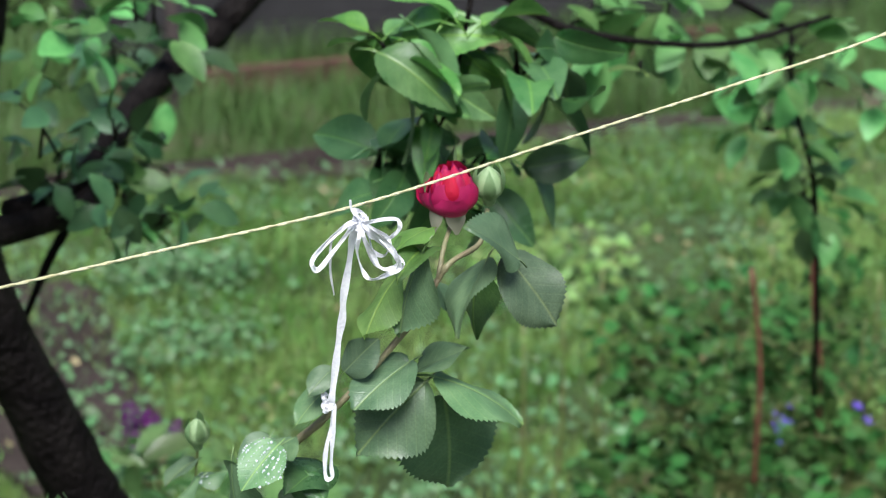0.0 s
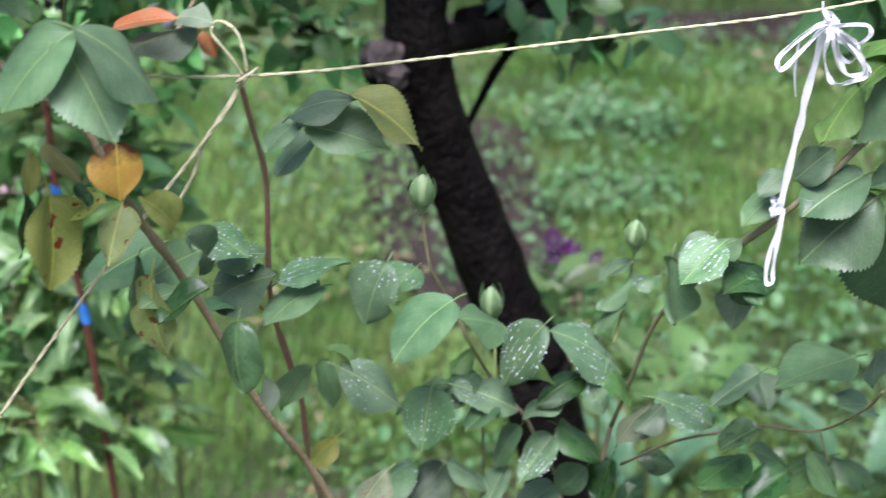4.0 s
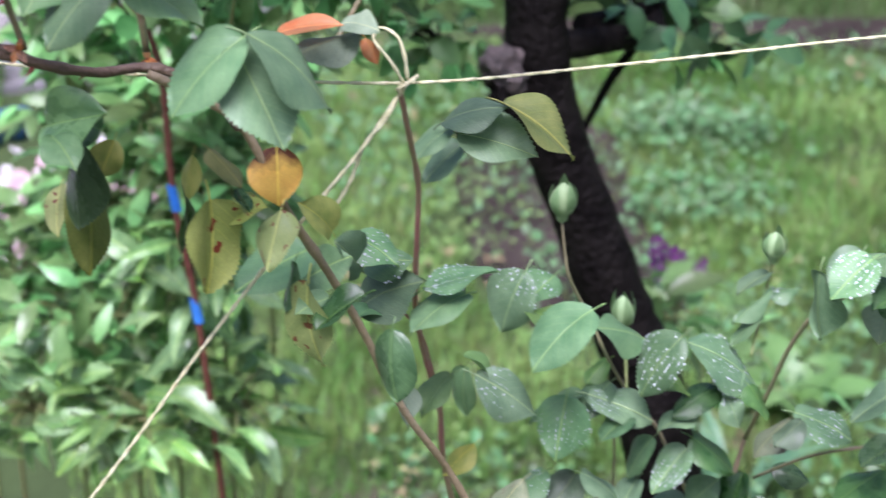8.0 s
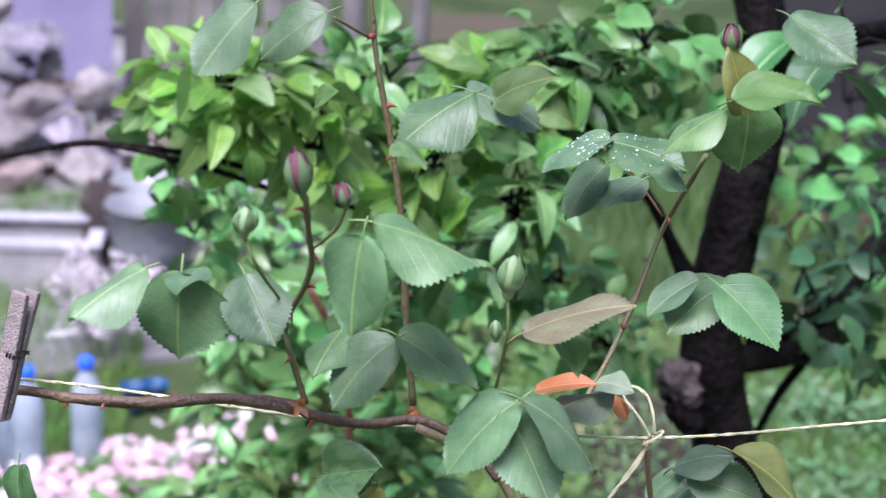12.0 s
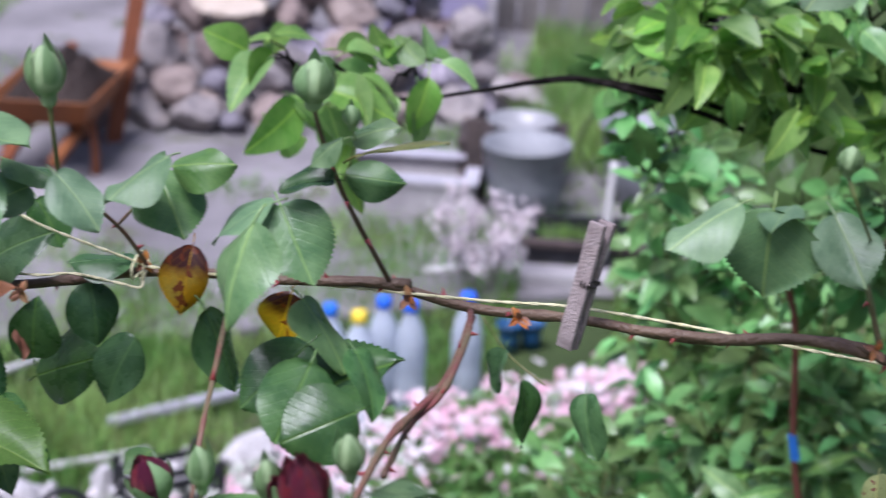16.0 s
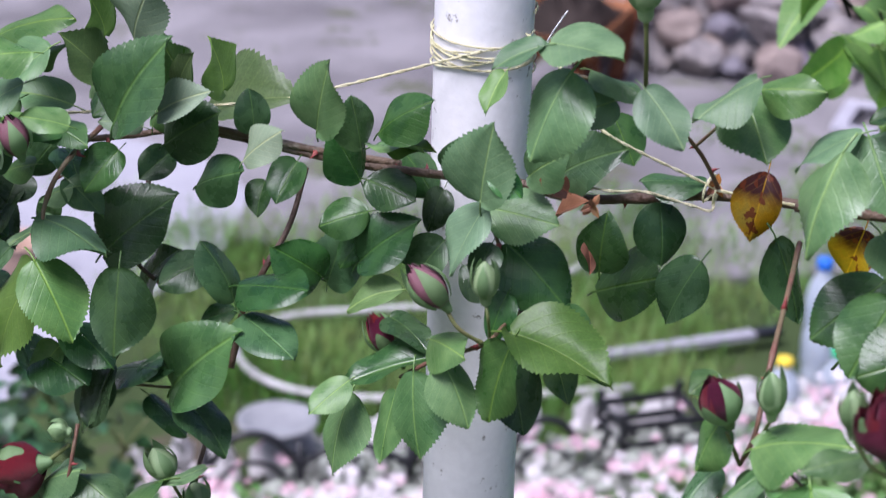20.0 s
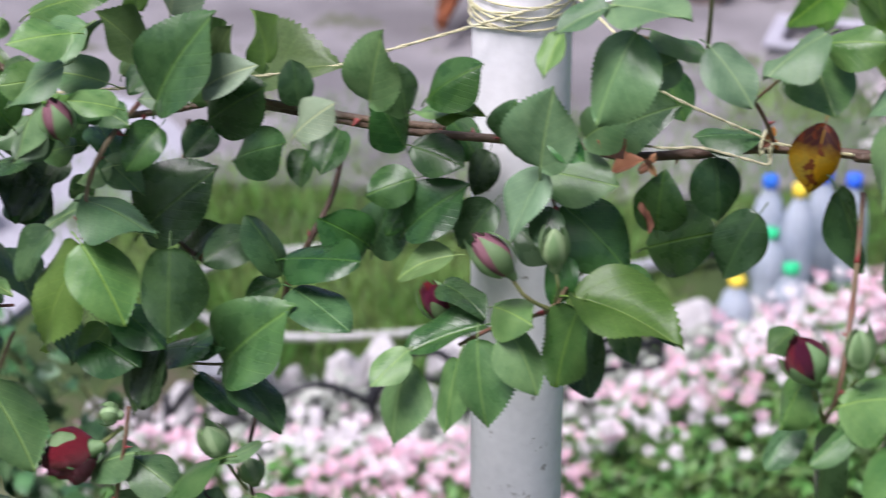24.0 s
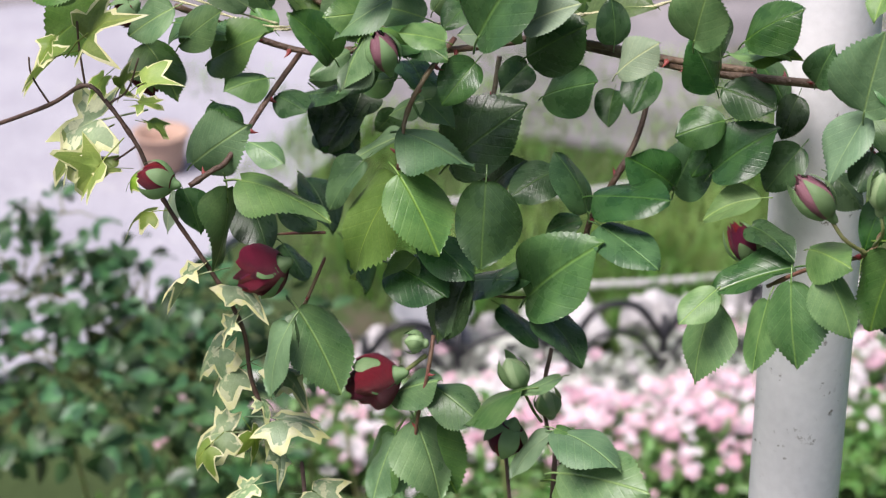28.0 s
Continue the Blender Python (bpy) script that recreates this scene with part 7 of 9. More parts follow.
leaf(garden_rose, "m", (1.203, 0.003, 1.225), (1.171, -0.021, 1.186), (-0.78, 0.03, 0.62), 0.043)
leaf(garden_rose, "m", (1.154, -0.011, 1.241), (1.130, -0.015, 1.191), (-0.90, -0.08, 0.44), 0.043)
leaf(garden_rose, "l", (1.164, 0.004, 1.249), (1.134, -0.011, 1.248), (-0.04, 0.01, 1.00), 0.026)
leaf(garden_rose, "l", (1.145, 0.010, 1.217), (1.112, -0.009, 1.194), (-0.59, 0.04, 0.81), 0.033)
leaf(garden_rose, "k", (1.210, 0.034, 1.204), (1.198, 0.026, 1.161), (-0.93, -0.21, 0.30), 0.036)
leaf(garden_rose, "m", (1.153, -0.008, 1.159), (1.181, -0.022, 1.180), (-0.57, 0.09, 0.82), 0.028)
leaf(garden_rose, "q", (1.062, -0.008, 1.123), (1.033, -0.023, 1.107), (-0.23, -0.47, 0.85), 0.030)
leaf(garden_rose, "m", (1.076, 0.003, 1.121), (1.053, -0.013, 1.123), (0.23, -0.21, 0.95), 0.021)
leaf(garden_rose, "d", (1.101, 0.012, 1.093), (1.069, -0.014, 1.101), (0.34, -0.13, 0.93), 0.033)
leaf(garden_rose, "d", (1.084, 0.000, 1.096), (1.090, -0.017, 1.085), (-0.15, -0.57, 0.80), 0.018)
leaf(garden_rose, "l", (1.163, -0.000, 1.238), (1.131, -0.026, 1.240), (-0.02, 0.10, 0.99), 0.029)
leaf(garden_rose, "m", (1.179, 0.028, 1.202), (1.184, 0.012, 1.185), (0.57, -0.51, 0.64), 0.020)
leaf(climbing_rose, "m", (0.504, -0.136, 1.377), (0.500, -0.144, 1.330), (-0.21, -0.96, 0.18), 0.050)
leaf(climbing_rose, "m", (0.486, -0.145, 1.382), (0.449, -0.169, 1.367), (-0.17, -0.32, 0.93), 0.034)
leaf(climbing_rose, "m", (0.536, -0.121, 1.372), (0.553, -0.148, 1.343), (0.16, -0.67, 0.72), 0.036)
leaf(climbing_rose, "m", (0.594, -0.178, 1.412), (0.587, -0.185, 1.362), (-0.59, -0.78, 0.19), 0.042)
leaf(climbing_rose, "m", (0.600, -0.163, 1.415), (0.661, -0.172, 1.402), (0.17, -0.23, 0.96), 0.045)
leaf(climbing_rose, "m", (0.650, -0.105, 1.467), (0.610, -0.127, 1.450), (-0.08, -0.51, 0.86), 0.039)
leaf(climbing_rose, "m", (0.649, -0.085, 1.465), (0.692, -0.089, 1.451), (0.27, -0.31, 0.91), 0.033)
leaf(climbing_rose, "q", (0.734, -0.039, 1.428), (0.693, -0.050, 1.420), (-0.15, -0.14, 0.98), 0.033)
leaf(climbing_rose, "m", (0.737, -0.012, 1.406), (0.710, -0.017, 1.377), (-0.51, -0.63, 0.58), 0.029)
leaf(climbing_rose, "q", (0.734, -0.041, 1.427), (0.772, -0.067, 1.425), (-0.15, -0.29, 0.95), 0.033)
leaf(climbing_rose, "m", (0.758, -0.016, 1.399), (0.732, -0.035, 1.389), (-0.06, -0.40, 0.91), 0.024)
leaf(climbing_rose, "m", (0.749, -0.085, 1.422), (0.770, -0.094, 1.415), (0.16, -0.35, 0.92), 0.017)
leaf(climbing_rose, "k", (0.799, -0.083, 1.463), (0.802, -0.088, 1.422), (0.19, -0.97, 0.13), 0.041)
leaf(climbing_rose, "k", (0.784, -0.093, 1.459), (0.749, -0.099, 1.442), (-0.36, -0.34, 0.87), 0.029)
leaf(climbing_rose, "o", (0.793, -0.099, 1.459), (0.786, -0.106, 1.494), (0.41, -0.91, -0.10), 0.026)
leaf(climbing_rose, "l", (0.783, -0.119, 1.471), (0.820, -0.145, 1.485), (-0.41, -0.10, 0.90), 0.033)
leaf(climbing_rose, "m", (0.807, -0.048, 1.348), (0.767, -0.076, 1.340), (-0.05, -0.21, 0.98), 0.041)
leaf(climbing_rose, "m", (0.795, -0.071, 1.355), (0.827, -0.098, 1.331), (0.03, -0.64, 0.77), 0.037)
leaf(climbing_rose, "m", (0.785, -0.063, 1.355), (0.754, -0.068, 1.338), (-0.43, -0.28, 0.86), 0.026)
leaf(climbing_rose, "m", (0.616, -0.126, 1.342), (0.660, -0.143, 1.321), (0.27, -0.38, 0.88), 0.039)
leaf(climbing_rose, "m", (0.614, -0.128, 1.340), (0.578, -0.145, 1.315), (-0.32, -0.50, 0.80), 0.038)
leaf(climbing_rose, "m", (0.587, -0.109, 1.338), (0.571, -0.136, 1.327), (-0.14, -0.30, 0.94), 0.027)
leaf(climbing_rose, "d", (0.579, -0.112, 1.255), (0.608, -0.137, 1.272), (-0.72, -0.55, 0.42), 0.031)
leaf(climbing_rose, "m", (0.539, -0.127, 1.515), (0.507, -0.132, 1.480), (-0.59, -0.52, 0.62), 0.040)
leaf(climbing_rose, "m", (0.575, -0.093, 1.505), (0.538, -0.100, 1.486), (-0.23, -0.67, 0.70), 0.029)
leaf(climbing_rose, "l", (0.703, -0.096, 1.332), (0.713, -0.124, 1.327), (0.05, -0.16, 0.99), 0.024)
leaf(climbing_rose, "l", (0.604, -0.128, 1.398), (0.622, -0.134, 1.402), (-0.26, -0.14, 0.95), 0.015)
leaf(climbing_rose, "p", (0.731, -0.071, 1.296), (0.746, -0.089, 1.303), (-0.53, -0.12, 0.84), 0.018)
leaf(climbing_rose, "l", (0.570, -0.112, 1.460), (0.578, -0.124, 1.472), (-0.90, -0.28, 0.32), 0.014)
leaf(climbing_rose, "m", (0.513, -0.128, 1.377), (0.503, -0.155, 1.377), (-0.02, 0.01, 1.00), 0.023)
leaf(climbing_rose, "m", (0.583, -0.129, 1.256), (0.595, -0.156, 1.256), (-0.11, -0.05, 0.99), 0.021)
leaf(climbing_rose, "k", (0.612, -0.131, 1.448), (0.626, -0.152, 1.446), (0.06, -0.05, 1.00), 0.019)
leaf(climbing_rose, "m", (0.812, -0.105, 1.513), (0.842, -0.133, 1.496), (-0.09, -0.59, 0.80), 0.033)


# canes that carry the plants down to the soil
cane(garden_rose, "tawny", 0.0022, 0.005, (0.839, 0.15, 0.842), (0.84, 0.18, 0.6), (0.86, 0.22, 0.1), (0.9, 0.25, G - 0.02))
cane(garden_rose, "tawny", 0.0023, 0.005, (0.834, 0.02, 0.925), (0.87, 0.1, 0.5), (0.89, 0.18, 0.0), (0.92, 0.24, G - 0.02))
cane(garden_rose, "tawny", 0.0016, 0.005, (1.039, 0.25, 0.792), (0.99, 0.26, 0.4), (0.95, 0.27, G - 0.02))
cane(garden_rose, "tawny", 0.0017, 0.005, (1.052, 0.17, 0.895), (1.0, 0.22, 0.4), (0.97, 0.25, G - 0.02))
cane(climbing_rose, "brown", 0.0013, 0.003, (-0.16, -0.13, 1.03), (-0.12, -0.12, 0.5), (-0.08, -0.1, G - 0.02))
cane(climbing_rose, "brown", 0.0018, 0.003, (-0.137, -0.1, 1.02), (-0.14, -0.11, 0.7), (-0.1, -0.08, G - 0.02))
cane(ivy, "dark", 0.0014, 0.002, (-0.27, -0.2, 1.04), (-0.25, -0.18, 0.5), (-0.2, -0.15, G - 0.02))

# rain drops on the leaves near the twine
drop_v, drop_f = lathe([(0.001, 0.6), (0.5, 0.52), (0.86, 0.3), (1.0, 0.06), (0.9, -0.1)], 7)
drop_v, drop_f = np.array(drop_v), np.array(drop_f)
wet_v, wet_f, wet_n = [], [], 0
wet = random.Random(8)
bpy.context.view_layer.update()
for ob in beaded:
    if len(ob.data.vertices) > 340:
        middle = wet.randrange(60, 290)
        for k in range(wet.choice((40, 70, 110, 160))):
            vert = ob.data.vertices[min(320, max(24, int(wet.gauss(middle, 70))))]
            m = ob.matrix_world
            p, nrm = m @ vert.co, (m.to_3x3() @ vert.normal).normalized()
            r = wet.uniform(0.0002, 0.00045) + 0.0007 * wet.random() ** 4
            q = nrm.to_track_quat("Z", "Y").to_matrix()
            wet_v.append(np.array([p + q @ Vector(c * r) for c in drop_v]))
            wet_f.append(drop_f + wet_n)
            wet_n += len(drop_v)
tagged(joined("rain_drops", np.concatenate(wet_v), np.concatenate(wet_f), water_drop), "clear rain drops beaded on rose leaves", "drops", kind="stuff")


# ---- twine, tape, peg ----
def twist(name, pts, r, parent, turns=260, label=""):
    """Two-strand twisted twine along a line."""
    line = ease(pts, 14)
    total = sum((Vector(b) - Vector(a)).length for a, b in zip(line, line[1:]))
    fine = []
    n = max(30, int(total / 0.0022))
    at = np.cumsum([0] + [np.linalg.norm(b - a) for a, b in zip(line, line[1:])])
    xs = np.linspace(0, at[-1], n)
    core = np.stack([np.interp(xs, at, [p[k] for p in line]) for k in range(3)], 1)
    verts, faces = [], []
    for strand in (0, math.pi):
        off = []
        for i, p in enumerate(core):
            t = Vector(core[min(i + 1, n - 1)] - core[max(i - 1, 0)]).normalized()
            s = t.cross(Vector((0.1, 1, 0.2))).normalized()
            u = t.cross(s)
            a = strand + turns * xs[i]
            off.append(Vector(p) + (s * math.cos(a) + u * math.sin(a)) * r * 0.3)
        v, f = tube_data(off, [r * 0.68 * (1 + 0.16 * math.sin(i * 1.7)) for i in range(n)], 6)
        o = len(verts)
        verts += v
        faces += [tuple(q + o for q in p) for p in f]
    return part(name, mesh_from(name, verts, faces, twine_yellow), None, parent, label)


twine = thing("twine", "yellow twisted twine strung from a white post", "twine", (0, 0, 0))
twist("line", [(1.62, 0.02, 1.386), (1.479, 0, 1.349), (1.369, 0, 1.324), (1.252, 0, 1.2995), (1.109, -0.016, 1.277), (0.995, -0.02, 1.265), (0.88, -0.04, 1.26), (0.768, -0.057, 1.257), (0.645, -0.062, 1.263), (0.567, -0.07, 1.272), (0.47, -0.062, 1.282), (0.404, -0.068, 1.291), (0.354, -0.07, 1.292), (0.276, -0.07, 1.2945), (0.2, -0.062, 1.2935), (0.16, -0.058, 1.294)], 0.001, twine)
twist("end", [(0.16, -0.056, 1.294), (0.101, -0.09, 1.331), (0.075, -0.06, 1.345), (0.045, -0.025, 1.354), (0.03, -0.01, 1.357)], 0.001, twine)
twist("end", [(0.16, -0.06, 1.292), (0.162, -0.073, 1.287), (0.15, -0.072, 1.288), (0.124, -0.072, 1.292), (0.105, -0.07, 1.289), (0.091, -0.07, 1.289)], 0.0009, twine)
twist("knot", [(0.157, -0.05, 1.288), (0.156, -0.068, 1.29), (0.157, -0.07, 1.299), (0.158, -0.052, 1.301), (0.16, -0.046, 1.292), (0.161, -0.066, 1.288), (0.163, -0.07, 1.298)], 0.0009, twine)
for k, (z0, tilt) in enumerate(((1.345, 0.006), (1.35, -0.008), (1.358, 0.012), (1.338, -0.004), (1.342, 0.014), (1.354, -0.014), (1.347, 0.01))):
    twist("winding", [(0.0318 * math.cos(a), 0.0318 * math.sin(a), z0 + tilt * math.sin(a * 0.5 + k) + 0.004 * math.sin(a)) for a in [q * 0.35 for q in range(19)]], 0.0007, twine)
twist("line", [(0.01, -0.034, 1.35), (-0.074, -0.05, 1.322), (-0.111, -0.062, 1.312), (-0.22, -0.07, 1.293), (-0.338, -0.08, 1.277)], 0.0011, twine)
twist("line", [(-0.3, -0.075, 1.29), (-0.338, -0.08, 1.279), (-0.389, -0.09, 1.29), (-0.45, -0.1, 1.303), (-0.56, -0.12, 1.325)], 0.0009, twine)
twist("line", [(-0.33, -0.09, 1.285), (-0.37, -0.12, 1.305), (-0.424, -0.12, 1.319), (-0.507, -0.12, 1.321), (-0.6, -0.13, 1.33)], 0.0009, twine)
twist("knot", [(0.768, -0.05, 1.252), (0.762, -0.064, 1.256), (0.769, -0.068, 1.262), (0.774, -0.054, 1.26), (0.77, -0.048, 1.254), (0.764, -0.062, 1.252), (0.766, -0.068, 1.26)], 0.0011, twine)
twist("loop", [(0.766, -0.06, 1.258), (0.758, -0.064, 1.272), (0.749, -0.06, 1.283), (0.753, -0.058, 1.289), (0.762, -0.06, 1.284), (0.766, -0.062, 1.273), (0.768, -0.06, 1.26)], 0.0011, twine)
twist("end", [(0.766, -0.06, 1.257), (0.757, -0.064, 1.24), (0.745, -0.062, 1.222), (0.738, -0.06, 1.2), (0.726, -0.06, 1.178)], 0.0012, twine)
twist("line", [(0.767, -0.06, 1.257), (0.742, -0.064, 1.219), (0.706, -0.066, 1.172), (0.655, -0.07, 1.102), (0.611, -0.075, 1.038), (0.52, -0.08, 0.91)], 0.0012, twine)
for a, b, c in (((0.048, -0.03, 1.357), (0.056, -0.04, 1.37), (0.064, -0.042, 1.383)), ((0.05, -0.03, 1.357), (0.058, -0.036, 1.364), (0.066, -0.04, 1.372)), ((0.05, -0.032, 1.356), (0.06, -0.03, 1.36), (0.068, -0.03, 1.36))):
    tube("frayed_end", (a, b, c), 0.0008, 0.0004, tape_white, twine, 6, 4, "white frayed tape end")


def ribbon(name, pts, width, parent, twistiness=0.6):
    """A flat creased tape along a line, turning a little as it goes."""
    line = [Vector(p) for p in ease(pts, 8)]
    v, f, n = [], [], len(line)
    for i, p in enumerate(line):
        t = (line[min(i + 1, n - 1)] - line[max(i - 1, 0)]).normalized()
        s = t.cross(Vector((0, -1, 0.25))).normalized()
        s.rotate(Matrix.Rotation(twistiness * math.sin(i * 0.22 + pts[1][0] * 900), 3, t))
        u = t.cross(s)
        w = width * (1 + 0.18 * math.sin(i * 0.5 + pts[1][2] * 700)) / 2
        for a, b in ((-1, -0.4), (0.15, 1.2), (1, -0.4), (1, 0.6), (0.15, 2.2), (-1, 0.6)):
            v.append(p + s * (a * w) + u * (b * 0.00016))
    for i in range(n - 1):
        for k in range(6):
            f.append((i * 6 + k, i * 6 + (k + 1) % 6, i * 6 + 6 + (k + 1) % 6, i * 6 + 6 + k))
    f += [tuple(range(5, -1, -1)), tuple(range((n - 1) * 6, n * 6))]
    return part(name, mesh_from(name, v, f, tape_white, smooth=False), None, parent)


bow = thing("tape_bow", "white synthetic tape tied in a many-looped bow on twine", "bow", (0, 0, 0))
K = (1.1082, -0.024, 1.270)
for ends in (((1.1004, -0.03, 1.272), (1.0861, -0.027, 1.259), (1.0787, -0.025, 1.2496), (1.0774, -0.03, 1.247), (1.0837, -0.029, 1.246), (1.0953, -0.027, 1.258), (1.1005, -0.03, 1.268)),
             ((1.0974, -0.034, 1.2728), (1.086, -0.032, 1.2636), (1.077, -0.032, 1.2525), (1.0761, -0.034, 1.249), (1.0796, -0.033, 1.246), (1.09, -0.032, 1.2569), (1.0986, -0.034, 1.2684)),
             ((1.1102, -0.03, 1.271), (1.1203, -0.028, 1.271), (1.1306, -0.026, 1.2695), (1.1316, -0.03, 1.2669), (1.1304, -0.028, 1.2619), (1.1248, -0.026, 1.2574), (1.1144, -0.03, 1.2615)),
             ((1.108, -0.034, 1.2687), (1.1207, -0.032, 1.2562), (1.132, -0.031, 1.2454), (1.1329, -0.034, 1.2424), (1.1268, -0.032, 1.2396), (1.117, -0.031, 1.2439), (1.1089, -0.034, 1.2587)),
             ((1.1037, -0.037, 1.2673), (1.1032, -0.035, 1.2548), (1.1075, -0.034, 1.2416), (1.1118, -0.037, 1.2375), (1.1212, -0.035, 1.2384), (1.1305, -0.034, 1.2412), (1.1231, -0.037, 1.2551)),
             ((1.1118, -0.028, 1.2644), (1.1164, -0.026, 1.2512), (1.1233, -0.025, 1.2467), (1.126, -0.028, 1.2528), (1.1254, -0.026, 1.2584), (1.1173, -0.025, 1.2641)),
             ((1.1091, -0.039, 1.2697), (1.1218, -0.037, 1.2589), (1.1282, -0.036, 1.2489), (1.1251, -0.039, 1.2445), (1.118, -0.037, 1.2436), (1.1131, -0.036, 1.2516), (1.1059, -0.038, 1.2662))):
    ribbon("loop", (K,) + ends + (K,), 0.0026, bow, 0.9)
ribbon("tail", (K, (1.0987, -0.028, 1.2684), (1.0905, -0.027, 1.2613), (1.0893, -0.027, 1.2508), (1.0891, -0.028, 1.2407), (1.0918, -0.027, 1.2262)), 0.0016, bow, 0.9)
ribbon("band", (K, (1.1045, -0.024, 1.2615), (1.103, -0.022, 1.245), (1.0995, -0.022, 1.2228), (1.0991, -0.021, 1.2089), (1.0972, -0.02, 1.1937), (1.0951, -0.02, 1.1749), (1.0929, -0.02, 1.156), (1.0922, -0.018, 1.1517)), 0.0044, bow, 0.15)
ribbon("tail", ((1.0939, -0.019, 1.1497), (1.0929, -0.02, 1.1366), (1.0896, -0.021, 1.1255), (1.0886, -0.02, 1.1112), (1.0897, -0.02, 1.1015), (1.0927, -0.022, 1.1031), (1.0924, -0.021, 1.1106), (1.093, -0.021, 1.1258), (1.0939, -0.022, 1.1426), (1.0942, -0.02, 1.1514)), 0.0026, bow, 0.4)
for i, (cx, cz, s) in enumerate(((1.1082, 1.2715, 0.0036), (1.0915, 1.1515, 0.0032))):
    for k in range(7):
        ring = [(cx + s * math.cos(a) * (0.8 + 0.12 * (k % 4)), -0.026 + 0.008 * i + s * 0.9 * math.sin(a + k), cz + s * 0.9 * math.sin(a + 0.9 * k) + (k - 3) * 0.0009) for a in [q * 0.7 for q in range(7)]]
        ribbon("knot", ring, 0.0024, bow, 0.9)
ribbon("tail", (K, (1.1035, -0.024, 1.277), (1.1025, -0.024, 1.284)), 0.0014, bow)

peg = thing("clothes_peg", "weathered grey wooden clothes peg clipped on a cane", "clothes peg", (0.41, -0.088, 1.31))
peg.matrix_basis = pose(0.4105, -0.082, 1.309, 8, 11, 62)
for s in (-1, 1):
    bm = bmesh.new()
    prof = [(0.0008, -0.036), (0.0045, -0.036), (0.0058, -0.03), (0.0058, 0.012), (0.0075, 0.037), (0.0035, 0.037), (0.0012, 0.01), (0.0012, -0.012), (0.0022, -0.02), (0.0008, -0.026)]
    rows = [[bm.verts.new((s * x, y, z)) for x, z in prof] for y in (-0.0048, 0.0048)]
    bm.faces.new(rows[0]), bm.faces.new(rows[1][::-1])
    for i in range(len(prof)):
        j = (i + 1) % len(prof)
        bm.faces.new((rows[0][j], rows[0][i], rows[1][i], rows[1][j]))
    bmesh.ops.recalc_face_normals(bm, faces=bm.faces[:])
    bmesh.ops.bevel(bm, geom=[e for e in bm.edges if e.calc_face_angle(0) > 0.7], offset=0.0005, segments=1, affect="EDGES")
    part("jaw", bm, pegwood, peg)
tube("spring", [(0.0066 * math.cos(a), -0.0056 + 0.0009 * k * 0.3, 0.002 + 0.0028 * math.sin(a)) for k, a in enumerate([q * 0.8 for q in range(24)])], 0.0006, 0.0006, spring_steel, peg, 6, 2, "dark steel spring")
tube("spring_arm", [(0.0062, -0.0054, 0.004), (0.0, -0.0056, 0.001), (-0.0062, -0.0054, 0.003)], 0.0006, 0.0006, spring_steel, peg, 6, 3, "dark steel wire")

# cut scars and orange bud scales at the joints of the tied cane
for x, y, z in ((0.63, -0.06, 1.272), (0.566, -0.105, 1.293), (0.315, -0.085, 1.296), (0.16, -0.055, 1.296), (0.098, -0.09, 1.286), (0.376, -0.082, 1.288), (-0.1, -0.045, 1.262)):
    for k in range(5):
        a = k * 1.3 + x * 9
        tip = Vector((x + 0.005 * math.cos(a), y - 0.004 + 0.003 * math.sin(a), z + 0.006 * math.sin(a * 1.7)))
        leafy = frame_of((x, y, z), tip, (0.2, -1, 0.3)) @ Matrix.Diagonal((0.004, 0.008, 0.006, 1))
        part("bud_scale", chance.choice(LEAF_MESH["n" if k % 2 else "g"]), None, climbing_rose, "", leafy)

# ---- apple tree, shrubs ----
apple_tree = thing("apple_tree", "old apple tree with wet black bark and glossy leaves", "apple tree", (0, 0, 0))
peony = thing("peony_bush", "lush light green peony bush with slim leaves", "peony bush", (0, 0, 0))
shrub = thing("rose_shrub", "dark green bushy shrub beside pale concrete", "shrub", (0, 0, 0))
berry_bush = thing("berry_bush", "dark green berry bush at the lawn edge", "bush", (0, 0, 0))
columbine = thing("columbine", "columbine with dark purple flowers over pale leaves", "columbine", (0, 0, 0))
limb(apple_tree, (1.047, 0.980, 1.134, 0.030), (1.029, 0.960, 1.049, 0.032), (1.017, 0.950, 0.948, 0.034), (1.040, 0.950, 0.830, 0.035), (1.086, 0.950, 0.717, 0.037), (1.134, 0.950, 0.598, 0.040), (1.172, 0.950, 0.520, 0.042))
limb(apple_tree, (1.031, 0.950, 0.918, 0.018), (1.113, 1.000, 0.910, 0.016), (1.168, 1.050, 0.907, 0.015), (1.241, 1.200, 0.938, 0.016), (1.315, 1.300, 0.964, 0.018), (1.426, 1.400, 1.001, 0.022))
limb(apple_tree, (1.157, 1.030, 0.908, 0.006), (1.128, 1.050, 0.849, 0.006), (1.110, 1.050, 0.810, 0.005), (1.095, 1.050, 0.777, 0.004))
limb(apple_tree, (0.999, 0.950, 1.002, 0.008), (0.972, 0.950, 1.044, 0.006), (0.949, 0.980, 1.086, 0.005), (0.930, 1.000, 1.111, 0.005))
limb(apple_tree, (0.979, 0.950, 1.020, 0.008), (0.956, 0.950, 1.070, 0.007), (0.929, 0.930, 1.113, 0.006), (0.888, 0.900, 1.145, 0.005), (0.829, 0.850, 1.176, 0.003))
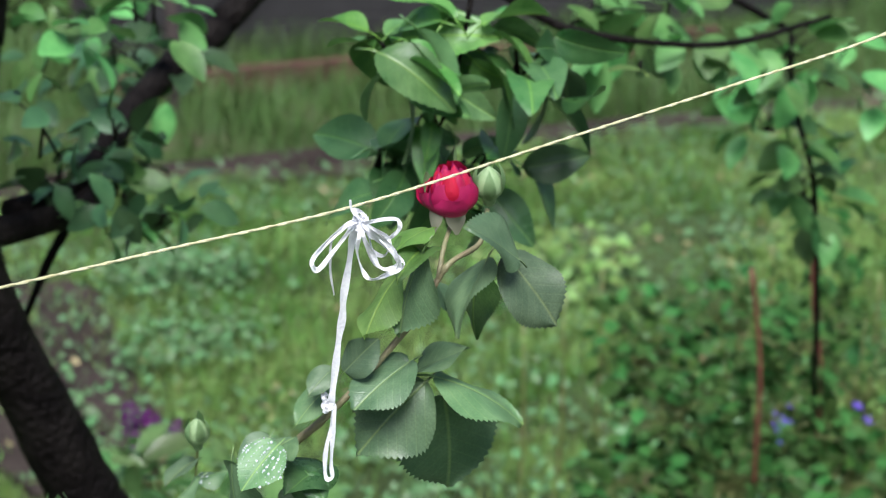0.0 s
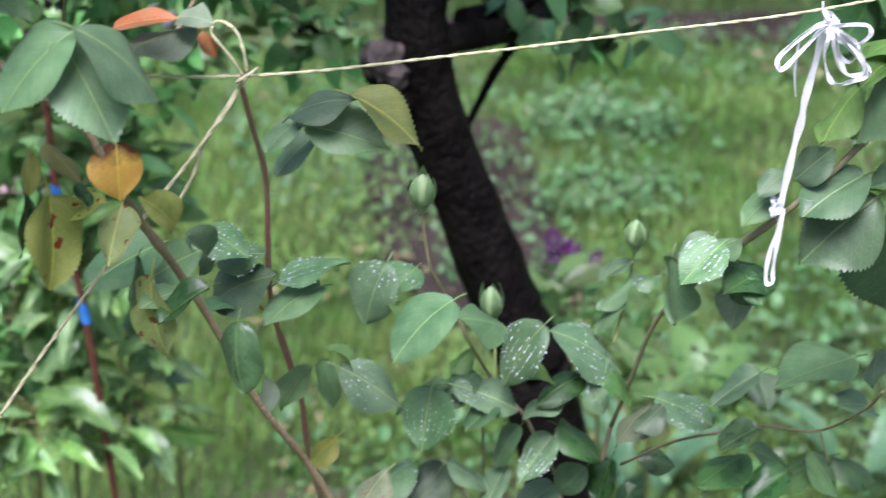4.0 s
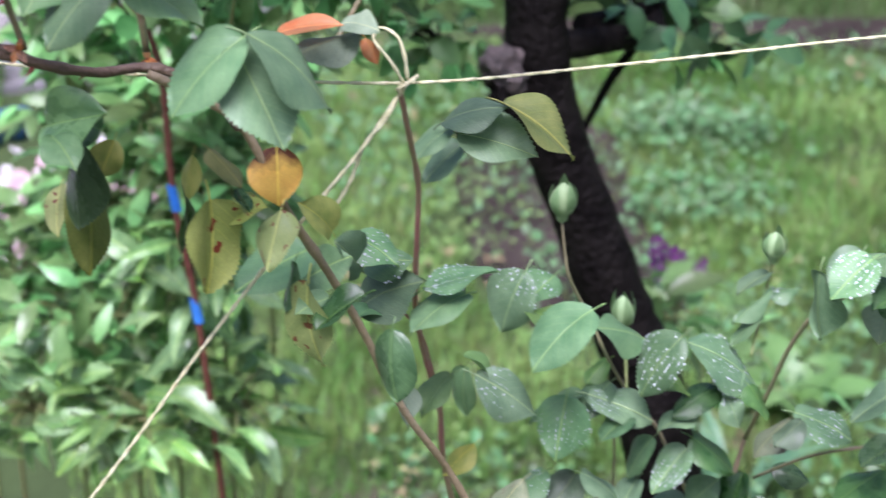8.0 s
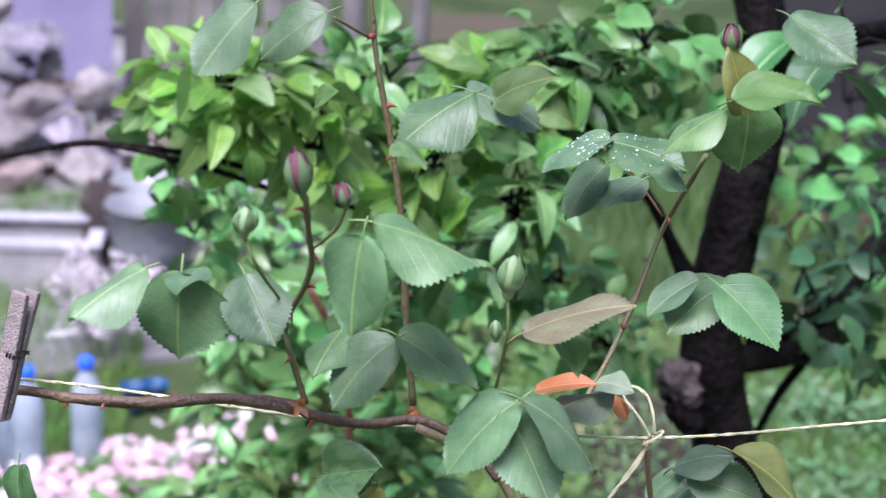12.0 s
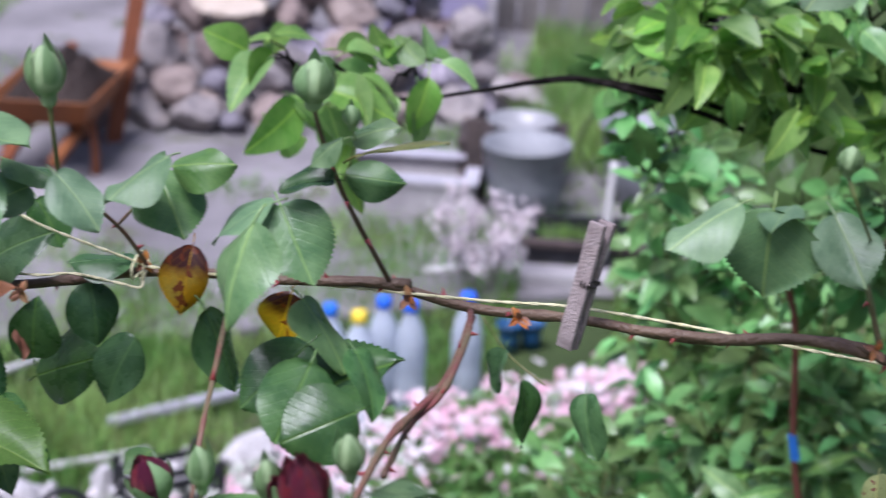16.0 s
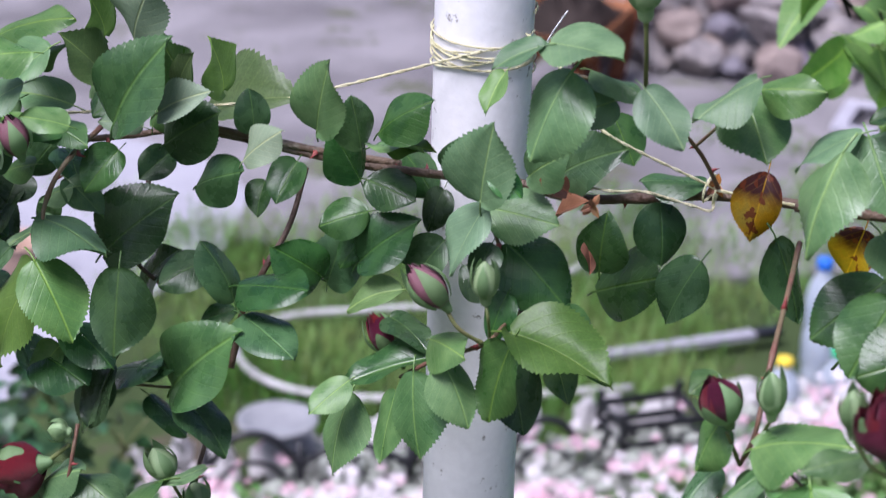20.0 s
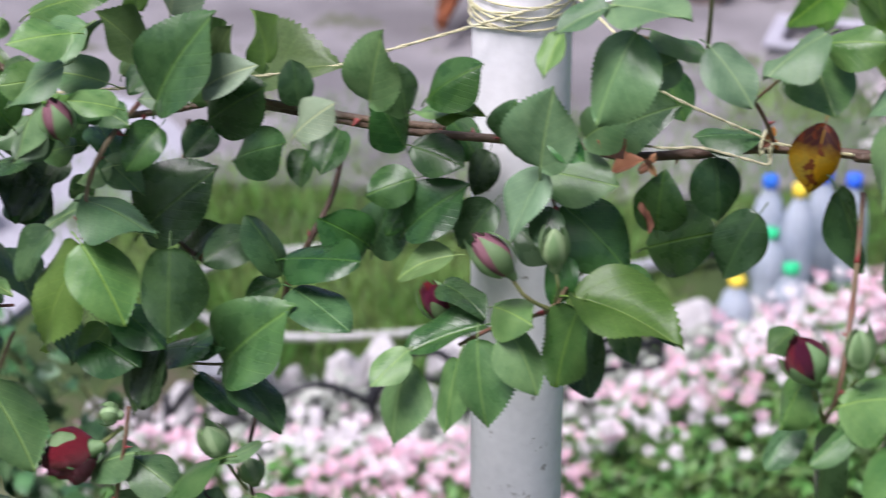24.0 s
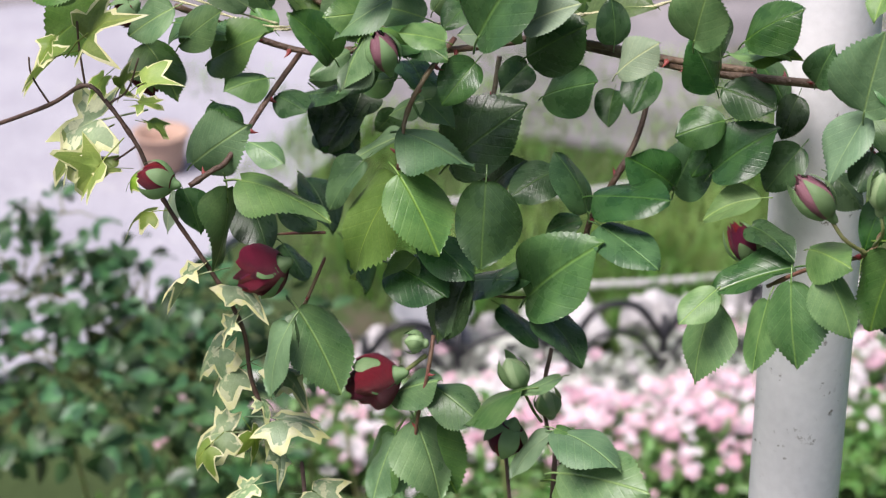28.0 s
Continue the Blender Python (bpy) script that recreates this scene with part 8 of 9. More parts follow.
limb(apple_tree, (0.831, 0.850, 1.144, 0.004), (0.741, 0.850, 1.121, 0.004), (0.661, 0.820, 1.122, 0.003), (0.595, 0.800, 1.135, 0.003), (0.515, 0.750, 1.181, 0.003), (0.450, 0.720, 1.204, 0.003), (0.376, 0.700, 1.216, 0.003), (0.335, 0.700, 1.210, 0.002))
limb(apple_tree, (0.535, 0.740, 1.165, 0.003), (0.476, 0.720, 1.190, 0.003), (0.397, 0.700, 1.214, 0.003), (0.356, 0.700, 1.215, 0.003), (0.278, 0.700, 1.198, 0.002), (0.204, 0.700, 1.188, 0.002), (0.141, 0.680, 1.229, 0.002))
limb(apple_tree, (1.077, 1.000, 0.925, 0.015), (1.140, 1.050, 0.920, 0.013), (1.195, 1.100, 0.941, 0.012), (1.231, 1.150, 0.977, 0.009))
limb(apple_tree, (1.560, 0.800, 1.178, 0.005), (1.632, 0.800, 1.137, 0.005), (1.745, 0.820, 1.107, 0.004), (1.868, 0.850, 1.089, 0.004), (2.023, 0.900, 1.095, 0.003))
limb(apple_tree, (2.160, 1.200, 0.986, 0.004), (2.173, 1.200, 0.890, 0.004), (2.218, 1.200, 0.764, 0.004), (2.276, 1.250, 0.540, 0.004), (2.317, 1.300, 0.384, 0.004))
limb(apple_tree, (1.383, 0.460, 1.286, 0.003), (1.371, 0.450, 1.241, 0.002), (1.359, 0.450, 1.183, 0.002), (1.344, 0.450, 1.149, 0.001))
clump(apple_tree, "m", (1.309, 0.450, 1.231), 0.040, 0.035, 11, 0.066)
clump(apple_tree, "m", (1.375, 0.450, 1.241), 0.033, 0.033, 8, 0.060)
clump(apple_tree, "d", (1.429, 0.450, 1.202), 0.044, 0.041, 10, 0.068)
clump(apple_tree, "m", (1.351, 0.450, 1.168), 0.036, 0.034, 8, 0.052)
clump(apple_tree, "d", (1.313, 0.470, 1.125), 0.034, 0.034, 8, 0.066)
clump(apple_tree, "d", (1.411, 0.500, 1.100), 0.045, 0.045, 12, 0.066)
clump(apple_tree, "l", (1.454, 0.450, 1.222), 0.029, 0.012, 2, 0.060)
clump(apple_tree, "l", (1.629, 0.600, 1.146), 0.016, 0.022, 1, 0.050)
clump(apple_tree, "m", (1.715, 0.900, 1.118), 0.082, 0.038, 12, 0.060)
clump(apple_tree, "m", (1.822, 0.900, 1.097), 0.090, 0.045, 16, 0.060)
clump(apple_tree, "m", (2.100, 1.100, 0.987), 0.073, 0.065, 14, 0.060)
clump(apple_tree, "m", (2.145, 1.200, 0.869), 0.054, 0.084, 14, 0.060)
clump(apple_tree, "m", (2.218, 1.200, 0.764), 0.063, 0.118, 22, 0.055)
clump(apple_tree, "m", (2.237, 1.200, 0.925), 0.085, 0.077, 12, 0.060)
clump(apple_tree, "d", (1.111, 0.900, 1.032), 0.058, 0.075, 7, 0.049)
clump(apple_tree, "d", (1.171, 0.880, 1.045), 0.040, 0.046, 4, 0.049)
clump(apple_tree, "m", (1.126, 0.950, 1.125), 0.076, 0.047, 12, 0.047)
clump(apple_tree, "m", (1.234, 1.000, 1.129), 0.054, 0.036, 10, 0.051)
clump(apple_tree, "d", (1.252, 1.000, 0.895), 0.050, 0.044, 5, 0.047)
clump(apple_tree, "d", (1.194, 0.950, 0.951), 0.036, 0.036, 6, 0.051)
clump(apple_tree, "m", (0.432, 1.000, 1.115), 0.040, 0.045, 13, 0.044)
clump(apple_tree, "l", (0.418, 0.980, 1.150), 0.030, 0.025, 4, 0.040)
clump(apple_tree, "m", (0.448, 1.050, 1.030), 0.034, 0.050, 12, 0.044)
clump(apple_tree, "m", (0.470, 1.080, 1.070), 0.040, 0.060, 8, 0.044)
clump(peony, "P", (0.478, 1.350, 0.900), 0.040, 0.060, 26, .048)
clump(apple_tree, "m", (1.476, 1.713, 0.830), 0.050, 0.050, 2, 0.060)
clump(apple_tree, "l", (0.500, 0.750, 1.251), 0.084, 0.058, 52, 0.046)
clump(apple_tree, "l", (0.568, 0.750, 1.215), 0.069, 0.058, 42, 0.046)
clump(apple_tree, "m", (0.636, 0.800, 1.264), 0.065, 0.048, 35, 0.046)
clump(apple_tree, "l", (0.681, 0.800, 1.181), 0.066, 0.049, 42, 0.046)
clump(apple_tree, "l", (0.755, 0.800, 1.250), 0.060, 0.049, 42, 0.046)
clump(apple_tree, "m", (0.777, 0.750, 1.158), 0.048, 0.064, 38, 0.049)
clump(apple_tree, "m", (0.819, 0.800, 1.285), 0.065, 0.049, 38, 0.049)
clump(apple_tree, "m", (0.858, 0.820, 1.213), 0.055, 0.050, 35, 0.046)
clump(apple_tree, "m", (0.896, 0.850, 1.298), 0.061, 0.050, 31, 0.049)
clump(apple_tree, "m", (0.729, 1.000, 1.012), 0.098, 0.068, 52, 0.042)
clump(apple_tree, "m", (0.645, 1.050, 0.941), 0.095, 0.069, 49, 0.042)
clump(apple_tree, "m", (0.840, 1.000, 1.001), 0.074, 0.068, 42, 0.042)
clump(apple_tree, "m", (0.921, 1.100, 0.885), 0.079, 0.059, 35, 0.038)
clump(apple_tree, "d", (1.019, 0.550, 1.360), 0.052, 0.038, 7, 0.080)
clump(apple_tree, "m", (1.251, 1.841, 0.944), 0.111, 0.077, 16, 0.055)
clump(apple_tree, "m", (1.384, 1.905, 0.893), 0.132, 0.105, 15, 0.055)
clump(apple_tree, "m", (1.452, 1.969, 0.997), 0.115, 0.106, 20, 0.055)
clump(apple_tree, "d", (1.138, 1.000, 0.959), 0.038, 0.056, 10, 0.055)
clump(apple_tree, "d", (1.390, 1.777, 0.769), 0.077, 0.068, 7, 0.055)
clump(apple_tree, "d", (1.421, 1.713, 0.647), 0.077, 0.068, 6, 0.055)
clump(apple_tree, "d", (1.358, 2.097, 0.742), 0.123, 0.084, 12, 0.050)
clump(apple_tree, "m", (1.010, 1.000, 1.244), 0.066, 0.054, 18, 0.051)
clump(apple_tree, "l", (0.120, 0.700, 1.211), 0.068, 0.047, 13, 0.058)
clump(apple_tree, "l", (0.213, 0.720, 1.209), 0.058, 0.031, 8, 0.052)
clump(apple_tree, "l", (0.162, 0.700, 1.138), 0.026, 0.042, 3, 0.055)
clump(apple_tree, "l", (0.091, 0.700, 1.164), 0.027, 0.037, 4, 0.060)
clump(apple_tree, "l", (0.472, 0.750, 1.263), 0.058, 0.042, 24, 0.046)
clump(apple_tree, "d", (1.235, 1.120, 0.930), 0.060, 0.050, 10, 0.052)
clump(apple_tree, "m", (1.190, 1.000, 0.925), 0.050, 0.045, 8, 0.050)
clump(apple_tree, "d", (1.300, 1.350, 0.990), 0.080, 0.060, 12, 0.052)
clump(peony, "P", (0.480, 1.400, 0.800), 0.045, 0.060, 30, .050)
clump(peony, "P", (0.540, 1.200, 0.475), 0.120, 0.091, 119, .061)
clump(peony, "P", (0.418, 1.350, 0.473), 0.111, 0.096, 102, .061)
clump(peony, "P", (0.645, 1.100, 0.593), 0.073, 0.087, 68, .061)
clump(peony, "P", (0.699, 1.100, 0.416), 0.076, 0.076, 51, .064)
clump(peony, "P", (0.577, 1.050, 0.424), 0.101, 0.061, 68, .064)
clump(peony, "P", (0.461, 1.100, 0.412), 0.102, 0.068, 68, .064)
clump(peony, "P", (0.672, 1.150, 0.673), 0.061, 0.074, 57, .057)
clump(peony, "P", (0.604, 1.300, 0.708), 0.063, 0.063, 51, .057)
clump(peony, "P", (0.694, 1.250, 0.757), 0.076, 0.090, 57, .054)
clump(peony, "P", (0.785, 1.300, 0.828), 0.091, 0.070, 51, .050)
clump(peony, "P", (0.701, 1.300, 0.863), 0.083, 0.062, 44, .050)
clump(peony, "P", (0.561, 1.400, 0.814), 0.079, 0.057, 34, .050)
clump(peony, "P", (0.523, 1.500, 0.652), 0.101, 0.101, 102, .057)
clump(peony, "P", (0.629, 1.400, 0.777), 0.096, 0.081, 85, .057)
clump(peony, "P", (0.548, 1.300, 0.592), 0.095, 0.073, 85, .061)
clump(peony, "P", (0.677, 1.200, 0.659), 0.084, 0.077, 68, .061)
clump(peony, "P", (0.488, 1.600, 0.713), 0.056, 0.088, 44, .054)
clump(peony, "P", (0.513, 1.500, 0.872), 0.068, 0.083, 68, .050)
clump(shrub, "D", (-1.630, 1.500, 0.164), 0.166, 0.127, 70, .05)
clump(shrub, "D", (-1.442, 1.500, 0.151), 0.134, 0.115, 60, .05)
clump(shrub, "D", (-1.502, 1.400, 0.061), 0.181, 0.114, 80, .05)
clump(shrub, "D", (-1.263, 1.400, 0.105), 0.111, 0.111, 50, .05)
clump(shrub, "D", (-1.545, 1.300, 0.009), 0.141, 0.084, 50, .05)
clump(shrub, "D", (-1.286, 1.300, 0.049), 0.172, 0.082, 60, .05)
clump(shrub, "D", (-1.245, 1.500, 0.205), 0.084, 0.084, 24, .045)
clump(shrub, "D", (-1.165, 1.600, 0.085), 0.106, 0.106, 26, .045)
clump(shrub, "D", (-1.143, 1.300, 0.056), 0.134, 0.062, 40, .05)
clump(shrub, "D", (-1.660, 1.600, 0.245), 0.119, 0.050, 14, .045)
clump(berry_bush, "B", (2.469, 2.100, 0.102), 0.120, 0.120, 60, .042)
clump(berry_bush, "B", (2.653, 2.100, 0.136), 0.143, 0.121, 70, .042)
clump(berry_bush, "B", (2.916, 2.200, 0.034), 0.151, 0.128, 70, .042)
clump(berry_bush, "B", (2.485, 2.000, 0.000), 0.140, 0.118, 70, .042)
clump(berry_bush, "B", (2.725, 2.000, -0.050), 0.166, 0.144, 90, .042)
clump(berry_bush, "B", (2.903, 2.000, -0.016), 0.123, 0.168, 60, .042)
clump(berry_bush, "B", (2.331, 1.900, -0.057), 0.115, 0.063, 40, .042)
clump(berry_bush, "B", (2.560, 1.900, -0.096), 0.160, 0.086, 70, .042)
clump(berry_bush, "B", (2.814, 1.900, -0.139), 0.143, 0.088, 60, .042)
clump(berry_bush, "B", (3.002, 2.300, 0.200), 0.130, 0.106, 20, .045)
clump(columbine, "P", (1.319, 1.500, 0.332), 0.049, 0.041, 22, .06)
clump(columbine, "P", (1.348, 1.500, 0.310), 0.058, 0.058, 16, .06)
clump(columbine, "P", (1.449, 1.300, 0.301), 0.086, 0.047, 14, .08)
clump(columbine, "P", (1.454, 1.500, 0.268), 0.059, 0.050, 10, .06)
clump(columbine, "P", (1.311, 1.400, 0.356), 0.063, 0.055, 12, .07)

limb(apple_tree, (1.165, 0.95, 0.535, 0.042), (1.26, 1.0, 0.2, 0.048), (1.36, 1.05, -0.2, 0.055), (1.42, 1.08, G - 0.05, 0.075))
limb(apple_tree, (1.047, 0.98, 1.12, 0.0305), (1.06, 1.0, 1.25, 0.028), (1.02, 1.05, 1.45, 0.024), (1.0, 1.1, 1.8, 0.018))
limb(apple_tree, (1.42, 1.4, 0.999, 0.021), (1.56, 1.45, 1.09, 0.018), (1.6, 1.2, 1.16, 0.013), (1.56, 0.85, 1.18, 0.006))
limb(apple_tree, (1.6, 1.2, 1.16, 0.012), (1.9, 1.2, 1.12, 0.008), (2.16, 1.2, 0.99, 0.004))
limb(apple_tree, (1.05, 1.0, 1.25, 0.014), (1.2, 0.7, 1.35, 0.01), (1.383, 0.46, 1.29, 0.004))
for lump in ((0.985, 0.925, 0.905, 0.024), (0.992, 0.92, 0.868, 0.02), (0.983, 0.93, 0.885, 0.018)):
    bm = bmesh.new()
    bmesh.ops.create_icosphere(bm, subdivisions=3, radius=lump[3])
    for v in bm.verts:
        v.co = v.co * (1 + 0.7 * noise.noise(v.co * 60) + 0.3 * noise.noise(v.co * 150)) + Vector(lump[:3])
    part("burl", bm, surface("pale_cut_bark", (0.022, 0.018, 0.016), (0.115, 0.088, 0.084), 60, 0.7, bump=0.8, fine=120) if lump[3] > 0.022 else bark, apple_tree, "knobbly pruning scar")
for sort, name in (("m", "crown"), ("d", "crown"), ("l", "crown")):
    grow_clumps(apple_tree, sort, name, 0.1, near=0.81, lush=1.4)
grow_clumps(peony, "P", "leaves", 0.35, near=1.13, lush=1.2)
grow_clumps(shrub, "D", "leaves", lush=1.5)
grow_clumps(berry_bush, "B", "leaves", lush=2.0)
grow_clumps(columbine, "P", "leaves", 0.4)
for plant, spots in ((peony, [(0.2 + 0.07 * k, 1.3 + 0.13 * (k % 3), 0.4) for k in range(9)]), (shrub, [(-1.6 + 0.14 * k, 1.5 + 0.1 * (k % 2), 0.0) for k in range(8)]), (berry_bush, [(2.2 + 0.13 * k, 2.1 + 0.1 * (k % 3), 0.2) for k in range(9)]), (columbine, [(1.36, 1.54, 0.34), (1.32, 1.5, 0.3), (1.4, 1.52, 0.25), (1.45, 1.4, 0.2)])):
    for x, y, z in spots:
        tube("stalk", [(x, y, z), (x + 0.02, y + 0.03, (z + G) / 2), (x * 0.98 + 0.02, y + 0.05, G - 0.02)], 0.003, 0.005, CANE["green"], plant, 6, 4)


def floret(rng_, at, r, petals, cup, sort):
    """Vertices and faces of one small open flower that looks up and to the front."""
    n = Vector((rng_.gauss(0, 0.35), -0.45 + rng_.gauss(0, 0.3), 1)).normalized()
    q = n.to_track_quat("Z", "Y").to_matrix()
    v, f = [], []
    a0 = rng_.uniform(0, 6)
    wide = 2.4 / petals
    for k in range(petals):
        a = a0 + 2 * math.pi * k / petals
        o, long = len(v), rng_.uniform(0.85, 1.1)
        for rr, da, z in ((0.1, 0, 0), (0.65, -1.0, cup * 0.6), (1.0, -0.5, cup), (1.0, 0.5, cup), (0.65, 1.0, cup * 0.6)):
            v.append(Vector(at) + q @ Vector((r * rr * long * math.cos(a + da * wide), r * rr * long * math.sin(a + da * wide), r * z)))
        f.append((o, o + 1, o + 2))
        f.append((o, o + 2, o + 3))
        f.append((o, o + 3, o + 4))
    return v, f


def flowers(name, spots, r, material, parent, petals=5, cup=0.2, seed=1, label="", category="", group=""):
    rnd = random.Random(seed)
    vs, fs, o = [], [], 0
    for p in spots:
        v, f = floret(rnd, p, r * rnd.uniform(0.55, 1.35), petals, cup, name)
        vs += v
        fs += [tuple(q + o for q in t) for t in f]
        o += len(v)
    return part(name, mesh_from(name, vs, fs, material), None, parent, label)


fl = random.Random(12)
for k in range(6):
    for spot in [(1.355 + fl.uniform(-0.035, 0.035), 1.536 + fl.uniform(-0.03, 0.03), 0.372 + fl.uniform(-0.03, 0.03)) for q in range(3)]:
        flowers("flower", [spot], 0.011, flower_purple, columbine, 5, 0.7, k)
for k in range(4):
    for spot in [(1.28 + fl.uniform(-0.02, 0.02), 1.5, 0.3 + fl.uniform(-0.04, 0.02)) for q in range(3)]:
        flowers("flower", [spot], 0.013, flower_purple, columbine, 5, 0.7, 30 + k)
for x, z in ((2.601, 0.070), (2.599, 0.036), (2.774, 0.043), (2.606, 0.058)):
    for spot in [(x + fl.uniform(-0.012, 0.012), 1.82 + fl.uniform(-0.02, 0.02), z + fl.uniform(-0.016, 0.016)) for q in range(3)]:
        flowers("flower", [spot], 0.009, flower_blue, berry_bush, 5, 0.5, int(x * 100))

# a dry seed-headed plant by the bucket, and low rubble on the yard
dry_plant = thing("dry_plant", "pale lilac-grey dry plant with fluffy seed heads", "plant", (0, 0, 0))
dry_tone = surface("dry_lilac_fluff", (0.62, 0.54, 0.57), (0.72, 0.65, 0.68), 20, 0.8, island=True, vary=0.25, thin=0.3, bump=0)
fluff = []
for k in range(16):
    a = k * 2.4
    foot = Vector((-0.02 + 0.03 * math.cos(a), 4.72 + 0.03 * math.sin(a), G - 0.01))
    tip = foot + Vector((0.12 * math.cos(a) * (0.3 + 0.05 * k), 0.1 * math.sin(a), 0.14 + 0.011 * k))
    tube("stalk", [foot, foot.lerp(tip, 0.5) + Vector((0, 0, 0.02)), tip], 0.003, 0.0018, grey_wood, dry_plant, 5, 3)
    fluff += [tip + Vector((fl.gauss(0, 0.018), fl.gauss(0, 0.018), fl.gauss(0, 0.025))) for q in range(48)]
v, f = foliage_data(rng, "W", np.array(fluff), np.full(len(fluff), 0.018), None, 0.3, 0.9)
tagged(joined("seed_fluff", v, f, dry_tone, dry_plant), kind="stuff")

# ---- flower bed: a band of pink and white pinks ----
bed = tagged(thing("pinks_bed", "cushion of pink and white small flowers over green leaves", "flower bed", (0, 0, 0)), kind="stuff")
bx, spots = random.Random(3), {0: [], 1: []}
cushions = []
for k in range(230):
    t = bx.random()
    c = Vector((-1.7, 2.1, G)).lerp(Vector((0.4, 3.8, G)), t) + Vector((bx.uniform(-0.1, 0.32), bx.uniform(-0.9, 0.14) * (1.15 - 0.6 * t), 0))
    cushions.append((c, bx.uniform(0.1, 0.18)))
leaf_places, leaf_sizes, silver = [], [], []


def flower_limit(x):
    """How far back the flowers reach; grey-leaved cushions fill the rest up to the stones."""
    return float(np.interp(x, (-1.7, -1.12, -0.62, -0.42, -0.1, 0.36), (2.15, 2.28, 2.44, 2.7, 3.3, 3.9)))


for c, r in cushions:
    if c.y > flower_limit(c.x):
        silver.append((c, r))
        continue
    for q in range(90):
        a, e = bx.uniform(0, 6.28), bx.uniform(0, 1) ** 0.5
        h = 0.2 * math.sqrt(max(0, 1 - e * e * 0.8)) * bx.uniform(0.6, 1.05)
        leaf_places.append((c.x + r * e * math.cos(a), c.y + r * e * math.sin(a), G + h))
        leaf_sizes.append(bx.uniform(0.025, 0.045))
    depth = (flower_limit(c.x) - c.y) / float(np.interp(c.x, (-1.1, -0.5, 0.36), (0.32, 0.3, 0.45)))
    for q in range(int(bx.choice((0, 6, 15, 26, 38)) * min(1.1, max(0.06, (1.05 - depth) * 3.0)))):
        a, e = bx.uniform(0, 6.28), bx.uniform(0, 1) ** 0.5
        patchy = noise.noise(Vector((c.x * 2.2, c.y * 2.2, 0))) > 0.0
        spots[0 if (bx.random() < (0.75 if patchy else 0.25)) else 1].append((c.x + r * e * math.cos(a), c.y + r * e * math.sin(a), G + 0.23 * math.sqrt(max(0, 1 - e * e * 0.7)) + bx.uniform(0, 0.03)))
v, f = foliage_data(rng, "F", np.array(leaf_places), np.array(leaf_sizes), None, 0.7, 0.5)
joined("leaves", v, f, BUSH["F"], bed)
silver_leaf = surface("silver_grey_leaf", (0.30, 0.33, 0.28), (0.46, 0.47, 0.43), 20, 0.75, island=True, vary=0.35, thin=0.2, bump=0.1)
silver_places, silver_sizes = [], []
for c, r in silver:
    for q in range(70):
        a, e = bx.uniform(0, 6.28), bx.uniform(0, 1) ** 0.5
        silver_places.append((c.x + r * e * math.cos(a), c.y + r * e * math.sin(a), G + 0.13 * (1 - e * e * 0.6) * bx.uniform(0.3, 1)))
        silver_sizes.append(bx.uniform(0.03, 0.06))
    for q in range(bx.choice((0, 0, 2, 4))):
        a, e = bx.uniform(0, 6.28), bx.uniform(0, 1) ** 0.5
        spots[q % 2].append((c.x + r * e * math.cos(a), c.y + r * e * math.sin(a), G + 0.15))
v, f = foliage_data(rng, "F", np.array(silver_places), np.array(silver_sizes), None, 0.6, 0.6)
joined("silver_leaves", v, f, silver_leaf, bed, "grey woolly leaves")
flowers("pink_flowers", spots[0], 0.0145, flower_pink, bed, 9, 0.22, 4)
flowers("white_flowers", spots[1], 0.0145, flower_white, bed, 9, 0.22, 5)


# ---- stakes ----
def stake(pts, r, label, tapes=()):
    st = thing("stake", label, "stake", (0, 0, 0), "garden stakes")
    tube("rod", pts, r, r, stake_brown, st, 8, 4)
    for p in tapes:
        bm = bmesh.new()
        bmesh.ops.create_cone(bm, segments=10, radius1=r * 1.5, radius2=r * 1.3, depth=0.03, cap_ends=True)
        for q in bm.verts:
            q.co = q.co + Vector(p) + Vector((0.003 * math.sin(q.co.z * 300), 0, 0))
        part("tape", bm, tape_blue, st, "blue tape tie")


stake([(0.575, 1.0, 0.98), (0.618, 1.0, 0.886), (0.632, 1.0, 0.72), (0.66, 1.0, 0.55), (0.7, 1.02, 0.1), (0.72, 1.03, G - 0.05)], 0.004, "thin red-brown stake with blue tape ties", ((0.632, 1.0, 0.725), (0.655, 1.0, 0.585)))
stake([(2.509, 1.82, 0.372), (2.543, 1.82, 0.186), (2.551, 1.82, 0.003), (2.581, 1.85, G - 0.05)], 0.0045, "rough red-brown stake in a bush")
stake([(2.744, 2.0, 0.338), (2.767, 2.0, 0.173), (2.8, 2.0, -0.0), (2.830, 2.05, G - 0.05)], 0.0035, "thin brown stake in a bush")

# ---- rubble and stones ----
stone_mesh = []
for k in range(8):
    bm = bmesh.new()
    bmesh.ops.create_icosphere(bm, subdivisions=3, radius=1)
    off = Vector((k * 7.3, k * 3.1, 0))
    for v in bm.verts:
        d = v.co.normalized()
        cut = 1.0
        for j in range(12):
            n = Vector((math.sin(j * 2.4 + k), math.cos(j * 1.7 + k * 2), math.sin(j * 3.1 + k * 0.7))).normalized()
            cut = min(cut, (0.62 + 0.012 * j) / max(0.2, d.dot(n)) if d.dot(n) > 0.5 else 9)
        v.co = d * min(1.0, cut) * (1 + 0.12 * noise.noise(d * 2.2 + off) + 0.04 * noise.noise(d * 7 + off))
    me = bpy.data.meshes.new("stone")
    bm.to_mesh(me)
    bm.free()
    me.materials.append((rock, pink_rock, rock, violet_rock)[k % 4])
    stone_mesh.append(me)
pale = stone_mesh[2].copy()
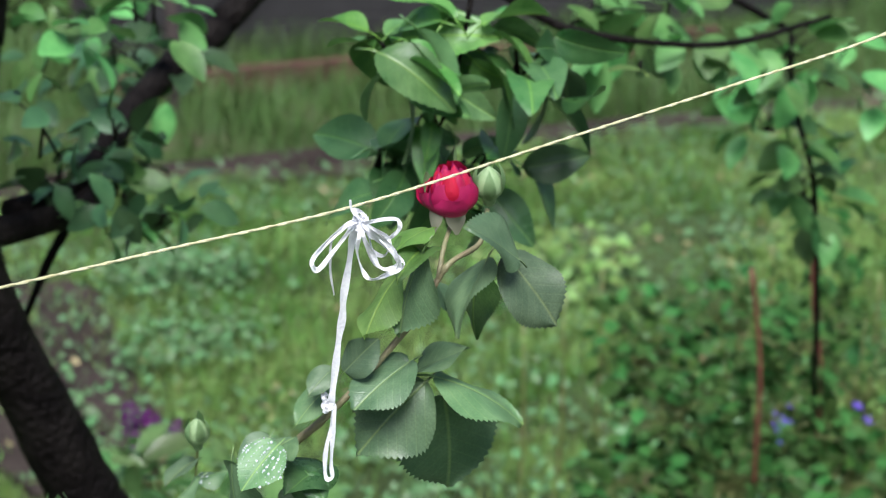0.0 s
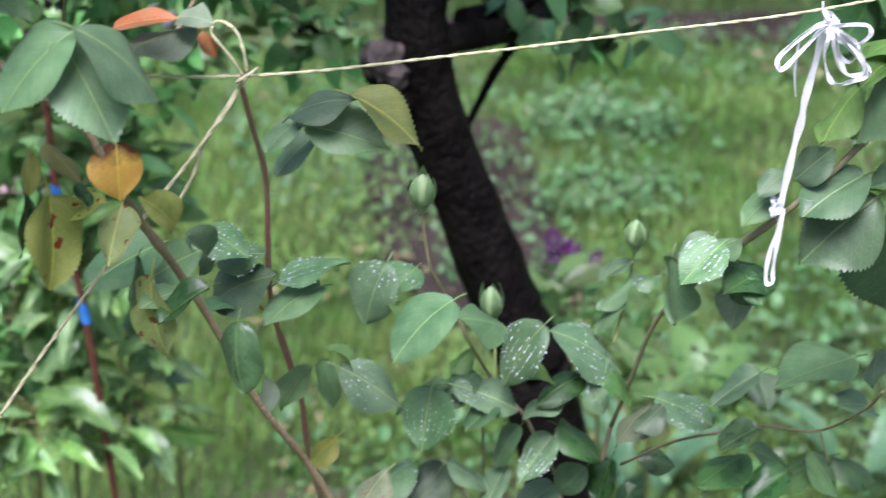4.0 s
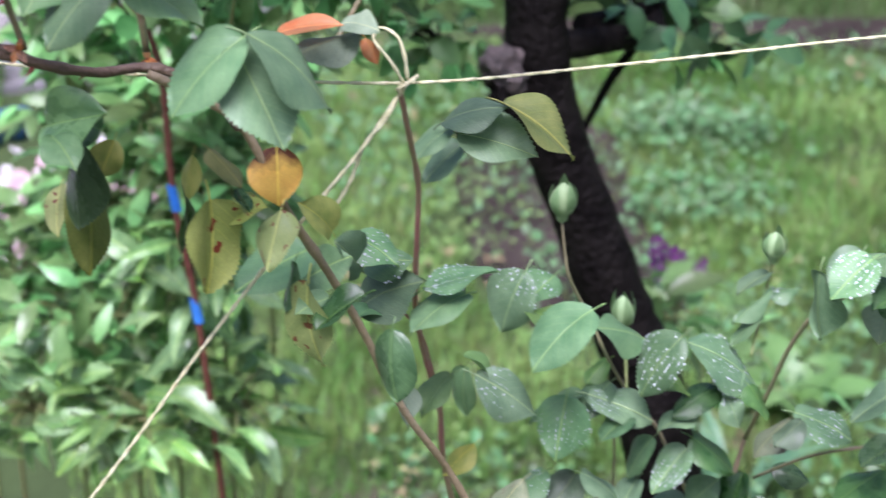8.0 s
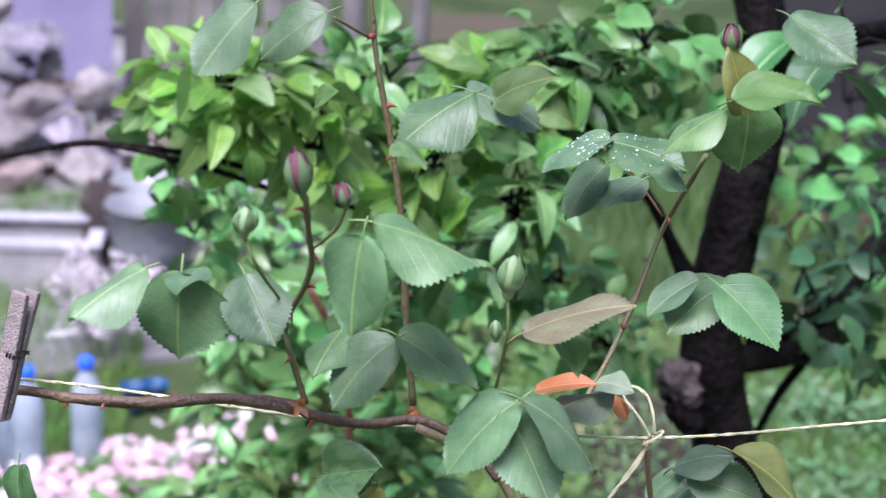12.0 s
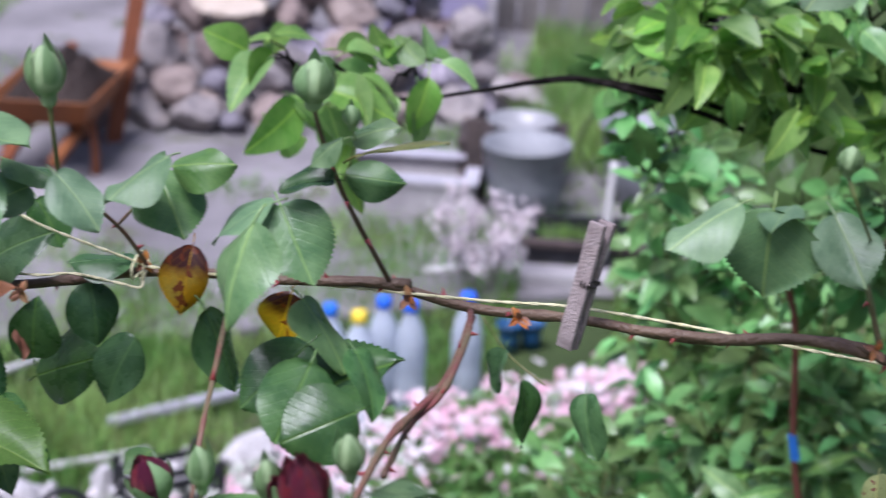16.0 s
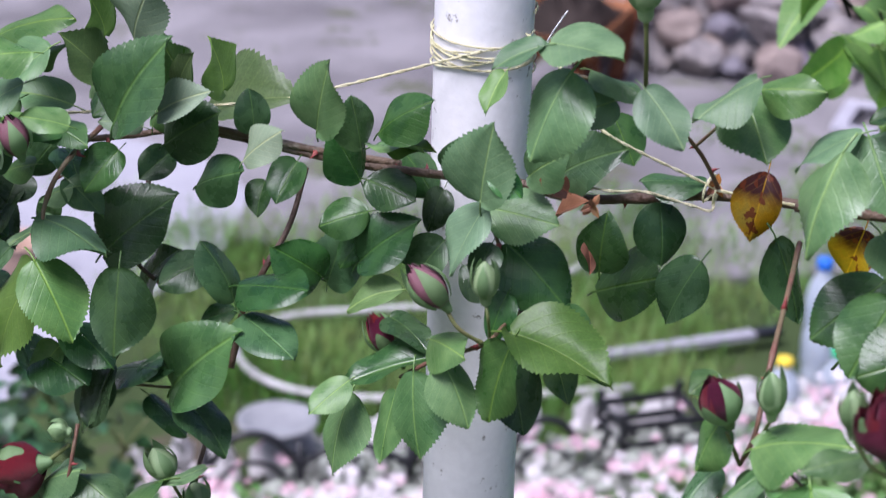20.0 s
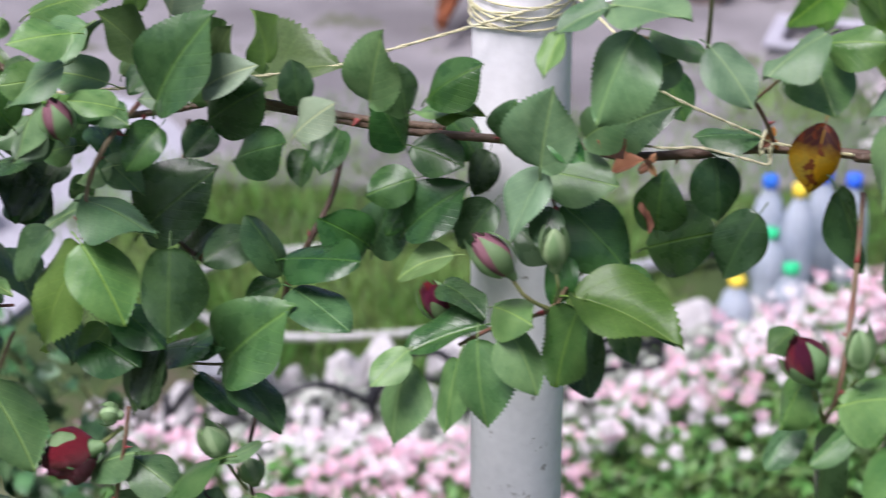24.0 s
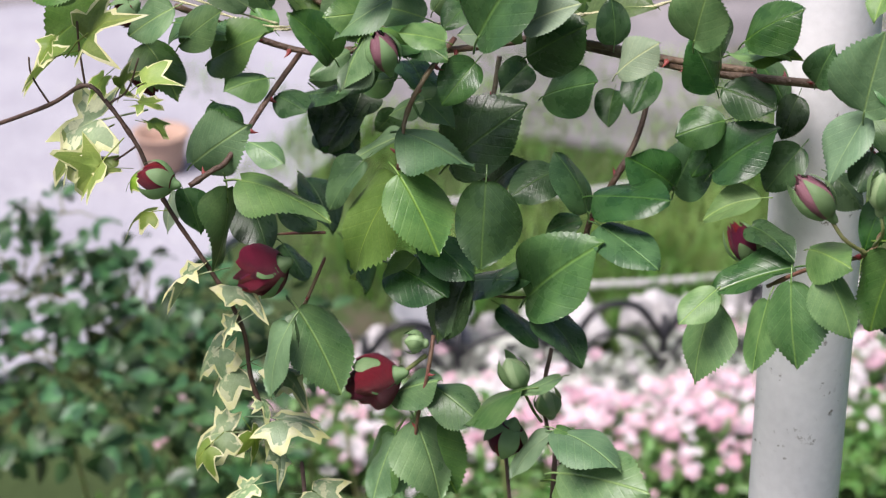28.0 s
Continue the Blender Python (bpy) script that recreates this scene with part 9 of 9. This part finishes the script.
pale.materials[0] = pale_rock
pile = thing("stone_pile", "heap of rough grey-brown field stones", "stone pile", (0, 0, 0))
sr = random.Random(17)
layer_z = G
for row in range(6):
    half = 0.84 - 0.1 * row
    cx = -0.9 - 0.02 * row
    x = cx - half
    while x < cx + half:
        w = sr.uniform(0.06, 0.15)
        for back in (0, 0.17):
            h = sr.uniform(0.045, 0.1)
            slant = 0.55 * max(0.0, x + 1.2)
            part("stone", sr.choice(stone_mesh), None, pile, "", pose(x + w, 6.2 + 0.11 * row + slant + back + sr.uniform(-0.06, 0.06), layer_z + h * 0.85, sr.uniform(-24, 24), sr.uniform(-24, 24), sr.uniform(0, 360)) @ Matrix.Diagonal((w * 1.15, w * sr.uniform(0.8, 1.1), h, 1)))
        x += 2 * w * 0.86
    layer_z += 0.105
part("stone", pale, None, pile, "pale flat stone", pose(-1.16, 6.48, 0.0 - 0.1, 28, 4, 8) @ Matrix.Diagonal((0.15, 0.09, 0.03, 1)))
heap = thing("rubble_heap", "low heap of brown earth and rubble", "rubble", (0, 0, 0))
for k in range(60):
    a, e = sr.uniform(0, 6.28), sr.random() ** 0.5
    s = sr.uniform(0.04, 0.1)
    part("stone", sr.choice(stone_mesh), None, heap, "", pose(-3.6 + 0.55 * e * math.cos(a), 7.9 + 0.4 * e * math.sin(a), G + 0.2 * (1 - e) + s * 0.4, sr.uniform(0, 90), 0, sr.uniform(0, 360)) @ Matrix.Diagonal((s, s * 0.9, s * 0.7, 1)))

# ---- wheelbarrow ----
load_at = (-1.62, 5.75, G + 0.27)
barrow = thing("wheelbarrow", "rusty orange wheelbarrow with raised handles", "wheelbarrow", (-1.62, 5.75, G))
bm = bmesh.new()
outer, inner = [], []
for z, sx, sy in ((0.2, 0.14, 0.2), (0.31, 0.19, 0.3)):
    outer.append([bm.verts.new((x * sx, y * sy, z)) for x, y in ((-1, -1), (1, -1), (1, 1), (-1, 1))])
for z, sx, sy in ((0.31, 0.178, 0.288), (0.27, 0.15, 0.25)):
    inner.append([bm.verts.new((x * sx, y * sy, z)) for x, y in ((-1, -1), (1, -1), (1, 1), (-1, 1))])
rings = outer + inner
for a, b in zip(rings, rings[1:]):
    for k in range(4):
        bm.faces.new((a[k], a[(k + 1) % 4], b[(k + 1) % 4], b[k]))
bm.faces.new(rings[0][::-1]), bm.faces.new(rings[-1])
bmesh.ops.bevel(bm, geom=bm.edges[:], offset=0.004, segments=1, affect="EDGES")
part("tray", bm, rust, barrow)
for s in (-1, 1):
    part("handle", box((-0.02, -0.5, -0.015), (0.02, 0.55, 0.015), 0.004), rust, barrow, "", pose(s * 0.11, 0.1, 0.19, 8, 0, -s * 3))
    tube("leg", [(s * 0.14, -0.12, 0.2), (s * 0.16, -0.14, 0.1), (s * 0.16, -0.14, 0.0)], 0.016, 0.016, rust, barrow, 8)
load = thing("soil_load", "dark damp soil heaped in a wheelbarrow", "soil", load_at)
bm = bmesh.new()
bmesh.ops.create_grid(bm, x_segments=16, y_segments=16, size=1)
for v in bm.verts:
    d = max(0.0, 1 - v.co.x ** 2) * max(0.0, 1 - v.co.y ** 2)
    v.co = Vector((v.co.x * 0.155, v.co.y * 0.255, 0.012 + 0.13 * d + 0.04 * d * noise.noise(v.co * 4)))
part("soil", bm, earth, load)
bm = bmesh.new()
for rr, dd in ((0.13, 0.05), (0.05, 0.08)):
    bmesh.ops.create_cone(bm, segments=24, radius1=rr, radius2=rr, depth=dd, cap_ends=True)
for v in bm.verts:
    v.co = Vector((v.co.z, v.co.x + 0.28, v.co.y + 0.13))
part("wheel", bm, black_plastic, barrow)


plank = thing("plank", "orange-brown plank leaning on a stone pile", "plank", (0, 0, 0))
part("wood", box((-0.03, -0.012, 0), (0.03, 0.012, 1.0), 0.004), rust, plank, "", pose(-1.5, 6.0, G, -14, 12, 20))


# ---- bucket, basin, trough, log, hose ----
def vessel(name, label, category, at, r0, r1, h, material, wall=0.004):
    ob = thing(name, label, category, at)
    v, f = lathe([(0.001, 0.0), (r0, 0.0), (r0 + (r1 - r0) * 0.5, h * 0.5), (r1, h - 0.008), (r1 + 0.007, h - 0.004), (r1 + 0.006, h + 0.003), (r1 - wall, h), (r0 + (r1 - r0) * 0.5 - wall, h * 0.5), (r0 - wall, wall), (0.001, wall)], 36)
    part("body", mesh_from("body", v, f, material), None, ob)
    return ob


pail = vessel("bucket", "grey galvanised steel bucket on the ground", "bucket", (0.07, 5.45, G), 0.105, 0.145, 0.27, zinc)
tube("handle", [(0.148 * math.cos(a), -0.02 - 0.1 * abs(math.sin(a)), 0.25 - 0.06 * math.sin(a)) for a in [q * math.pi / 10 for q in range(11)]], 0.003, 0.003, spring_steel, pail, 6, 3)
for s in (-1, 1):
    part("lug", box((s * 0.145 - 0.006, -0.015, 0.225), (s * 0.145 + 0.006, 0.015, 0.265), 0.002), zinc, pail)
pail2 = vessel("bucket", "grey steel bucket with its handle raised, behind leaves", "bucket", (0.45, 5.72, G), 0.1, 0.14, 0.28, zinc)
tube("handle", [(-0.06, -0.125, 0.36), (-0.15, -0.12, 0.35), (-0.205, -0.12, 0.27), (-0.2, -0.12, 0.19), (-0.12, -0.1, 0.09), (-0.085, -0.085, 0.08)], 0.005, 0.005, spring_steel, pail2, 6, 4)
stool = thing("stand", "dark old wooden stand", "stand", (-0.01, 5.82, G))
part("top", box((-0.18, -0.14, 0.17), (0.2, 0.14, 0.2), 0.005), dark_wood, stool)
for sx in (-0.15, 0.17):
    for sy in (-0.11, 0.11):
        part("leg", box((sx - 0.02, sy - 0.02, 0), (sx + 0.02, sy + 0.02, 0.17), 0.003), dark_wood, stool)
basin = vessel("basin", "white enamel basin on a dark stand", "basin", (0.03, 5.8, G + 0.2), 0.08, 0.118, 0.05, enamel)
plank_end = thing("upright_board", "dark upright board beside a bucket", "board", (-0.115, 5.57, G))
part("board", box((-0.03, -0.02, 0), (0.03, 0.02, 0.31), 0.004), dark_wood, plank_end)
trough = thing("trough", "grey concrete trough with a worn rim", "trough", (-0.32, 5.55, G))
bm = box((-0.26, -0.16, 0), (0.22, 0.16, 0.12))
top = max(bm.faces, key=lambda q: q.calc_center_median().z)
bmesh.ops.inset_region(bm, faces=[top], thickness=0.03)
bmesh.ops.translate(bm, verts=top.verts, vec=(0, 0, -0.08))
bmesh.ops.bevel(bm, geom=bm.edges[:], offset=0.006, segments=2, affect="EDGES")
part("body", bm, concrete, trough)
for lo, hi in (((-0.275, -0.175, 0.123), (0.235, -0.12, 0.142)), ((-0.275, 0.12, 0.123), (0.235, 0.175, 0.142)), ((-0.275, -0.118, 0.123), (-0.22, 0.118, 0.142)), ((0.18, -0.118, 0.123), (0.235, 0.118, 0.142))):
    part("rim", box(lo, hi, 0.008), pale_slab, trough, "pale worn rim")
kerb = thing("kerb_stone", "grey concrete kerb stone lying before a dark box", "kerb stone", (0.3, 4.82, G))
part("block", box((-0.2, -0.05, -0.01), (0.28, 0.05, 0.055), 0.01), concrete, kerb)
crate2 = thing("dark_box", "low black wet wooden box with a brown rail", "box", (0.33, 5.15, G))
for lo, hi in (((-0.22, -0.14, 0), (0.24, -0.12, 0.06)), ((-0.22, 0.12, 0), (0.24, 0.14, 0.08)), ((-0.22, -0.12, 0), (-0.2, 0.12, 0.08)), ((0.22, -0.12, 0), (0.24, 0.12, 0.08)), ((-0.2, -0.12, 0), (0.22, 0.12, 0.02))):
    part("side", box(lo, hi, 0.003), black_plastic, crate2)
part("rail", box((-0.24, -0.155, 0.062), (0.26, -0.115, 0.085), 0.004), dark_wood, crate2, "brown timber rail")
hose = thing("hose", "grey-white garden hose curling to the ground", "hose", (0, 0, 0))
tube("pipe", [(0.372, 4.97, G + 0.37), (0.362, 4.95, G + 0.25), (0.357, 4.94, G + 0.11), (0.335, 4.935, G + 0.05), (0.28, 4.93, G + 0.02), (0.18, 4.92, G + 0.018), (0.05, 4.92, G + 0.018), (-0.2, 4.84, G + 0.018)], 0.013, 0.013, hose_white, hose, 10)
hose2 = thing("hose", "white hose lying across short grass", "hose", (0, 0, 0))
tube("pipe", [(x, y, G + 0.03) for x, y in ((-0.72, 3.4), (-1.0, 3.23), (-1.2, 3.13), (-1.4, 3.06), (-1.56, 3.07), (-1.7, 3.17), (-1.76, 3.32), (-1.68, 3.48), (-1.5, 3.6), (-1.27, 3.76), (-1.12, 4.0), (-1.02, 4.3))], 0.011, 0.011, hose_white, hose2, 10)
lath = thing("lath", "pale worn lath with a dark end lying in grass", "lath", (0, 0, 0))
part("wood", box((-0.27, -0.018, 0), (0.2, 0.018, 0.02), 0.003), pale_slab, lath, "", pose(-0.66, 3.72, G + 0.02, 0, 0, 41))
part("dark_end", box((0.203, -0.019, -0.001), (0.28, 0.019, 0.021), 0.003), black_plastic, lath, "dark wrapped end", pose(-0.66, 3.72, G + 0.02, 0, 0, 41))


# ---- bottles ----
def bottle(x, y, h, cap, lean=0.0, lying=False):
    ob = thing("bottle", "clear plastic water bottle with a %s cap" % cap, "bottle", group="plastic bottles")
    v, f = lathe([(0.001, 0), (0.036, 0.002), (0.042, 0.015), (0.042, 0.3 * h), (0.039, 0.36 * h), (0.042, 0.42 * h), (0.042, 0.62 * h), (0.034, 0.76 * h), (0.016, 0.88 * h), (0.014, 0.93 * h), (0.001, 0.94 * h)], 20)
    part("body", mesh_from("body", v, f, bottle_plastic), None, ob)
    v, f = lathe([(0.001, 0.9 * h), (0.0195, 0.9 * h), (0.021, 0.92 * h), (0.021, 0.985 * h), (0.018, h), (0.001, h)], 18)
    part("cap", mesh_from("cap", v, f, CAPS[cap]), None, ob, "%s screw cap" % cap)
    ob.matrix_basis = pose(x, y, G + 0.005, lean, 0, x * 200)


for x, y, h, c in ((-0.33, 3.78, 0.3, "blue"), (-0.245, 3.72, 0.31, "yellow"), (-0.3, 3.62, 0.22, "green"), (-0.12, 3.8, 0.32, "blue"), (-0.2, 3.86, 0.3, "blue"), (0.02, 3.9, 0.31, "blue"), (-0.34, 3.35, 0.2, "yellow"), (-0.22, 3.42, 0.22, "green")):
    bottle(x, y, h, c)
pot_blue = surface("blue_pot_plastic", (0.012, 0.06, 0.17), (0.018, 0.08, 0.2), 12, 0.45, bump=0.05)
for x, y, z in ((0.11, 4.28, 0.12), (0.17, 4.32, 0.11)):
    pot = vessel("plastic_pot", "blue plastic flower pot", "pot", (x, y, G), 0.026, 0.033, z * 0.7, pot_blue)

# ---- crate, edging, dish, pot ----
crate = thing("crate", "black slatted plastic crate on grass", "crate", (-0.56, 2.98, G))
crate.matrix_basis = pose(-0.58, 3.02, G, 0, 0, 38) @ Matrix.Scale(0.62, 4)
for s in (-1, 1):
    for k in range(4):
        part("slat", box((-0.16, s * 0.11 - 0.006, 0.03 + 0.075 * k), (0.16, s * 0.11 + 0.006, 0.06 + 0.075 * k), 0.003), black_plastic, crate)
        part("slat", box((s * 0.16 - 0.006, -0.104, 0.03 + 0.075 * k), (s * 0.16 + 0.006, 0.104, 0.06 + 0.075 * k), 0.003), black_plastic, crate)
    for q in (-1, 1):
        part("corner", box((s * 0.16 - 0.012, q * 0.11 - 0.012, 0), (s * 0.16 + 0.012, q * 0.11 + 0.012, 0.325), 0.004), black_plastic, crate)
part("bottom", box((-0.154, -0.104, 0.01), (0.154, 0.104, 0.022)), black_plastic, crate)
edging = thing("garden_edging", "low black plastic scalloped bed edging", "edging", (0, 0, 0))
posts_at = [Vector(p) for p in ((-1.42, 2.42, G), (-1.24, 2.52, G), (-1.02, 2.62, G), (-0.84, 2.76, G), (-0.7, 2.86, G))]
for k, (a, b) in enumerate(zip(posts_at, posts_at[1:])):
    rise = (0.03, 0.0, 0.05, 0.02)[k]
    for lift, thin in ((0.0, 0.009), (-0.07, 0.006)):
        tube("arch", [a + Vector((0, 0, 0.13 + lift)), a.lerp(b, 0.25) + Vector((0, 0, 0.17 + rise + lift)), a.lerp(b, 0.5) + Vector((0, 0, 0.185 + rise + lift)), a.lerp(b, 0.75) + Vector((0, 0, 0.165 + rise + lift)), b + Vector((0, 0, 0.13 + lift))], thin, thin, black_plastic, edging, 8, 4)
    tube("picket", [a + Vector((0, 0, -0.05)), a + Vector((0, 0, 0.05)), a + Vector((0, 0, 0.19))], 0.012, 0.01, black_plastic, edging, 8, 2)
kerb = thing("stone_edging", "row of pale rounded stones along a flower bed", "stone edging", (0, 0, 0))
kr = random.Random(29)
pale_kerb = stone_mesh[4].copy()
pale_kerb.materials[0] = surface("pale_limestone", (0.40, 0.385, 0.39), (0.54, 0.52, 0.525), 6, 0.85, bump=0.5, fine=40, vary=0.2, stain=(0.22, 0.21, 0.18), stain_scale=9)
for k in range(26):
    p = Vector((-1.62, 2.5, G)).lerp(Vector((-0.22, 3.5, G)), k / 25) + Vector((kr.uniform(-0.05, 0.05), kr.uniform(-0.06, 0.06), 0))
    w = kr.uniform(0.045, 0.085)
    part("stone", pale_kerb, None, kerb, "", pose(p.x, p.y, G + 0.05, kr.uniform(-20, 20), kr.uniform(-20, 20), kr.uniform(0, 360)) @ Matrix.Diagonal((w, w * 0.8, 0.065, 1)))
dish = vessel("dish", "white round dish lying among flowers", "dish", (-1.34, 2.62, G + 0.16), 0.05, 0.085, 0.02, enamel)
part("foot", mesh_from("foot", *lathe([(0.001, -0.18), (0.03, -0.18), (0.03, 0.0), (0.001, 0.0)], 16), enamel), None, dish)
pot = vessel("clay_pot", "round peach-coloured clay pot", "pot", (-2.5, 3.45, G + 0.02), 0.055, 0.075, 0.11, clay, 0.01)

# ---- sheet, fences, timber at the back ----
sheet = thing("metal_sheet", "lilac-grey metal sheet leaning upright", "sheet", (-0.44, 7.75, G))
bm = box((-0.28, -0.006, 0), (0.17, 0.006, 0.9), 0.002)
part("panel", bm, lilac_sheet, sheet, "", Matrix.Rotation(radians(-6), 4, "X"))
fence = thing("board_fence", "fence of grey weathered upright boards", "fence", (0, 8.1, G))
fr = random.Random(6)
for k in range(22):
    x = -0.2 + k * 0.105
    if k < 9 and k != 5:
        part("board", box((x - 0.047, -0.011, 0.0), (x + 0.047, 0.011, 1.0 + fr.uniform(-0.05, 0.05)), 0.003), grey_wood, fence)
for z in (0.25, 0.75):
    part("rail", box((-0.3, 0.012, z), (0.7, 0.05, z + 0.05), 0.004), grey_wood, fence)
timber = thing("timber_edge", "red-brown timber edging board on the ground", "timber", (0, 0, 0))
for k in range(3):
    part("board", box((2.35 + 0.85 * k, 6.1 + 0.004 * (k % 2), G - 0.02), (3.195 + 0.85 * k, 6.15 + 0.004 * (k % 2), G + 0.085), 0.006), red_wood, timber)
shed = thing("shed", "dark grey timber shed wall of horizontal boards", "shed", (0, 0, 0))
for k in range(9):
    part("board", box((2.3, 6.5 + 0.004 * (k % 2), G + 0.15 * k), (6.5, 6.53 + 0.004 * (k % 2), G + 0.147 + 0.15 * k), 0.004), surface("shed_board", (0.016, 0.015, 0.016), (0.032, 0.030, 0.031), 5, 0.85, bump=0.4, fine=60) if k == 0 else shed.children[0].data.materials[0], shed)
for x in (2.3, 4.4, 6.42):
    part("stud", box((x, 6.54, G - 0.05), (x + 0.08, 6.62, G + 1.4), 0.004), dark_wood, shed)
for x in (2.5,):
    fp = thing("fence_post", "thin dark timber post in grass", "post", (x, 5.85, G))
    part("wood", box((-0.02, -0.02, -0.05), (0.02, 0.02, 0.45), 0.003), dark_wood, fp)
for x, y, r in ((0.78, 7.9, 0.06), (1.1, 8.3, 0.05)):
    far = thing("young_tree", "slim grey trunk of a far tree", "tree", (x, y, G))
    tube("trunk", [(0, 0, -0.1), (0.01, 0, 0.5), (-0.01, 0, 1.2), (0.02, 0, 2.4)], r, r * 0.7, grey_wood, far, 10)
